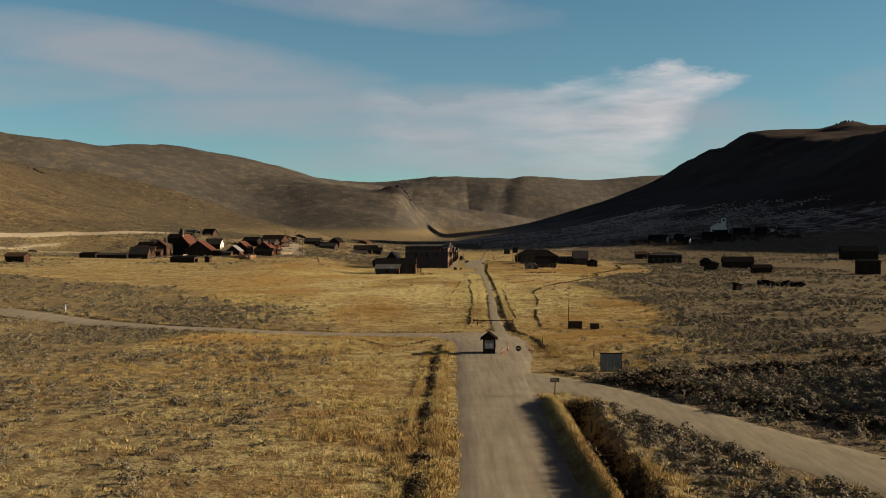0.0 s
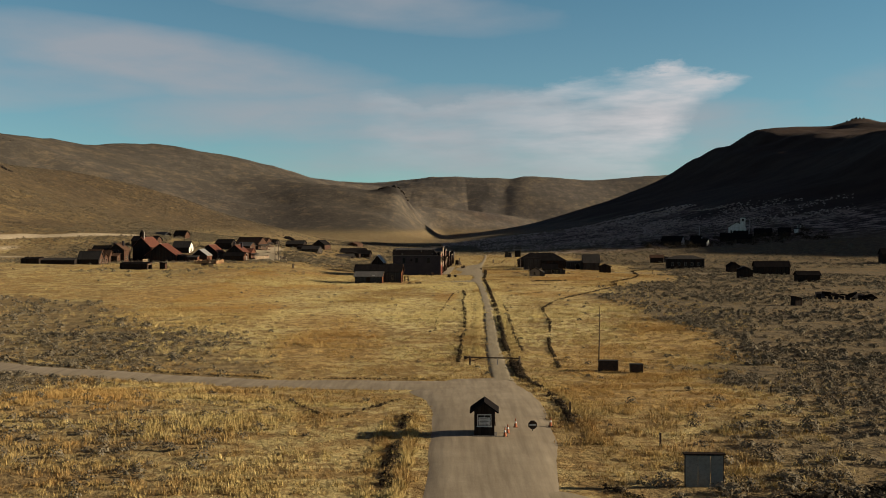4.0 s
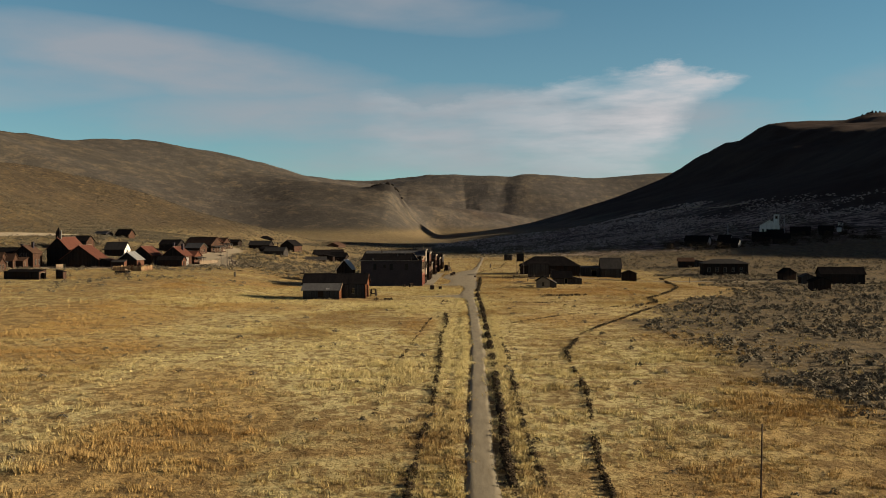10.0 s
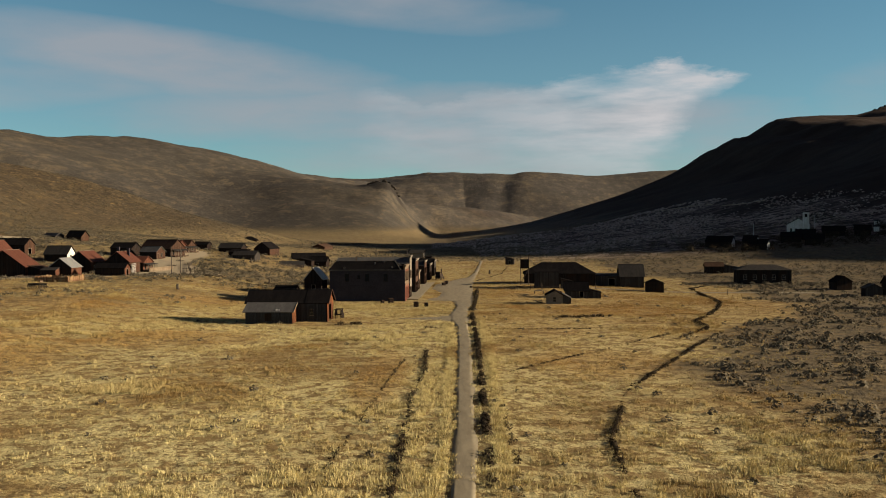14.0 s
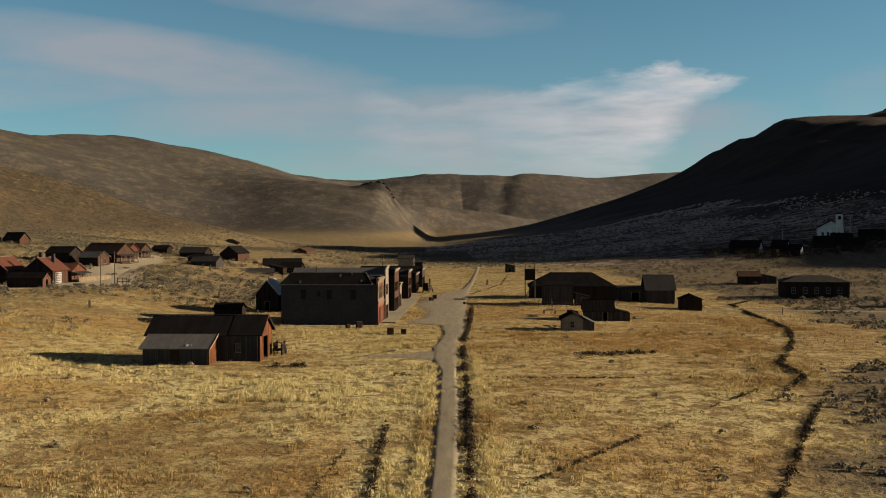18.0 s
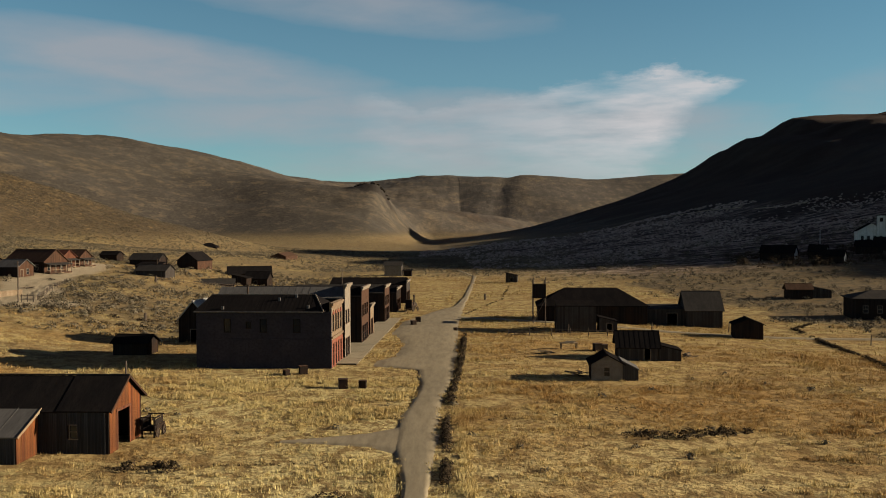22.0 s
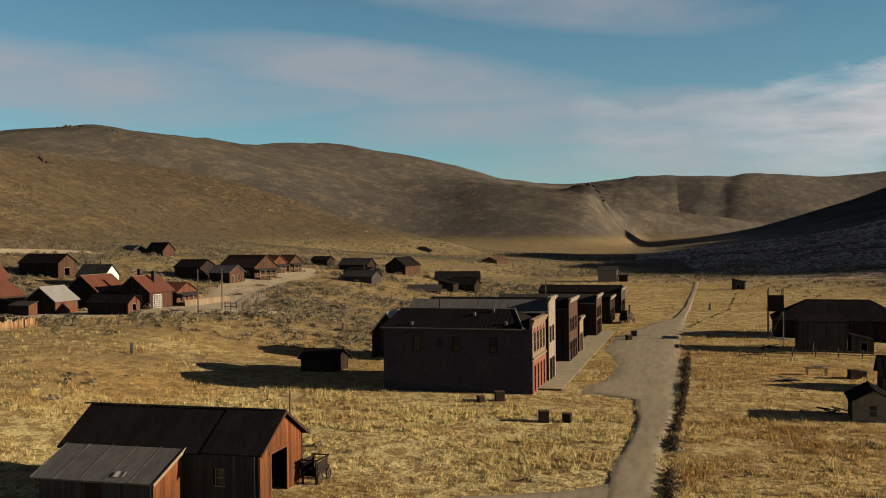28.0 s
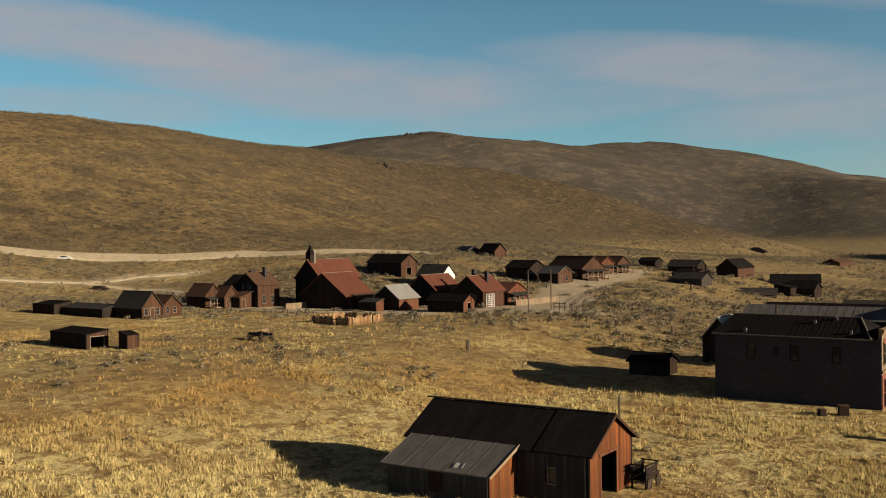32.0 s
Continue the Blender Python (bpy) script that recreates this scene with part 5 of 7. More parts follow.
for i in range(148):
    part("plank", plank, None, walk_way, "", pose(0.02 * math.sin(i * 1.7), -33 + i * 0.445, 0.204 + 0.006 * math.sin(i * 2.3), 0, 0, 0.3 * math.sin(i * 3.1)))

# small pavilion, crates and a broken machine round the hotel
house("small dark board shed in the shadow behind the hotel", -27.4, 416.4, 4.8, 4.0, 1.7, 0.9, "gable_x", -6, "dark_wood", "dark_roof", name="shed", category="shed")

house("small dark shed with a bright tin roof behind the hotel", -22.6, 433.5, 4.6, 6.0, 3.6, 2.7, "gable_y", -6, "dark_wood", "bright_tin", {"front": [("open", 1.9, 0, 0.9, 2.0)]}, name="shed", category="shed")


def crate(x, y, s, rot, label="dark weathered wooden crate in the grass"):
    c = thing("crate", x, y, rot, label, "crate", "crates in the grass")
    part("body", boxes((-s / 2, s / 2, -s / 2, s / 2, -0.1, s * 1.05), (-s / 2 - 0.03, s / 2 + 0.03, -s / 2 - 0.03, s / 2 + 0.03, s * 0.8, s * 0.9), (-s / 2 - 0.03, s / 2 + 0.03, -s / 2 - 0.03, s / 2 + 0.03, s * 0.1, s * 0.2)), M["dark_wood"], c)
    part("lid", boxes((-s / 2 - 0.05, s / 2 + 0.05, -s / 2 - 0.05, s / 2 + 0.05, s * 1.05 + 0.003, s * 1.12)), M["brown_wood"], c)


for x, y, s, rot in ((4.4, 385.8, 0.95, 8), (6.5, 386.1, 0.75, -5), (-1.4, 396.6, 0.9, 20), (-3.2, 395.4, 0.6, 40), (10.9, 461.5, 0.9, 5), (10.2, 456.0, 0.8, 30), (17.5, 447.0, 0.5, 10)):
    crate(x, y, s, rot)


def machine(x, y, rot, label):
    m = thing("steam_engine", x, y, rot, label, "machine", size=(4, 2.2))
    part("boiler", rods(((-1.6, 0, 1.3), (1.2, 0, 1.3), 0.62, 0.62, 14), ((1.2, 0, 1.3), (1.7, 0, 1.3), 0.66, 0.55, 14)), M["iron"], m)
    part("stack", rods(((1.3, 0, 1.8), (1.3, 0, 3.2), 0.16, 0.2), ((1.3, 0, 3.2), (1.3, 0, 3.4), 0.26, 0.22)), M["iron"], m)
    part("frame", boxes((-1.9, 1.9, -0.5, -0.38, 0.5, 0.72), (-1.9, 1.9, 0.38, 0.5, 0.5, 0.72), (-1.8, -1.5, -0.7, 0.7, 0.45, 0.6), (1.3, 1.6, -0.7, 0.7, 0.45, 0.6)), M["iron"], m)
    part("cab", boxes((-1.8, -1.7, -0.7, 0.7, 0.7, 2.4), (-1.9, -0.6, -0.8, 0.8, 2.4, 2.5), (-0.7, -0.62, -0.7, -0.6, 0.7, 2.4), (-0.7, -0.62, 0.6, 0.7, 0.7, 2.4)), M["dark_wood"], m)
    for sx, r in ((-1.3, 0.7), (1.2, 0.5)):
        for sy in (-0.85, 0.85):
            wheel(m, sx, sy, r, r)


machine(9.0, 487.5, 70, "rusty old steam engine standing beside the street")
house("pale grey board building alone at the street's far end", -2.4, 653, 6.4, 6.5, 4.0, 1.4, "gable_x", -4, ("trim", "grey_wood", "grey_wood", "grey_wood"), "grey_roof")
house("little lean-to shed beside a grey building", 2.9, 652, 3.0, 3.0, 1.9, 0.4, "shed_y", -4, "dark_wood", "dark_roof", name="shed", category="shed")
house("tiny weathered shed alone beside the street", 38.3, 599, 3.6, 3.0, 2.3, 0.7, "shed_x", -10, "grey_wood", "dark_roof", name="shed", category="shed", holes={"front": [("open", 1.4, 0, 0.9, 1.7)]})

# ---- sheds east of the street ----
house("small weathered cabin with a gable front and an open window", 33.95, 392.6, 3.5, 4.6, 1.95, 0.95, "gable_y", -5, ("trim", "grey_wood", "grey_wood", "dark_wood"), "dark_roof",
      {"front": [("window", 1.45, 0.55, 0.6, 0.95)]}, name="cabin", category="cabin")
house("low lean-to against the weathered cabin", 36.55, 392.0, 1.75, 3.8, 1.25, 0.9, "shed_x", -5, "grey_wood", "tin_roof", name="shed", category="shed", over=0.1)
house("low dark board house with a sagging roof", 41.1, 410.6, 5.2, 5.4, 1.85, 1.75, "gable_x", -6, ("grey_wood", "dark_wood", "dark_wood", "dark_wood"), "dark_roof",
      {"front": [("open", 3.4, 0.0, 0.75, 1.6)]}, seams=9)
house("lean-to room beside a low board house", 45.2, 410.0, 2.9, 4.4, 1.35, 0.7, "shed_x", -6, "grey_wood", "dark_roof", name="shed", category="shed", over=0.12)
for x, y, s in ((37.0, 417.5, 1.0), (38.1, 418.4, 0.8)):
    crate(x, y, s, 12, "dark wooden box stacked beside a low house")
bench = thing("work_bench", 33.3, 420.0, 5, "pale wooden work bench with stacked boards", "bench", size=(3, 1.5))
part("top", boxes((-1.3, 1.3, -0.5, 0.5, 0.8, 0.88)), M["pale_wood"], bench)
for sx in (-1.1, 1.1):
    for sy in (-0.4, 0.4):
        part("leg", boxes((sx - 0.05, sx + 0.05, sy - 0.05, sy + 0.05, -0.15, 0.8)), M["log"], bench)
part("stacked_boards", boxes((-0.9, 0.7, -0.3, 0.1, 0.883, 1.0), (-0.5, 1.0, -0.1, 0.35, 1.003, 1.1)), M["trim"], bench, "pale stacked boards")

stable = house("big dark board stable with a wide hipped roof", 43.6, 467.0, 20.0, 10.5, 3.7, 3.1, "hip", -4, "dark_wood", "dark_roof", name="stable", category="stable", over=0.4)
house("dark board annexe in front of the stable", 38.0, 447.6, 6.6, 7.0, 4.3, 0.5, "shed_y", -4, ("grey_wood", "dark_wood", "dark_wood", "dark_wood"), "dark_roof", name="annexe", category="shed", over=0.1)
house("low lean-to beside the stable annexe", 43.2, 446.0, 3.0, 4.2, 1.9, 0.7, "shed_x", -4, ("grey_wood", "grey_wood", "dark_wood", "dark_wood"), "dark_roof", {"front": [("open", 1.3, 0, 0.8, 1.6)]}, name="shed", category="shed", over=0.12)
house("long low board wing joining two buildings", 57.0, 467.2, 8.4, 6.0, 3.1, 0.5, "shed_y", -4, ("grey_wood", "grey_wood", "dark_wood", "dark_wood"), "grey_roof", {"front": [("open", 5.0, 0, 1.8, 2.4)]}, name="annexe", category="shed", over=0.15)
house("grey board house with a pale shingle roof", 64.3, 466.0, 6.6, 8.0, 3.4, 3.2, "gable_x", -4, "grey_wood", "grey_roof", name="house")
scaffold = thing("hoist_frame", 33.2, 461.0, -4, "tall thin timber frame beside the stable", "frame", size=(2.6, 5))
for sx in (-1.1, 1.1):
    for sy in (-2.2, 2.2):
        part("post", rods(((sx, sy, -0.4), (sx, sy, 8.4 if sy < 0 else 7.8), 0.09)), M["log"], scaffold)
part("platform", boxes((-1.3, 1.3, -2.4, 2.4, 4.6, 4.75)), M["dark_wood"], scaffold)
part("hoarding", boxes((-1.2, 1.2, -2.3, -2.25, 4.76, 7.2)), M["dark_wood"], scaffold)
for sy in (-2.2, 2.2):
    part("brace", rods(((-1.1, sy, 0.3), (1.1, sy, 4.4), 0.06)), M["log"], scaffold)
for x, y in ((36.0, 441.5), (34.3, 444.0), (51.5, 449.5), (66.6, 455.5), (84.0, 437.0)):
    post = thing("fence_post", x, y, 0, "old leaning fence post", "post", "lone posts")
    part("shaft", rods(((0, 0, -0.3), (0.12, 0.05, 1.6), 0.1, 0.08)), M["log"], post)
house("dark square hut beside the creek", 66.9, 446.0, 4.6, 4.6, 2.6, 0.9, "gable_y", -8, "dark_wood", "dark_roof", name="hut", category="hut")
house("long dark board bunkhouse with a hipped roof", 108.0, 483.5, 15.8, 9.0, 4.3, 1.5, "hip", -10, "dark_wood", "grey_roof",
      {"front": spread(15.8, 5, 0.9, 1.4, 1.4)}, name="bunkhouse", category="house", over=0.5)
house("low red-roofed shed beyond the creek", 105, 527, 6.0, 4.5, 2.6, 1.2, "gable_x", -8, "dark_wood", "brown_roof", name="shed", category="shed")
house("tin shed at the end of a low building", 111, 528, 4.5, 4.0, 2.0, 0.9, "shed_x", -8, "grey_wood", "grey_roof", name="shed", category="shed")

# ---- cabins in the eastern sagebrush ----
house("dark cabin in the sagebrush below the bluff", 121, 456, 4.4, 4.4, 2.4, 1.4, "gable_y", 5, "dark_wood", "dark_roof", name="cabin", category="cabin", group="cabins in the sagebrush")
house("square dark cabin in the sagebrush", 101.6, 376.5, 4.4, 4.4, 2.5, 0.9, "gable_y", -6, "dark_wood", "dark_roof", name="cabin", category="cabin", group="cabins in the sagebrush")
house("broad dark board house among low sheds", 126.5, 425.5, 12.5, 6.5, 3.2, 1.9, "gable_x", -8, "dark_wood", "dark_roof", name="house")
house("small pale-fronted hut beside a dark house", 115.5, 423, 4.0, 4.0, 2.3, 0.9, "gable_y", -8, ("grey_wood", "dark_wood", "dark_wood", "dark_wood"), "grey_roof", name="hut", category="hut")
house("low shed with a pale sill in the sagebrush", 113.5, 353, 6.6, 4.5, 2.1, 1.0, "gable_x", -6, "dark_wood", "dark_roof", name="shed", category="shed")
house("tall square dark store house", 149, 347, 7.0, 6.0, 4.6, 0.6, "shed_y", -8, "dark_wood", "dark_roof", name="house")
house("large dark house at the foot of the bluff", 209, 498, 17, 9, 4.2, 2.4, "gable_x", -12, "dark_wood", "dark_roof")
ruin = thing("ruin", 95.5, 279.5, -24, "collapsed dark shed with broken sagging roof pieces in sagebrush", "ruin", size=(13, 5))
r = random.Random(33)
for i in range(9):
    u = -5.6 + i * 1.35
    part("roof_piece", boxes((-1.0, 1.0, -1.9, 1.9, -0.06, 0.06)), M["dark_roof" if i % 3 else "grey_wood"], ruin, "", pose(u, r.uniform(-0.7, 0.7), 0.75 + r.uniform(-0.25, 0.55), r.uniform(-28, 28), r.uniform(-16, 16), r.uniform(-18, 18)))
for i in range(10):
    part("wall_board", boxes((-0.5, 0.5, -0.05, 0.05, -0.4, r.uniform(0.5, 1.5))), M["dark_wood"], ruin, "", pose(-5.8 + i * 1.25, -1.6, 0, r.uniform(-12, 12), r.uniform(-8, 8), 0))
house("half fallen dark outhouse", 78.0, 262.5, 1.7, 1.7, 1.5, 0.4, "shed_x", 14, "dark_wood", "dark_roof", name="outhouse", category="shed")

# ---- the schoolhouse and its neighbours on the slope ----
school = house("white board schoolhouse with a square bell tower", 188, 676, 10.5, 14, 5.4, 3.0, "gable_y", -18, ("white_wood", "white_wood", "white_wood", "white_wood"), "dark_roof",
               {"front": spread(10.5, 4, 0.9, 2.0, 1.4)}, name="schoolhouse", category="school")
part("bell_tower", boxes((2.0, 5.0, -7.6, -4.6, 3.5, 11.4)), M["white_wood"], school, "white bell tower")
part("tower_roof", boxes((1.8, 5.2, -7.8, -4.4, 11.404, 11.7), (3.44, 3.56, -6.16, -6.04, 11.7, 15.2)), M["dark_roof"], school, "dark flat tower roof with a thin spire")
part("louvre", boxes((2.9, 4.1, -7.65, -7.6, 9.0, 10.6)), M["dark_wood"], school, "dark belfry louvre")
for x, y, hh in ((156.0, 645, 9.4), (190.5, 660, 9.5)):
    p = thing("flagpole", x, y, 0, "tall white flagpole on the slope", "flagpole", "flagpoles")
    part("shaft", rods(((0, 0, -0.5), (0, 0, hh), 0.16, 0.11)), M["white"], p)
    part("finial", rods(((0, 0, hh), (0, 0, hh + 0.25), 0.2, 0.05)), M["white"], p)
house("dark-roofed house with a white gable end", 139, 640, 12, 7, 3.0, 2.6, "gable_x", -30, ("dark_wood", "white_wood", "dark_wood", "dark_wood"), "dark_roof")
house("house with a white gable and a stove pipe", 152, 636, 6, 7, 2.8, 2.4, "gable_x", -30, ("dark_wood", "white_wood", "dark_wood", "dark_wood"), "dark_roof", chimneys=((0, 0.4, 6.4, "pipe"),))
house("low dark house with a white gable wall", 150, 618, 8, 6, 2.6, 2.0, "gable_x", -30, ("dark_wood", "white_wood", "dark_wood", "dark_wood"), "dark_roof", {"right": [("open", 2.2, 0, 0.9, 1.9)]})
for x, y, w_, d_, lab in ((172, 640, 9, 7, "dark cottage below the schoolhouse"), (181, 646, 8, 7, "dark cottage with a pale porch"), (196, 651, 10, 8, "dark house beside the schoolhouse"), (206, 642, 7, 6, "low dark cottage on the slope"), (176, 622, 8, 6, "low dark barn below the slope")):
    house(lab, x, y, w_, d_, 3.0, 2.2, "gable_x", -20, "dark_wood", "dark_roof")
for x, y in ((216, 650), (210.5, 660), (224, 668)):
    house("tiny white outhouse on the hillside", x, y, 2.2, 2.2, 2.5, 0.6, "shed_y", -15, "white_wood", "grey_roof", name="outhouse", category="shed", group="white outhouses")

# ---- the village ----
# wall colours include the light: sunlit right walls brown or red, shaded ones near-black
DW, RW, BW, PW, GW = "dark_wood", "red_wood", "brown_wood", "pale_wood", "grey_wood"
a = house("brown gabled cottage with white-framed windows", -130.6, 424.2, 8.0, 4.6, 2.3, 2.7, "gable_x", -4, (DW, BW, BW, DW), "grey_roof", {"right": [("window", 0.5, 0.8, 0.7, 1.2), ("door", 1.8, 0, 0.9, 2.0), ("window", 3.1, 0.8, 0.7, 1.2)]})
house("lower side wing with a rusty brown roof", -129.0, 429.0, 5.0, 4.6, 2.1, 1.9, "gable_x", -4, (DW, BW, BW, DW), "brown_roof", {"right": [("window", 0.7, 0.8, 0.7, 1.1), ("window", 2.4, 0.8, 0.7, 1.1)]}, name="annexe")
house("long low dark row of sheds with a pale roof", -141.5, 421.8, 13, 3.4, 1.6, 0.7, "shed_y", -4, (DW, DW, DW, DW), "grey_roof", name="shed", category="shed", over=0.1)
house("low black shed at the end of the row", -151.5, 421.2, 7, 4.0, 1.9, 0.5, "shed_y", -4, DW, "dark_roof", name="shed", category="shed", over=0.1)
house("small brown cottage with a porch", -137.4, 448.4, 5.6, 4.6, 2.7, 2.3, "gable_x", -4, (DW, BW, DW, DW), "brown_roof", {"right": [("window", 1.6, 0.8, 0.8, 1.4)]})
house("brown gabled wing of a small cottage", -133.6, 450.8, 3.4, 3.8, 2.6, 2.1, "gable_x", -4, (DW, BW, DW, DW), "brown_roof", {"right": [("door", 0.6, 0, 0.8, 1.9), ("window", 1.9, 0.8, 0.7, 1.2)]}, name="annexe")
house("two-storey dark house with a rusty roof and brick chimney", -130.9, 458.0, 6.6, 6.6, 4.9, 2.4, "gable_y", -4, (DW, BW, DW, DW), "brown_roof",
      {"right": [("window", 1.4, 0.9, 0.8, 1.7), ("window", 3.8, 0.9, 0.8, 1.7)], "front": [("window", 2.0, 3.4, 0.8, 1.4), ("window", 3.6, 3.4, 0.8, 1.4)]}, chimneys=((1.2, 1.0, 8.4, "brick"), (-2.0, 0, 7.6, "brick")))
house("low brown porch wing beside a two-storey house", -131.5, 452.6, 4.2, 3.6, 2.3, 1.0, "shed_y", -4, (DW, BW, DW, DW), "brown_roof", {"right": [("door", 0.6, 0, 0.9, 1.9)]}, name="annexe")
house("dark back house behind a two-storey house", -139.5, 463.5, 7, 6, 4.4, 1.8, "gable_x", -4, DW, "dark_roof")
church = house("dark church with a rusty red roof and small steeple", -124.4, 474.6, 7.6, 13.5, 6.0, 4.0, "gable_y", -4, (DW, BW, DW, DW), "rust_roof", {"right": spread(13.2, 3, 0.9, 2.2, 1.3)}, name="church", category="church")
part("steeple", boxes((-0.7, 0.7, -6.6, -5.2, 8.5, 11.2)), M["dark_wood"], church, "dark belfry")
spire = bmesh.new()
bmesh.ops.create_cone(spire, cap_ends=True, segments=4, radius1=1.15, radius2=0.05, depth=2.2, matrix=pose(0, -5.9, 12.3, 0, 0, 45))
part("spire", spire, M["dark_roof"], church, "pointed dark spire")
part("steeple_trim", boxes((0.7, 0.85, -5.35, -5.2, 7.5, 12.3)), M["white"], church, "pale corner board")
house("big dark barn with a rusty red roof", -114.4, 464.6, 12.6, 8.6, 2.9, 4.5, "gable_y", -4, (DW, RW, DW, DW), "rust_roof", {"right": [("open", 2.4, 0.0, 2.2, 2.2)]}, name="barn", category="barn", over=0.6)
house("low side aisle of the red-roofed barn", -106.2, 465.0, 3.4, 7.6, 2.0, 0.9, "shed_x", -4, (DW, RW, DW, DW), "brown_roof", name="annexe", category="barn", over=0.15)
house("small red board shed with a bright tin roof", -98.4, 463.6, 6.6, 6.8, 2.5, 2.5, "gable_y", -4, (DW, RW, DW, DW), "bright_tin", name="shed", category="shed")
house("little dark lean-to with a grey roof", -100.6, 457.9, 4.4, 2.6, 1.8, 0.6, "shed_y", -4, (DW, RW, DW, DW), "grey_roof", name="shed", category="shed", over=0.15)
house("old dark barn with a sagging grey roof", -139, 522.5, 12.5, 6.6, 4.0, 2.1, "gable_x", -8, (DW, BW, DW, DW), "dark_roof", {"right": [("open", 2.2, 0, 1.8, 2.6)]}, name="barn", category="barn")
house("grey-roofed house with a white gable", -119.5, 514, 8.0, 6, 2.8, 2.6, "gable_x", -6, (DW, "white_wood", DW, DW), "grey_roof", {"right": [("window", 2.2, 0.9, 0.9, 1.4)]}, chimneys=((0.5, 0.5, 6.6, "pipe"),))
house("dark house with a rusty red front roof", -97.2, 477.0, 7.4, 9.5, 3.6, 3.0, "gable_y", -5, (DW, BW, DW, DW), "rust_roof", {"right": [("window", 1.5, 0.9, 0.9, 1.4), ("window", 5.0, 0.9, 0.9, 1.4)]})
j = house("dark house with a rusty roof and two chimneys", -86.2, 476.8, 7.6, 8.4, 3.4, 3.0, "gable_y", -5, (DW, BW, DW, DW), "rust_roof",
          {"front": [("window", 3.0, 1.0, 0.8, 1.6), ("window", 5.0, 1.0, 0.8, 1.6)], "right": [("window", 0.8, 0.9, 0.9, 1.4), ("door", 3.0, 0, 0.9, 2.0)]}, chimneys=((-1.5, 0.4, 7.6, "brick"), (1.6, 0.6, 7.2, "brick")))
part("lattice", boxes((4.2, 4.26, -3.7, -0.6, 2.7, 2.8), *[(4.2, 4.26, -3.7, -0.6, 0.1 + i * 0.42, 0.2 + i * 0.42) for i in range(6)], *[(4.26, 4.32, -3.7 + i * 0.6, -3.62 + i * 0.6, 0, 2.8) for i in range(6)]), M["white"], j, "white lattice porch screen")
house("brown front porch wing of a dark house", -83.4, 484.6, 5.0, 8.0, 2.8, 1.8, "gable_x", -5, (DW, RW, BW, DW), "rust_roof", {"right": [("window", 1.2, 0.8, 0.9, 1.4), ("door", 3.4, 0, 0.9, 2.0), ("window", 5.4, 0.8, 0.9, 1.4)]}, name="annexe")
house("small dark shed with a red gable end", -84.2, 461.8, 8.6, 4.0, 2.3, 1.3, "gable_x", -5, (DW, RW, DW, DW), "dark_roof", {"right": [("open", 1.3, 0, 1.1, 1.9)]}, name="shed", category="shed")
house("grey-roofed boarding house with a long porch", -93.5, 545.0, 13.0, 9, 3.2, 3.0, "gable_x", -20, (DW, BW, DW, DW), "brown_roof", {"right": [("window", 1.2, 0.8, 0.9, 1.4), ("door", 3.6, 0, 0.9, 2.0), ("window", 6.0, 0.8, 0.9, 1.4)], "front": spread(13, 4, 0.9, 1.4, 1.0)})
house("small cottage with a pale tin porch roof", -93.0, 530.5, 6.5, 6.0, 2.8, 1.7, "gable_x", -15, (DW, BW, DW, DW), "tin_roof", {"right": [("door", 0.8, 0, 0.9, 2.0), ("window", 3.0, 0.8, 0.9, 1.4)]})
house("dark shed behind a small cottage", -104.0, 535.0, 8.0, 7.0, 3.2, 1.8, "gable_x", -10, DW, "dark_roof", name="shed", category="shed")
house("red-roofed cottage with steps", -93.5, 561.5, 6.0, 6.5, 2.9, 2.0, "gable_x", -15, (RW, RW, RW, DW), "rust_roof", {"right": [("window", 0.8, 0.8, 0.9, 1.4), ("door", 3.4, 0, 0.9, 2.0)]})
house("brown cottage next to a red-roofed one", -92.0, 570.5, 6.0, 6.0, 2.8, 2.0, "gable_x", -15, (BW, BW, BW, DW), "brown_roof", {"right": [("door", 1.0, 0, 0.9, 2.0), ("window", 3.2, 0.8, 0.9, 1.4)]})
house("steep-roofed hut on the rise behind the village", -137.2, 578.5, 6.6, 5.4, 2.1, 2.2, "gable_x", -14, (DW, BW, DW, DW), "dark_roof", name="hut", category="hut")
house("ruined low shed with a pale roof", -148.0, 581, 8.0, 4.0, 1.2, 1.0, "gable_x", -30, GW, "tin_roof", name="shed", category="shed")
house("dark square cabin on the slope", -94.0, 607.6, 6.0, 4.6, 2.2, 1.1, "gable_x", -10, DW, "dark_roof", name="cabin", category="cabin")
house("long grey shed with a low roof", -65.0, 557.0, 8.8, 6.0, 2.3, 1.5, "gable_x", -10, GW, "grey_roof", chimneys=((0.5, 0.3, 5.6, "pipe"),), name="shed", category="shed")
house("black barn with a steep end gable", -66.0, 606, 7.0, 12, 3.4, 2.6, "gable_y", -10, (DW, BW, DW, DW), "dark_roof", name="barn", category="barn")
house("low dark house behind a grey shed", -79.0, 598, 10.0, 6, 2.6, 1.8, "gable_x", -10, DW, "grey_roof")
house("small shack beside a grey shed", -70.8, 572, 7.0, 5, 2.0, 1.0, "shed_y", -10, DW, "dark_roof", name="shed", category="shed")
house("fallen grey shed with a broken pale roof", -48.5, 562.0, 9.0, 5, 1.3, 1.2, "gable_x", 10, DW, "grey_roof", name="shed", category="shed")
house("dark cabin with a steep roof near the hotel", -40.0, 578.5, 7.0, 6, 2.6, 1.8, "gable_x", -6, DW, "dark_roof", {"front": [("open", 3.0, 0, 0.9, 1.8)]}, name="cabin", category="cabin")
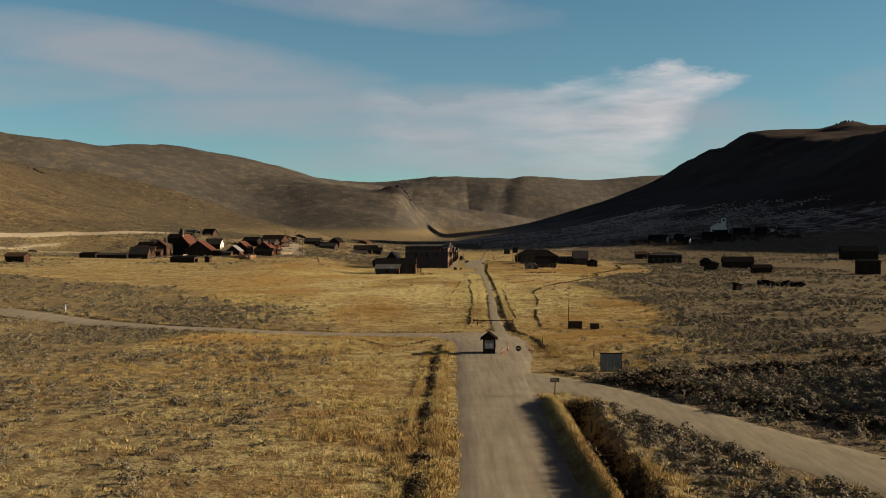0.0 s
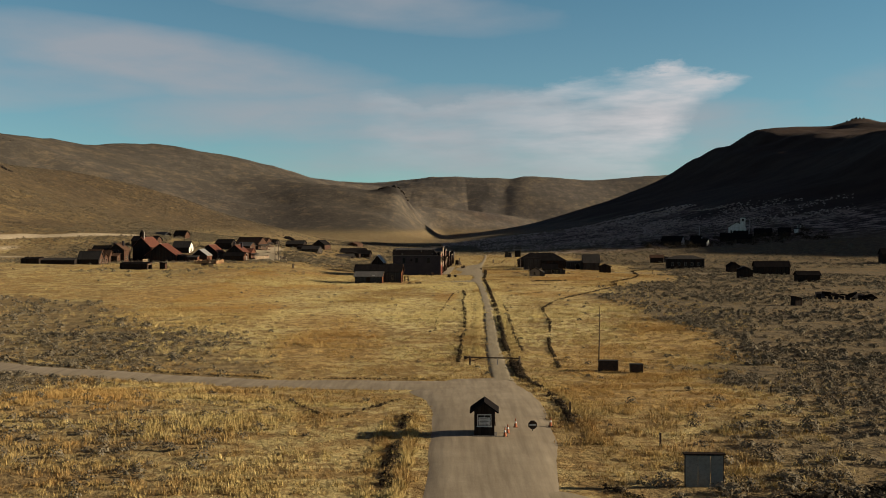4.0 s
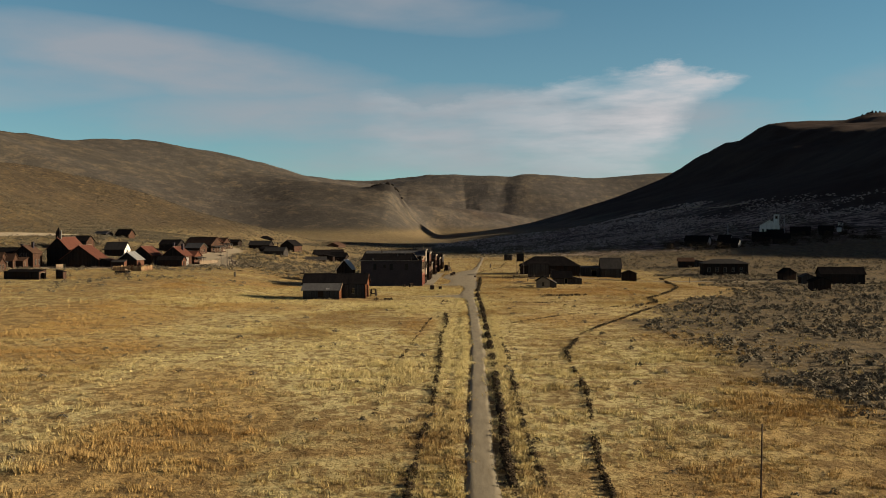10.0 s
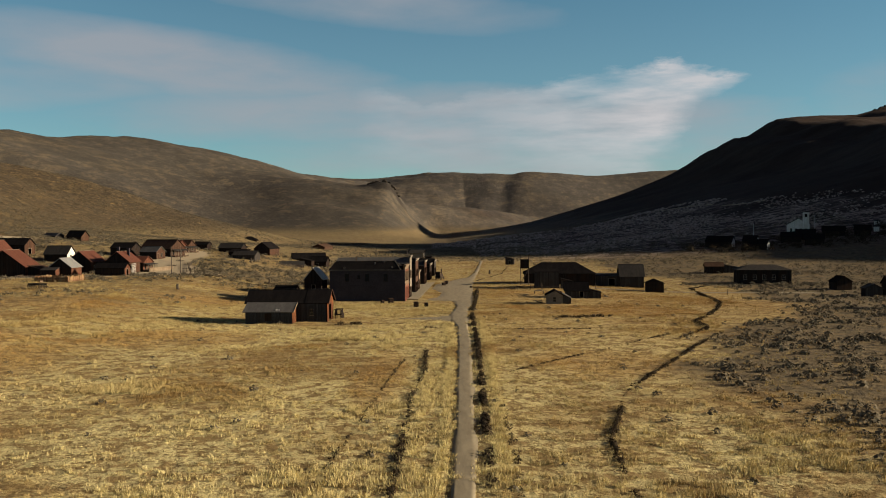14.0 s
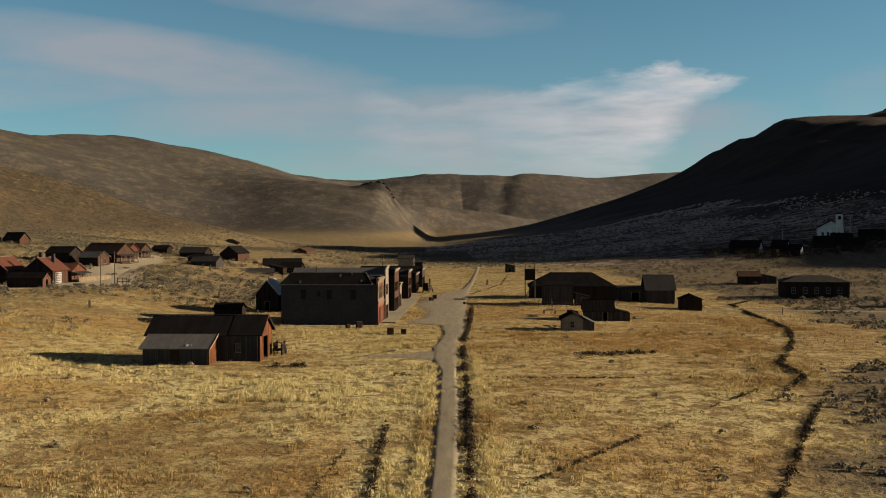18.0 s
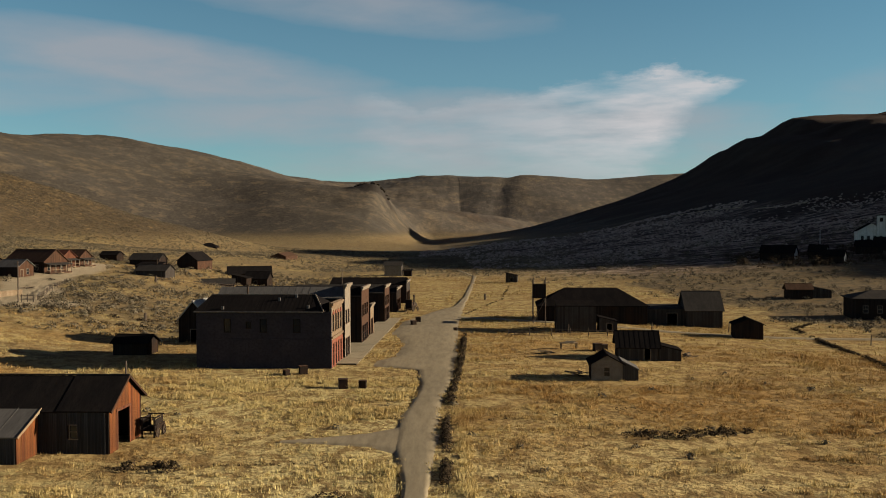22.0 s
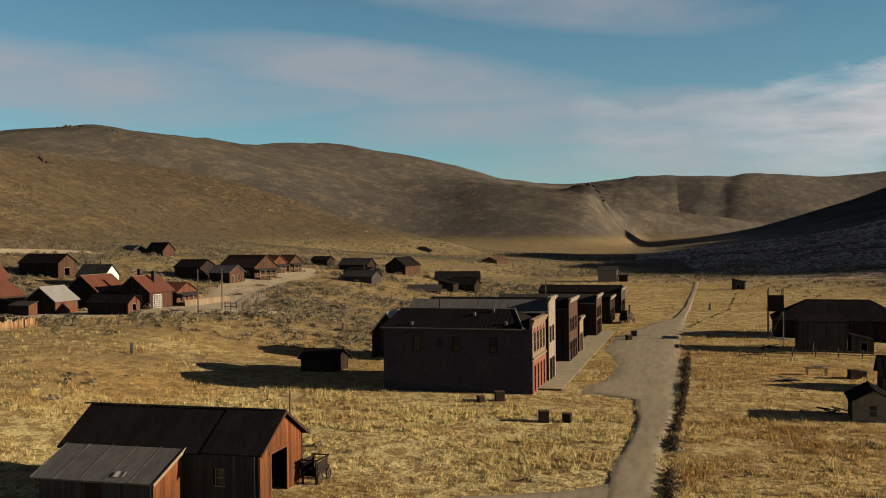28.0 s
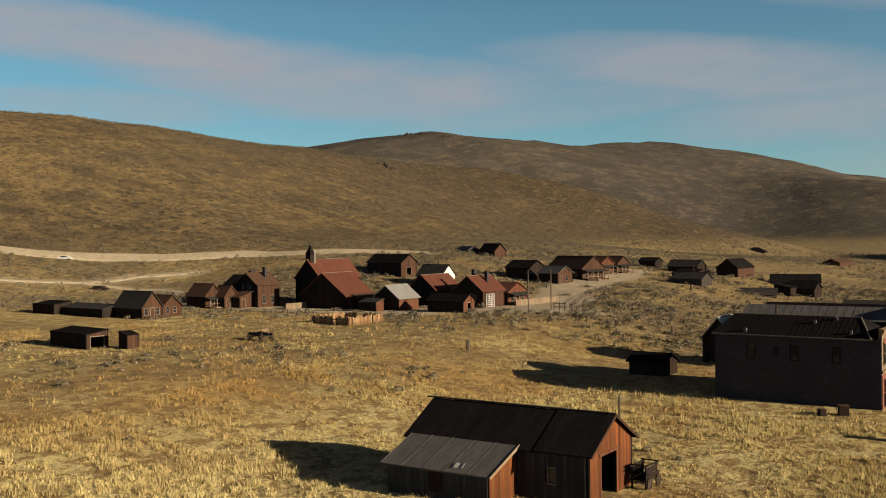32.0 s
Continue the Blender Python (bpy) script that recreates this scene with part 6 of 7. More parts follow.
house("dark shed with one white wall corner", -44.0, 573, 4.5, 5, 2.4, 1.0, "shed_x", -6, DW, "dark_roof", name="shed", category="shed")
house("wide dark barn behind the small cabins", -48.0, 606, 14.0, 7, 2.6, 2.2, "gable_x", 12, DW, "dark_roof", name="barn", category="barn")
house("lone brown barn on the valley floor", -61.5, 765, 7.5, 26, 2.2, 1.6, "gable_y", -4, BW, "brown_roof", name="barn", category="barn")
house("tiny dark ruin far up the valley", -136, 926, 12, 9, 1.2, 2.8, "hip", 0, DW, "dark_roof", name="ruin", category="shed")
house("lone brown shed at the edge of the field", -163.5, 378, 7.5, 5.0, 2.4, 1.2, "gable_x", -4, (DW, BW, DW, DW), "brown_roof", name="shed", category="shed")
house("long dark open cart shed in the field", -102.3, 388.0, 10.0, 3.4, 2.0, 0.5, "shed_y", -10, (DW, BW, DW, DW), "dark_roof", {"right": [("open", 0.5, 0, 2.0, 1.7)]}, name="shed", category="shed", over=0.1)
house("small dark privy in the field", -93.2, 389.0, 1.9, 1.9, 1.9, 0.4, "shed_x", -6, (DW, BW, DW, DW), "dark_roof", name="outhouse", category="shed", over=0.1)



def porch(home, x0, x1, y, deep, h, m=None):
    """A porch along the wall from x0 to x1 at y, reaching towards -y, in the building's own frame turned by m."""
    m = m or pose(0, 0, 0)
    part("porch_floor", boxes((x0, x1, y - deep, y - 0.02, -0.3, 0.35)), M["brown_wood"], home, "", m)
    bm = bmesh.new()
    v = [bm.verts.new(p) for p in ((x0 - 0.2, y - deep - 0.25, h - 0.45), (x1 + 0.2, y - deep - 0.25, h - 0.45), (x1 + 0.2, y - 0.02, h), (x0 - 0.2, y - 0.02, h))]
    u = [bm.verts.new(p.co + Vector((0, 0, 0.1))) for p in v]
    bm.faces.new(v[::-1]), bm.faces.new(u)
    for i in range(4):
        bm.faces.new((v[i], v[(i + 1) % 4], u[(i + 1) % 4], u[i]))
    part("porch_roof", bm, M["grey_roof"], home, "grey porch roof", m)
    n = max(2, int((x1 - x0) / 1.8) + 1)
    for i in range(n):
        px = x0 + 0.12 + (x1 - x0 - 0.24) * i / (n - 1)
        part("porch_post", boxes((px - 0.07, px + 0.07, y - deep + 0.05, y - deep + 0.19, 0.352, h - 0.42)), M["trim"], home, "", m)
    part("porch_rail", boxes((x0 + 0.1, x1 - 0.1, y - deep + 0.09, y - deep + 0.15, 0.95, 1.05)), M["pale_wood"], home, "", m)
    mid = (x0 + x1) / 2
    for i in range(3):
        part("step", boxes((mid - 0.7, mid + 0.7, y - deep - 0.32 * (i + 1), y - deep - 0.32 * i - 0.01, -0.3, 0.26 - 0.11 * i)), M["pale_wood"], home, "pale worn step", m)


for label_start, deep, h in (("grey-roofed boarding house", 1.8, 2.7), ("red-roofed cottage with", 1.5, 2.4), ("brown cottage next", 1.5, 2.4), ("brown front porch wing", 1.6, 2.5), ("small brown cottage with a porch", 1.3, 2.3)):
    for ob in [o for o in bpy.data.objects if o.parent is None and o.type == "EMPTY"]:
        if str(ob.get("label", "")).startswith(label_start):
            wide = {"grey-roofed boarding house": (13.0, 9.0), "red-roofed cottage with": (6.0, 6.5), "brown cottage next": (6.0, 6.0), "brown front porch wing": (5.0, 8.0)}.get(label_start, (5.6, 4.6))
            porch(ob, -wide[1] / 2 + 0.3, wide[1] / 2 - 0.3, 0.0, deep, h, pose(wide[0] / 2, 0, 0, 0, 0, 90))


def board_heap(x, y, rot, seed):
    """Old boards thrown in a low heap."""
    r = random.Random(seed)
    heap = thing("board_heap", x, y, rot, "low heap of grey weathered boards on the ground", "timber", "heaps of old boards", (3.2, 2.2))
    for i in range(9):
        a = r.uniform(-35, 35)
        length = r.uniform(1.4, 3.4)
        part("board", boxes((-length / 2, length / 2, -0.12, 0.12, -0.02, 0.03)), M["pale_wood" if i % 4 == 0 else "grey_wood"], heap, "",
             pose(r.uniform(-0.4, 0.4), r.uniform(-0.8, 0.8), 0.06 + 0.055 * i, r.uniform(-5, 5), r.uniform(-6, 6), a))


for i, (x, y) in enumerate(((-74.5, 466.5), (-79, 505), (-76, 512), (-82, 525), (-86, 540), (-72, 548), (-60, 552), (-56, 566), (-100, 452.5), (-108, 456), (-123, 446), (-143, 428), (-119, 432),
                            (-44, 552), (-36, 566), (-55, 596), (-110, 500), (-128, 508), (-104, 520), (-70, 583), (-140, 560), (-30, 590), (-88, 446), (28, 441), (31, 449), (47, 441), (71, 455), (29, 414), (49, 413), (31, 394.5))):
    board_heap(x, y, i * 47, 50 + i)


def post_fence(pts, label, gap=2.6, high=1.15):
    """A sagging fence of posts with two rails between them."""
    x0, y0 = pts[0]
    f = thing("post_fence", x0, y0, 0, label, "fence", "old post fences")
    z0 = gz(x0, y0)
    r = random.Random(int(x0 * 7 + y0))
    for (xa, ya), (xb, yb) in zip(pts, pts[1:]):
        n = max(1, int(math.hypot(xb - xa, yb - ya) / gap))
        tops = []
        for i in range(n + 1):
            px, py = xa + (xb - xa) * i / n, ya + (yb - ya) * i / n
            pz = gz(px, py) - z0
            hh = high * r.uniform(0.85, 1.1)
            part("post", rods(((px - x0, py - y0, pz - 0.3), (px - x0 + r.uniform(-0.08, 0.08), py - y0, pz + hh), 0.08, 0.07)), M["log"], f)
            tops.append((px - x0, py - y0, pz))
        for p, q in zip(tops, tops[1:]):
            for lift in (0.45, 0.9):
                if r.random() < 0.85:
                    part("rail", rods(((p[0], p[1], p[2] + lift), (q[0], q[1], q[2] + lift + r.uniform(-0.1, 0.05)), 0.045)), M["log"], f)


post_fence([(-66, 478), (-72, 498), (-76, 520)], "old post-and-rail fence along the village lane")
post_fence([(-126, 440), (-110, 443), (-96, 446)], "sagging post-and-rail fence before the cottages")
post_fence([(-60, 545), (-50, 552), (-42, 562)], "broken post-and-rail fence among the sheds")
post_fence([(26, 440), (33, 439), (48, 438.5)], "low post-and-rail fence before the stable")


def fence_pen():
    pen = thing("board_pen", -88.0, 432.6, -8, "roofless pen of upright pale and rusty boards", "fence", size=(9.6, 9.4))
    rng = random.Random(9)
    tall = mesh_of(boxes((0, 0.24, -0.03, 0.03, -0.3, 1.5)), "board")
    tall.materials.append(M["pen_board"])
    for u in np.arange(-4.4, 4.3, 0.28):
        for m in (pose(u, -4.2, 0), pose(u, 4.2, 0), pose(4.4, u * 0.95, 0, 0, 0, 90), pose(-4.4, u * 0.95, 0, 0, 0, 90)):
            if rng.random() < 0.9:
                ob = part("board", tall, None, pen, "", m @ pose(0, 0, 0, 0, rng.uniform(-2, 2), 0))
                ob.scale = (1, 1, rng.uniform(0.8, 1.12))
    part("rail", boxes((-4.4, 4.4, -4.26, -4.19, 0.9, 1.0), (-4.4, 4.4, 4.19, 4.26, 0.9, 1.0)), M["log"], pen)


M["pen_board"] = material("pen_board", plain_board((0.16, 0.06, 0.028), (0.36, 0.25, 0.13), (0.33, 0.23, 0.12)), 0.9)
fence_pen()
wagon(-81.5, 403.0, -14)
for x, y, hh in ((-67.6, 462.4, 8.2), (-68.0, 473.5, 8.0)):
    p = thing("utility_pole", x, y, 0, "tall weathered utility pole at the village edge", "pole", "old poles")
    part("shaft", rods(((0, 0, -0.6), (0, 0, hh), 0.14, 0.1)), M["log"], p)
    part("cross_arm", boxes((-0.7, 0.7, -0.06, 0.06, hh - 0.6, hh - 0.45)), M["log"], p)
trough = thing("hitching_rail", -66.0, 473.0, 10, "dark hitching rail beside a pole", "fence", size=(2.6, 1))
for u in (-1.1, 0, 1.1):
    part("post", boxes((u - 0.08, u + 0.08, -0.08, 0.08, -0.3, 1.6)), M["log"], trough)
part("rail", boxes((-1.3, 1.3, -0.05, 0.05, 1.2, 1.35), (-1.3, 1.3, -0.05, 0.05, 0.55, 0.7)), M["log"], trough)
fence = thing("garden_fence", -77.5, 487, 76, "low sunlit yellow board fence before a house", "fence", size=(15, 0.6))
slat = mesh_of(boxes((0, 0.3, -0.03, 0.03, -0.3, 1.25)), "slat")
slat.materials.append(M["pale_wood"])
for i in range(44):
    part("slat", slat, None, fence, "", pose(-7 + i * 0.32, 0, 0.02 * math.sin(i * 2.1)))
white_fence = thing("garden_wall", -119.6, 459.6, 80, "low pale board fence before the church", "fence", size=(10, 0.5))
for i in range(30):
    part("slat", slat, None, white_fence, "", pose(-4.8 + i * 0.32, 0, 0.02 * math.sin(i * 1.3)))
for x, y, hh in ((-52.5, 412.6, 1.4), (-39.5, 461.5, 1.5), (-60, 540, 1.6), (26, 520, 1.5), (-10, 470, 1.2)):
    p = thing("stump_post", x, y, 0, "short thick dark post in the grass", "post", "lone posts")
    part("shaft", rods(((0, 0, -0.3), (0, 0, hh), 0.3, 0.26)), M["log"], p)


def car(x, y, rot, paint):
    c = thing("car", x, y, rot, "distant parked pale car on the hill road", "car", size=(4.6, 2))
    bm = bmesh.new()
    prism(bm, [(-2.2, 0.45), (2.2, 0.45), (2.25, 0.85), (1.5, 0.98), (0.9, 1.45), (-1.2, 1.5), (-2.2, 1.0)], -0.85, 0.85)
    part("body", bm, paint, c)
    part("window_band", boxes((-1.1, 0.8, -0.87, 0.87, 1.02, 1.36)), M["glass"], c)
    for sx in (-1.35, 1.35):
        for sy in (-0.8, 0.8):
            part("wheel", rods(((sx, sy - 0.1, 0.33), (sx, sy + 0.1, 0.33), 0.33, 0.33, 12)), M["rubber"], c)


car(-234, 489, 30, M["white"])
car(-196, 470, 20, M["iron"])


# ---- rocks on the hills ----
def outcrop(x, y, wide, high, n, label, seed):
    rk = thing("rock_outcrop", x, y, 0, label, "rock", "rock outcrops")
    r = random.Random(seed)
    for i in range(n):
        bm = bmesh.new()
        bmesh.ops.create_icosphere(bm, subdivisions=2, radius=1.0)
        for v in bm.verts:
            v.co *= 1 + 0.45 * noise.noise(v.co * 1.7 + Vector((i * 3.1, seed, 0)))
        u = r.uniform(-1, 1)
        px, py = u * wide, r.uniform(-0.4, 0.4) * wide
        sz = high * r.uniform(0.4, 1.0) * (1 - 0.6 * abs(u))
        bmesh.ops.scale(bm, vec=(wide * r.uniform(0.07, 0.18), wide * r.uniform(0.07, 0.15), sz), verts=bm.verts)
        part("boulder", bm, M["dark_rock"], rk, "", pose(px, py, gz(x + px, y + py) - gz(x, y) - sz * 0.1, 0, 0, r.uniform(0, 180)))


M["dark_rock"] = material("dark_rock", patchy((0.030, 0.026, 0.022), (0.05, 0.042, 0.035), (0.016, 0.014, 0.013), 0.2, 1.0), 0.95, rough_bump(1.0), 0.3, spec=0.1)
outcrop(-80, 1682, 24, 4.2, 26, "dark rocky crown on a distant knoll", 1)
outcrop(-664, 1341, 20, 4.5, 9, "dark rock outcrop on the skyline", 2)
outcrop(-612, 1352, 10, 2.5, 5, "small dark rocks near the hilltop", 3)
outcrop(-575, 1362, 8, 2.2, 4, "small dark rocks near the hilltop", 4)
outcrop(-450, 2108, 9, 2.5, 4, "dark rocks on the far ridge", 5)
outcrop(-330, 800, 9, 2.5, 7, "low dark rocks on the hillside", 6)
outcrop(-395, 700, 7, 2.5, 4, "low dark rocks on the hillside", 7)
for i, (x, y) in enumerate(((560, 1850), (600, 1800), (660, 1760), (525, 1880), (470, 1800), (700, 1730))):
    outcrop(x, y, 18, 5.0, 9, "dark crag along the bluff's edge", 20 + i)


# ---- the entrance ----
def kiosk():
    k = thing("kiosk", 6.0, 131.6, -3, "small dark wooden entrance booth with a shingle roof", "booth", size=(2.6, 3.2))
    w, d, h = 1.62, 2.0, 2.2
    fm = pose(-w / 2, -d / 2, 0)
    wall(k, fm, w, h, M["dark_wood"], [(w / 2, h + 0.7)], [(0.31, 0.95, 1.0, 0.85)])
    window(k, fm, 0.31, 0.95, 1.0, 0.85, M["white"], 2)
    part("notice", boxes((0.36, 1.26, -0.07, -0.05, 1.0, 1.62)), M["white"], k, "pale notice on the booth's front", fm)
    part("notice_line", boxes(*[(0.45, 1.15 - 0.12 * (i % 2), -0.074, -0.0705, 1.5 - i * 0.11, 1.54 - i * 0.11) for i in range(5)]), M["dark"], k, "dark unreadable lines", fm)
    wall(k, pose(w / 2, -d / 2 + 0.16, 0, 0, 0, 90), d - 0.32, h, M["dark_wood"], None, [(0.35, 0.95, 1.0, 0.9)])
    window(k, pose(w / 2, -d / 2 + 0.16, 0, 0, 0, 90), 0.35, 0.95, 1.0, 0.9, M["brown_wood"], 2)
    wall(k, pose(w / 2, d / 2, 0, 0, 0, 180), w, h, M["dark_wood"], [(w / 2, h + 0.7)])
    wall(k, pose(-w / 2, d / 2 - 0.16, 0, 0, 0, -90), d - 0.32, h, M["dark_wood"])
    e = 0.36
    zr, ze = h + 0.72, h - 0.12
    slab(k, (0, d / 2 + e, zr), (0, -d / 2 - e, zr), (-w / 2 - e, -d / 2 - e, ze), (-w / 2 - e, d / 2 + e, ze), M["dark_roof"])
    slab(k, (0, -d / 2 - e, zr), (0, d / 2 + e, zr), (w / 2 + e, d / 2 + e, ze), (w / 2 + e, -d / 2 - e, ze), M["dark_roof"])
    part("plinth", boxes((-0.95, 1.0, -1.2, 1.2, -0.3, 0.16)), M["stone"], k, "low stone plinth")


kiosk()


def cone(x, y, lean=0):
    c = thing("traffic_cone", x, y, 0, "small orange and white traffic cone on the gravel", "cone", "traffic cones")
    part("foot", boxes((-0.2, 0.2, -0.2, 0.2, 0.08, 0.13)), M["rubber"], c)
    part("cone", rods(((0, 0, 0.13), (0, 0, 0.45), 0.15, 0.09), ((0, 0, 0.62), (0, 0, 0.85), 0.06, 0.03)), M["orange"], c)
    part("band", rods(((0, 0, 0.45), (0, 0, 0.62), 0.09, 0.06)), M["white"], c, "white reflective band")


for x, y in ((7.6, 130.4), (7.9, 131.6), (8.7, 134.0), (11.7, 134.6)):
    cone(x, y)
stop = thing("stop_sign", 10.0, 132.6, 0, "small dark round sign on a short post", "sign")
part("post", rods(((0, 0, 0), (0, 0, 0.35), 0.04)), M["iron"], stop)
disc = bmesh.new()
bmesh.ops.create_cone(disc, cap_ends=True, segments=8, radius1=0.38, radius2=0.38, depth=0.05, matrix=pose(0, -0.06, 0.62, 90, 0, 0) @ pose(0, 0, 0, 0, 0, 22.5))
part("sign_face", disc, M["iron"], stop)
part("sign_bar", boxes((-0.26, 0.26, -0.096, -0.087, 0.56, 0.68)), M["white"], stop, "pale unreadable line")


def gate():
    g = thing("barrier_gate", 9.3, 181.0, -4, "low dark steel barrier across the street's end", "gate", size=(7.0, 0.8))
    for sx in (-3.2, 3.3):
        part("post", rods(((sx, 0, -0.3), (sx, 0, 1.25), 0.13)), M["log"], g)
    part("bar", rods(((-3.7, 0, 1.05), (3.4, 0, 0.95), 0.09), ((-3.2, 0, 0.5), (-1.5, 0, 1.0), 0.05)), M["iron"], g)
    part("counterweight", boxes((-4.0, -3.6, -0.2, 0.2, 0.85, 1.2)), M["iron"], g)
    part("stand", rods(((0.4, -0.25, 0.0), (0.4, 0, 1.0), 0.05), ((0.4, 0.25, 0.0), (0.4, 0, 1.0), 0.05)), M["white"], g, "pale forked stand")


gate()
post = thing("side_sign", 11.0, 98.2, 12, "dark board sign on a leaning post at the side road", "sign")
part("post", rods(((0, 0, -0.3), (0.12, 0, 1.75), 0.06)), M["log"], post)
part("board", boxes((-0.42, 0.5, -0.06, 0.0, 1.5, 1.9)), M["dark_wood"], post)
part("board_line", boxes((-0.34, 0.4, -0.065, -0.062, 1.6, 1.66), (-0.34, 0.2, -0.065, -0.062, 1.74, 1.79)), M["trim"], post, "pale unreadable line")

info = thing("notice_board", 19.6, 115.4, -4, "grey board notice shelter with three upright panels", "notice board", size=(2.8, 1.2))
for i in range(3):
    part("panel", boxes((-1.2 + i * 0.8, -0.43 + i * 0.8, -0.12, -0.04, -0.1, 2.05)), M["sign_grey"], info)
part("frame", boxes((-1.25, 1.25, -0.04, 0.12, 2.0, 2.12), (-1.25, -1.15, -0.04, 0.12, -0.3, 2.0), (1.15, 1.25, -0.04, 0.12, -0.3, 2.0)), M["grey_wood"], info)
part("cap", boxes((-1.35, 1.35, -0.25, 0.3, 2.124, 2.2)), M["dark_wood"], info)
for x, y, w_, h_ in ((23.3, 175.3, 2.4, 1.3), (26.5, 173.6, 1.55, 1.05)):
    b = thing("storage_bin", x, y, -5, "dark steel storage bin in the grass", "bin", "bins beside the mast", (w_, 1.2))
    part("body", boxes((-w_ / 2, w_ / 2, -0.5, 0.5, 0.1, h_)), M["iron"], b)
    part("lid", boxes((-w_ / 2 - 0.05, w_ / 2 + 0.05, -0.55, 0.55, h_ + 0.003, h_ + 0.08)), M["dark"], b)
    for sx in (-w_ / 2 + 0.15, w_ / 2 - 0.15):
        part("foot", boxes((sx - 0.1, sx + 0.1, -0.45, 0.45, -0.1, 0.1)), M["log"], b)
    part("end_panel", boxes((w_ / 2, w_ / 2 + 0.03, -0.45, 0.45, 0.15, h_ - 0.05)), M["trim"], b, "pale end panel")
mast = thing("mast", 22.1, 175.3, 0, "thin tall dark mast beside the bins", "pole")
part("shaft", rods(((0, 0, -0.4), (0.1, 0, 4.2), 0.08, 0.07), ((0.1, 0, 4.2), (0.15, 0, 8.1), 0.055, 0.03)), M["iron"], mast)
marker = thing("marker_post", -78.5, 203.5, 0, "short white marker post at the road's edge", "post")
part("shaft", boxes((-0.25, 0.25, -0.12, 0.12, -0.2, 1.5)), M["white"], marker)
part("cap", boxes((-0.28, 0.28, -0.15, 0.15, 1.503, 1.58)), M["trim"], marker)
for x, y, hh in ((19.4, 127.5, 1.0), (13.9, 139.0, 1.3), (12.6, 84.0, 1.1), (36.0, 152.0, 0.9)):
    p = thing("marker_post", x, y, 0, "short dark post beside the road", "post", "roadside posts")
    part("shaft", boxes((-0.07, 0.07, -0.07, 0.07, -0.3, hh)), M["log"], p)


# ---- grass and brush ----
CELL = 0.5
bx0, by0, bnx, bny = -260.0, -60.0, 900, 1600
blocked = np.zeros((bny, bnx), bool)
for poly in taken:
    xs, ys = [p[0] for p in poly], [p[1] for p in poly]
    i0, i1 = int((min(xs) - bx0) / CELL), int((max(xs) - bx0) / CELL) + 1
    j0, j1 = int((min(ys) - by0) / CELL), int((max(ys) - by0) / CELL) + 1
    i0, j0, i1, j1 = max(i0, 0), max(j0, 0), min(i1, bnx), min(j1, bny)
    if i1 <= i0 or j1 <= j0:
        continue
    cx, cy = np.meshgrid(bx0 + (np.arange(i0, i1) + 0.5) * CELL, by0 + (np.arange(j0, j1) + 0.5) * CELL)
    blocked[j0:j1, i0:i1] |= inside(cx, cy, poly)


def free(x, y):
    i, j = ((x - bx0) / CELL).astype(int), ((y - by0) / CELL).astype(int)
    ok = (i >= 0) & (i < bnx) & (j >= 0) & (j < bny)
    out = np.ones(x.shape, bool)
    out[ok] = ~blocked[j[ok], i[ok]]
    return out


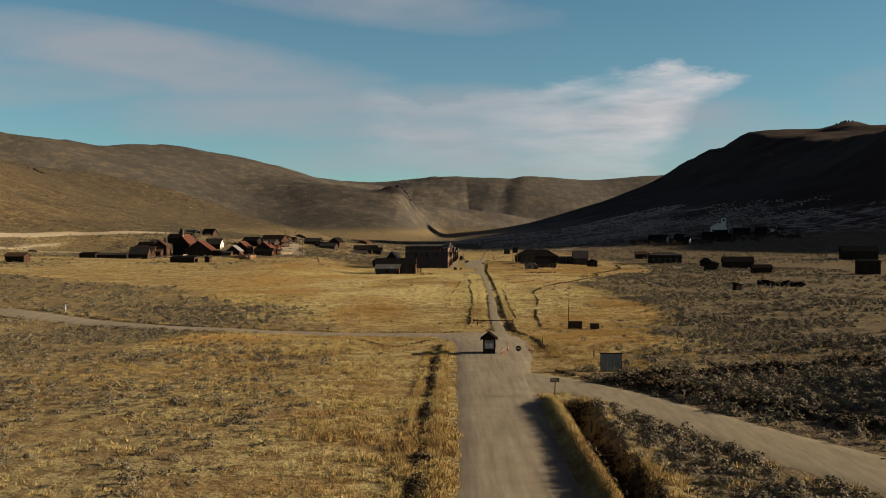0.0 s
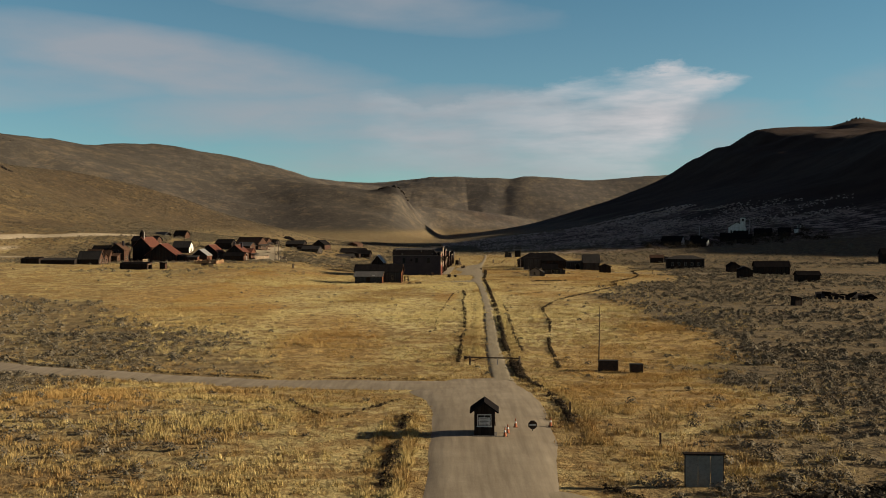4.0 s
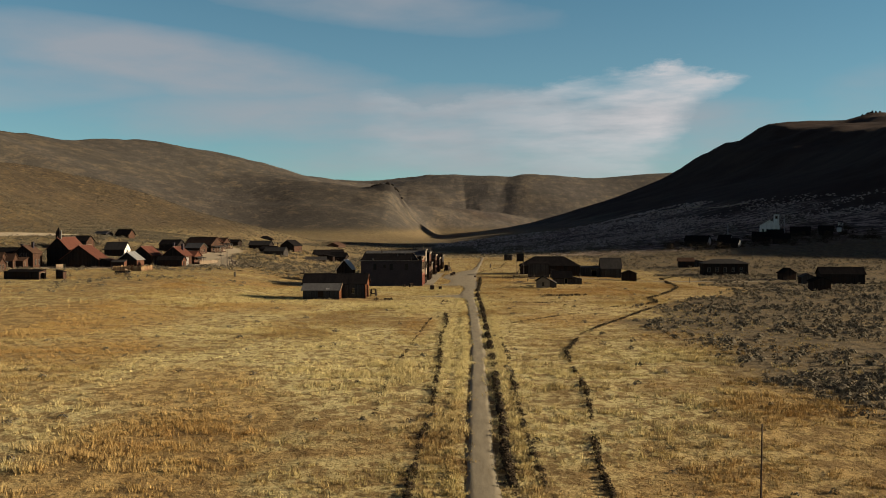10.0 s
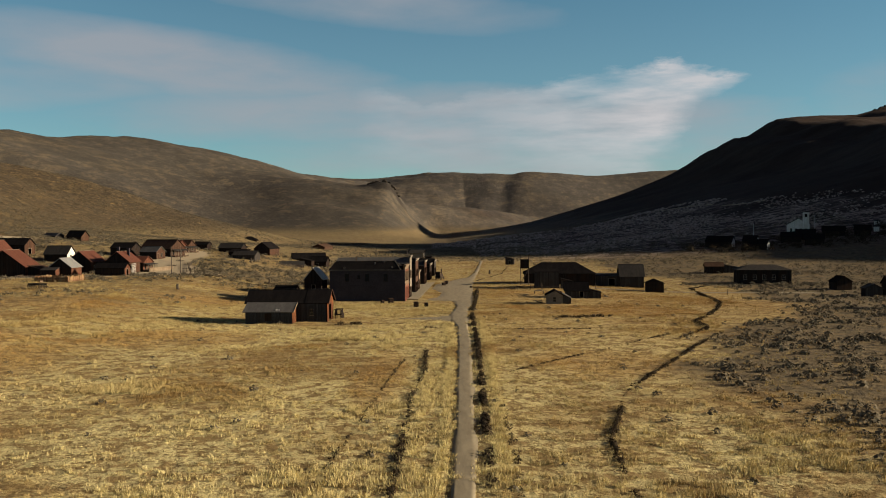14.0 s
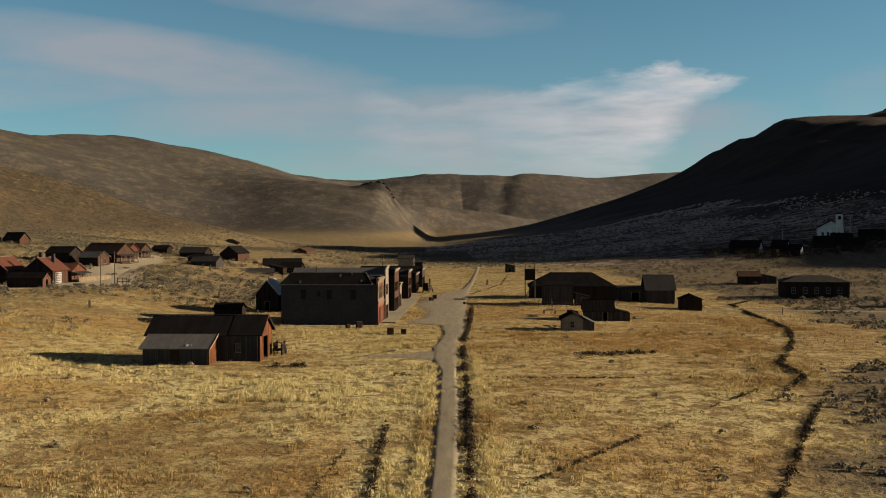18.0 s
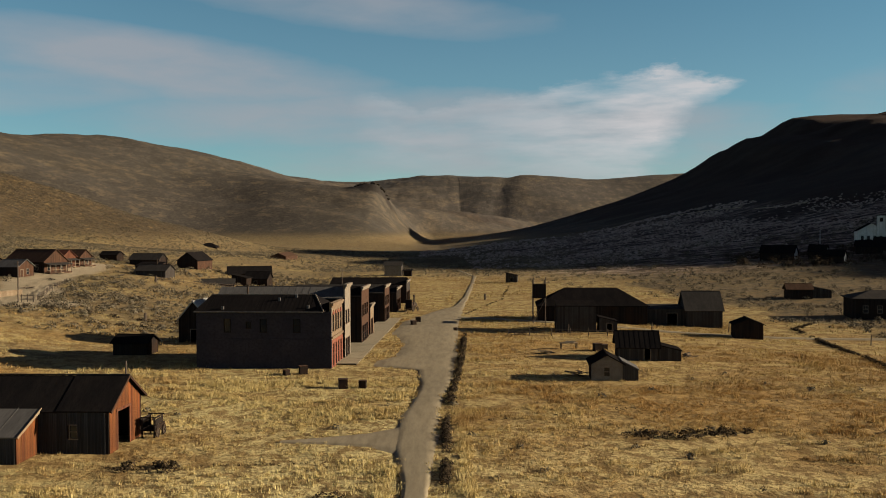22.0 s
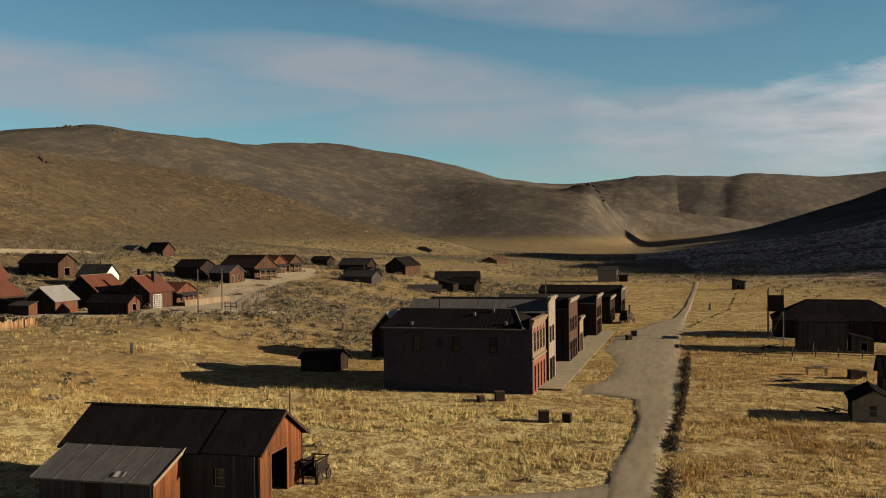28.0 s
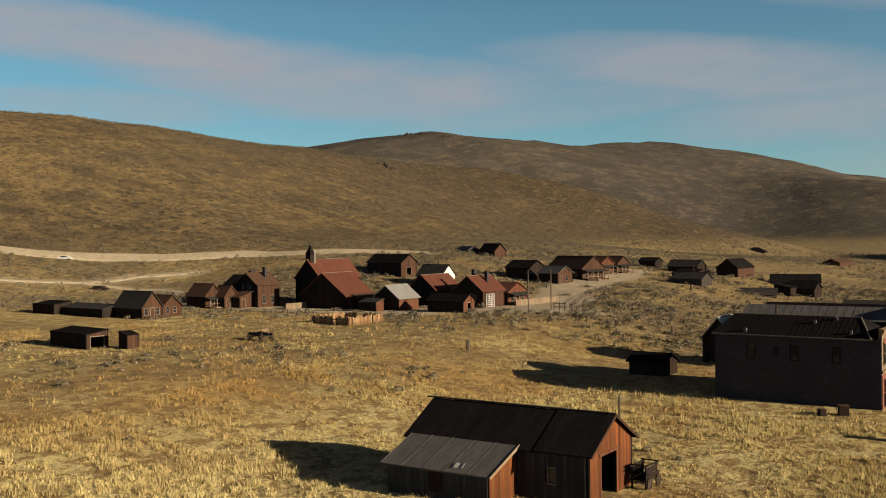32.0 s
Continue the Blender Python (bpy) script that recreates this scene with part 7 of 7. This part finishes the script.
rng = np.random.RandomState(11)
# the brush is dark to stand in for shade in ditches, ruts and banks
DITCHES = [  # lines of dark brush along ditches and old ruts: points, half width, plants a metre, height
    ([(12.4, 40), (12.2, 62), (12.0, 80), (11.8, 94)], 1.05, 9, 0.8),
    ([(11.8, 171), (11.9, 200), (13.5, 256), (15.0, 321), (15.2, 345), (15.6, 372), (17.4, 402), (19.0, 440)], 0.5, 7, 0.95),
    ([(4.6, 184), (5.4, 204), (6.3, 220), (6.8, 244), (7.0, 277), (8.0, 293.5), (7.7, 318)], 0.5, 4.5, 0.7),
    ([(1.2, 215), (1.4, 237), (3.2, 272), (5.2, 305)], 0.35, 2.0, 0.5),
    ([(14.2, 185), (14.0, 203), (14.2, 221), (15.3, 252), (15.6, 272)], 0.5, 3.0, 0.6),
    ([(17.5, 178), (18.6, 201), (21.5, 227), (22.2, 245), (23.4, 258), (26.5, 271), (27.8, 278), (34.7, 293.7), (42.7, 311.5), (49.1, 324.8), (46.2, 328)], 0.45, 5, 0.7),
    ([(17.7, 293.8), (22, 300), (28.2, 308.9), (36, 319), (45.3, 331.3)], 0.5, 3.6, 0.5),
    ([(46.2, 328), (49.5, 333.5), (53.0, 340), (53.2, 349), (58, 360), (64, 375), (70, 393.5), (76.2, 427.4), (80.9, 462.8), (88, 472)], 0.9, 6, 0.9),
    ([(15.7, 340.3), (33.4, 339.2), (49.4, 337.2)], 0.35, 4.0, 0.5),
    ([(17, 366), (30, 372), (60, 380)], 0.3, 1.4, 0.45),
    ([(-2.2, 50), (-1.6, 95), (-1.0, 122), (-0.4, 140)], 0.75, 6, 0.95),
    ([(-7, 138), (-3.5, 145), (-1.5, 150)], 0.5, 3.0, 0.6), ([(-16, 158), (-13, 150), (-7, 137)], 0.4, 4.0, 0.6),
    ([(13.6, 130), (13.9, 145), (13.6, 158), (12.2, 170), (12.6, 186)], 0.6, 5, 0.8),
    ([(22, 108.5), (30, 112), (42, 116), (56, 121), (75, 126)], 1.7, 14, 1.25), ([(13, 116), (17, 108), (24, 96)], 0.7, 4, 0.8),
    ([(10.5, 98), (14, 90), (20, 78), (25, 64)], 0.5, 3, 0.7), ([(19, 108), (27, 96), (37, 80), (52, 60)], 1.6, 14, 1.1),
    ([(-230, 298), (-94, 194.5), (-49, 172), (-19, 160.8)], 0.4, 2.2, 0.5), ([(-230, 315), (-94, 210.5), (-50, 181.8), (-18, 170), (4, 168)], 0.4, 3.0, 0.55),
    ([(12, 352), (2, 351), (-9, 350)], 0.5, 1.5, 0.4), ([(-60, 452), (-30, 450), (-16, 449)], 1.2, 2.0, 0.7), ([(-75, 440), (-45, 437), (-18, 436)], 1.0, 1.6, 0.6),
    ([(-70, 462), (-40, 462), (-18, 463)], 1.4, 2.2, 0.8), ([(20, 480), (30, 520), (36, 580)], 0.6, 1.5, 0.5), ([(30, 361), (35, 360), (41, 362)], 1.2, 9, 0.5), ([(-8, 350), (-4, 349.5)], 1.1, 12, 0.7), ([(7, 342), (9, 341.5)], 1.05, 8, 0.6),
]


def scatter_tufts(n, x0, x1, y0, y1, tall, blades, keep):
    """Tufts of dry grass: blades leaning out from each foot."""
    x, y = rng.uniform(x0, x1, n), rng.uniform(y0, y1, n)
    ok = free(x, y) & (rng.rand(n) < keep(x, y))
    x, y = x[ok], y[ok]
    n = len(x)
    z = ground_height(x, y)
    clump = np.clip(0.6 + fractal(x, y, 7, 3) * 0.8 + fractal(x + 40, y, 2.6, 2) * 1.5, 0.22, 1.7)
    size = tall * clump * rng.uniform(0.6, 1.25, n)
    out = []
    for b in range(blades):
        a = rng.uniform(0, 6.2832, n)
        lean = rng.uniform(0.05, 0.5, n) * size
        wide = rng.uniform(0.022, 0.05, n) * (0.6 + size)
        foot = rng.uniform(0.02, 0.3, n)
        sx, sy = x + np.cos(a) * foot, y + np.sin(a) * foot
        px, py = -np.sin(a) * wide, np.cos(a) * wide
        tip = np.stack([sx + np.cos(a) * lean, sy + np.sin(a) * lean, z + size], -1)
        out.append(np.stack([np.stack([sx + px, sy + py, z - 0.05], -1), np.stack([sx - px, sy - py, z - 0.05], -1), tip], 1))
    return np.concatenate(out).reshape(-1, 3)


def scatter_bunches(n, x0, x1, y0, y1, tall, blades, keep):
    """Round bunches of tall dry grass with bare gaps between them."""
    x, y = rng.uniform(x0, x1, n), rng.uniform(y0, y1, n)
    ok = free(x, y) & (rng.rand(n) < keep(x, y) * np.clip(0.5 + fractal(x, y * 1.6, 4.5, 3) * 2.6, 0.02, 1))
    x, y = x[ok], y[ok]
    return bunches(x, y, tall * rng.uniform(0.55, 1.3, len(x)) * np.clip(0.9 + fractal(x, y, 22, 3) * 0.9, 0.45, 1.5), blades)


def bunches(x, y, size, blades):
    n, out = len(x), []
    for b in range(blades):
        a = rng.uniform(0, 6.2832, n)
        r = np.sqrt(rng.uniform(0, 1, n)) * size * 0.75
        sx, sy = x + np.cos(a) * r, y + np.sin(a) * r
        z = ground_height(sx, sy)
        high = size * (1.1 - 0.55 * r / (size * 0.75)) * rng.uniform(0.7, 1.15, n)
        lean = (0.12 + 0.5 * r / (size * 0.75)) * high * rng.uniform(0.5, 1.2, n)
        wide = rng.uniform(0.014, 0.034, n) * (0.5 + size)
        turn = rng.uniform(0, 3.1416, n)
        px, py = np.cos(turn) * wide, np.sin(turn) * wide
        tip = np.stack([sx + np.cos(a) * lean, sy + np.sin(a) * lean, z + high], -1)
        out.append(np.stack([np.stack([sx + px, sy + py, z - 0.04], -1), np.stack([sx - px, sy - py, z - 0.04], -1), tip], 1))
    return np.concatenate(out).reshape(-1, 3)


def scatter_bushes(x, y, radius, height, leaves, leaf=1.0):
    """Low rounded bushes made of many small leaf clumps set over a dome."""
    n = len(x)
    z = ground_height(x, y)
    out = []
    for b in range(leaves):
        a = rng.uniform(0, 6.2832, n)
        u = rng.uniform(0.0, 1.0, n)
        el = np.arcsin(u ** 0.8)
        r = rng.uniform(0.72, 1.1, n)
        cx, cy, cz = x + np.cos(a) * np.cos(el) * radius * r, y + np.sin(a) * np.cos(el) * radius * r, z + np.sin(el) * height * r
        s = rng.uniform(0.20, 0.36, n) * radius * leaf
        nrm = np.stack([np.cos(a) * np.cos(el), np.sin(a) * np.cos(el), np.sin(el) + 0.15], -1) + rng.normal(0, 0.24, (n, 3))
        nrm /= np.linalg.norm(nrm, axis=1)[:, None]
        t1 = np.cross(nrm, rng.normal(0, 1, (n, 3)))
        t1 *= (s / np.linalg.norm(t1, axis=1))[:, None]
        t2 = np.cross(nrm, t1)
        c = np.stack([cx, cy, cz], -1)
        out.append(np.stack([c + t1, c - t1 * 0.5 + t2 * 0.866, c - t1 * 0.5 - t2 * 0.866], 1))
    return np.concatenate(out).reshape(-1, 3)


def stuff(name, tri, mat, label, category):
    me = fast_mesh(name, tri, np.arange(len(tri)).reshape(-1, 3))
    me.materials.append(mat)
    return tagged(new(name, me), label, category, kind="stuff")


grassy = lambda x, y: np.clip(1.05 - sage_mask(x, y), 0.12, 1) * np.clip(0.72 + fractal(x, y, 16, 3) * 1.3, 0.15, 1)
near = [scatter_tufts(44000, -46, 48, 54, 215, 0.24, 4, grassy), scatter_tufts(50000, -60, 60, 215, 390, 0.24, 4, grassy),
        scatter_tufts(40000, -125, 75, 380, 470, 0.34, 4, grassy), scatter_tufts(24000, -130, -48, 60, 390, 0.30, 4, grassy),
        scatter_tufts(26000, -110, 110, 470, 640, 0.45, 4, grassy), scatter_tufts(14000, 50, 130, 180, 470, 0.40, 4, grassy),
        scatter_bunches(62000, -46, 48, 54, 215, 0.46, 22, grassy), scatter_bunches(84000, -60, 60, 215, 390, 0.46, 22, grassy),
        scatter_bunches(42000, -130, 75, 380, 475, 0.42, 12, grassy), scatter_bunches(14000, -130, -48, 60, 390, 0.48, 9, grassy)]
# tall pale fringes where the roads' edges are never grazed or driven
for pts, half, each, tall in (([(-0.6, 48), (-0.5, 95), (-0.1, 140)], 0.55, 9, 0.62), ([(10.2, 30), (10.3, 62), (10.4, 97)], 0.4, 11, 0.6), ([(-3.4, 52), (-2.9, 95), (-2.0, 138)], 0.5, 5, 0.5),
                              ([(7.6, 186), (8.1, 215), (10.2, 258), (11.2, 322), (11.0, 350)], 0.6, 5, 0.5), ([(13.0, 186), (13.2, 230), (14.6, 258), (16.4, 322), (16.8, 372)], 0.6, 5, 0.5),
                              ([(14.6, 128), (15.2, 146), (14.8, 160)], 0.7, 6, 0.55), ([(-90, 211.5), (-50, 183), (-18, 171)], 0.8, 4, 0.45), ([(5.9, 190), (7.4, 244), (8.8, 300)], 0.8, 4, 0.5)):
    for (xa, ya), (xb, yb) in zip(pts, pts[1:]):
        n = int(math.hypot(xb - xa, yb - ya) * each)
        t = rng.rand(n)
        near.append(bunches(xa + (xb - xa) * t + rng.normal(0, half * 0.6, n), ya + (yb - ya) * t, tall * rng.uniform(0.5, 1.1, n), 30))
stuff("grass", np.concatenate(near), M["straw"], "dry golden bunch grass in uneven tufts", "grass")

bushes = []


def sage_patch(n, x0, x1, y0, y1, keep, radius, leaves, leaf=1.0):
    x, y = rng.uniform(x0, x1, n), rng.uniform(y0, y1, n)
    ok = free(x, y) & (rng.rand(n) < keep(x, y))
    x, y = x[ok], y[ok]
    r = radius * rng.uniform(0.5, 1.3, len(x))
    bushes.append(scatter_bushes(x, y, r, r * rng.uniform(0.7, 1.1, len(x)), leaves, leaf))


dense = lambda x, y: sage_mask(x, y) * np.clip(0.7 + fractal(x, y, 14, 3) * 1.6, 0.05, 1)
sage_patch(9000, 14, 75, 52, 235, lambda x, y: 0.75 * dense(x, y), 0.52, 56, 0.66)
sage_patch(6500, 15, 120, 40, 135, lambda x, y: 0.6 * dense(x, y), 0.7, 110, 0.5)
sage_patch(9000, 40, 150, 180, 480, dense, 0.62, 28)
sage_patch(9000, -75, -12, 52, 215, dense, 0.50, 44, 0.7)
sage_patch(9000, -180, -30, 170, 400, dense, 0.62, 26)
sage_patch(13000, -170, -8, 425, 640, lambda x, y: 0.7 * dense(x, y), 0.9, 40, 0.7)
sage_patch(6000, 20, 230, 470, 760, dense, 0.9, 40, 0.6)
sage_patch(15000, -140, 90, 640, 1050, lambda x, y: np.clip(0.5 + fractal(x, y, 35, 4) * 1.6, 0.05, 1), 0.85, 16, 0.8)
sage_patch(42000, -440, -120, 420, 1000, lambda x, y: np.clip(0.45 + fractal(x, y, 60, 4) * 1.4, 0.08, 0.9), 0.8, 20, 0.75)
sage_patch(900, -50, 60, 60, 400, lambda x, y: 0.35 + 0 * x, 0.45, 28)
stuff("sagebrush", np.concatenate(bushes), M["sage"], "grey-green sagebrush in low rounded clumps", "sagebrush")
bushes.clear()
n = 150
x, y = rng.uniform(118, 226, n), rng.uniform(606, 664, n)
ok = free(x, y)
bushes.append(scatter_bushes(x[ok], y[ok], rng.uniform(1.2, 2.6, ok.sum()), rng.uniform(1.4, 3.2, ok.sum()), 90, 0.5))
for pts, half, each, tall in DITCHES:
    if half < 1:
        half, each, tall = half * 0.42, each * 2.0, tall * 0.55
    for (xa, ya), (xb, yb) in zip(pts, pts[1:]):
        length = math.hypot(xb - xa, yb - ya)
        n = max(2, int(length * each))
        t = rng.rand(n)
        off = rng.normal(0, half * 0.6, n)
        x = xa + (xb - xa) * t - (yb - ya) / length * off
        y = ya + (yb - ya) * t + (xb - xa) / length * off
        ok = rng.rand(n) < np.clip((0.75 if half > 1 else 0.55) + fractal(x, y, 6, 3) * 2.0, 0.04, 1)
        x, y = x[ok], y[ok]
        r = tall * rng.uniform(0.35, 0.8, len(x))
        bushes.append(scatter_bushes(x, y, r, r * 1.1, 20))
stuff("scrub", np.concatenate(bushes), M["scrub"], "dark brown scrub along ditches and ruts", "scrub")


def stones(n, x0, x1, y0, y1, size):
    """Pale angular stones: squashed eight-sided blocks."""
    x, y = rng.uniform(x0, x1, n), rng.uniform(y0, y1, n)
    ok = rng.rand(n) < np.clip(0.4 + fractal(x, y, 30, 3) * 2.0, 0.02, 1) * smooth(x + np.clip(y - 640, -60, 200) * 0.4, 40, 90)
    ok &= ground_height(x, y) < 36 + fractal(x, y, 50, 3) * 16
    x, y = x[ok], y[ok]
    n = len(x)
    c = np.stack([x, y, ground_height(x, y)], -1)
    r = size * rng.uniform(0.4, 1.5, n)
    corners = []
    for dx, dy, dz in ((1, 0, 0), (0, 1, 0), (-1, 0, 0), (0, -1, 0), (0, 0, 0.75), (0, 0, -0.4)):
        corners.append(c + np.stack([dx * r * rng.uniform(0.7, 1.6, n) + r * rng.normal(0, 0.2, n), dy * r * rng.uniform(0.6, 1.2, n), dz * r * rng.uniform(0.6, 1.2, n) + 0.1], -1))
    out = [np.stack([corners[a], corners[b], corners[e]], 1) for a, b, e in ((0, 1, 4), (1, 2, 4), (2, 3, 4), (3, 0, 4), (1, 0, 5), (2, 1, 5), (3, 2, 5), (0, 3, 5))]
    return np.concatenate(out).reshape(-1, 3)


M["pale_stone"] = material("pale_stone", lambda k, co: k.mix(k.add("ShaderNodeNewGeometry").outputs["Random Per Island"], (0.23, 0.185, 0.16), (0.46, 0.38, 0.34)), 0.95, spec=0.1)
stuff("stones", np.concatenate([stones(9000, 30, 330, 700, 900, 0.75), stones(3500, 0, 240, 900, 1120, 1.2)]), M["pale_stone"], "pale broken stones scattered over the shaded slope", "stones")
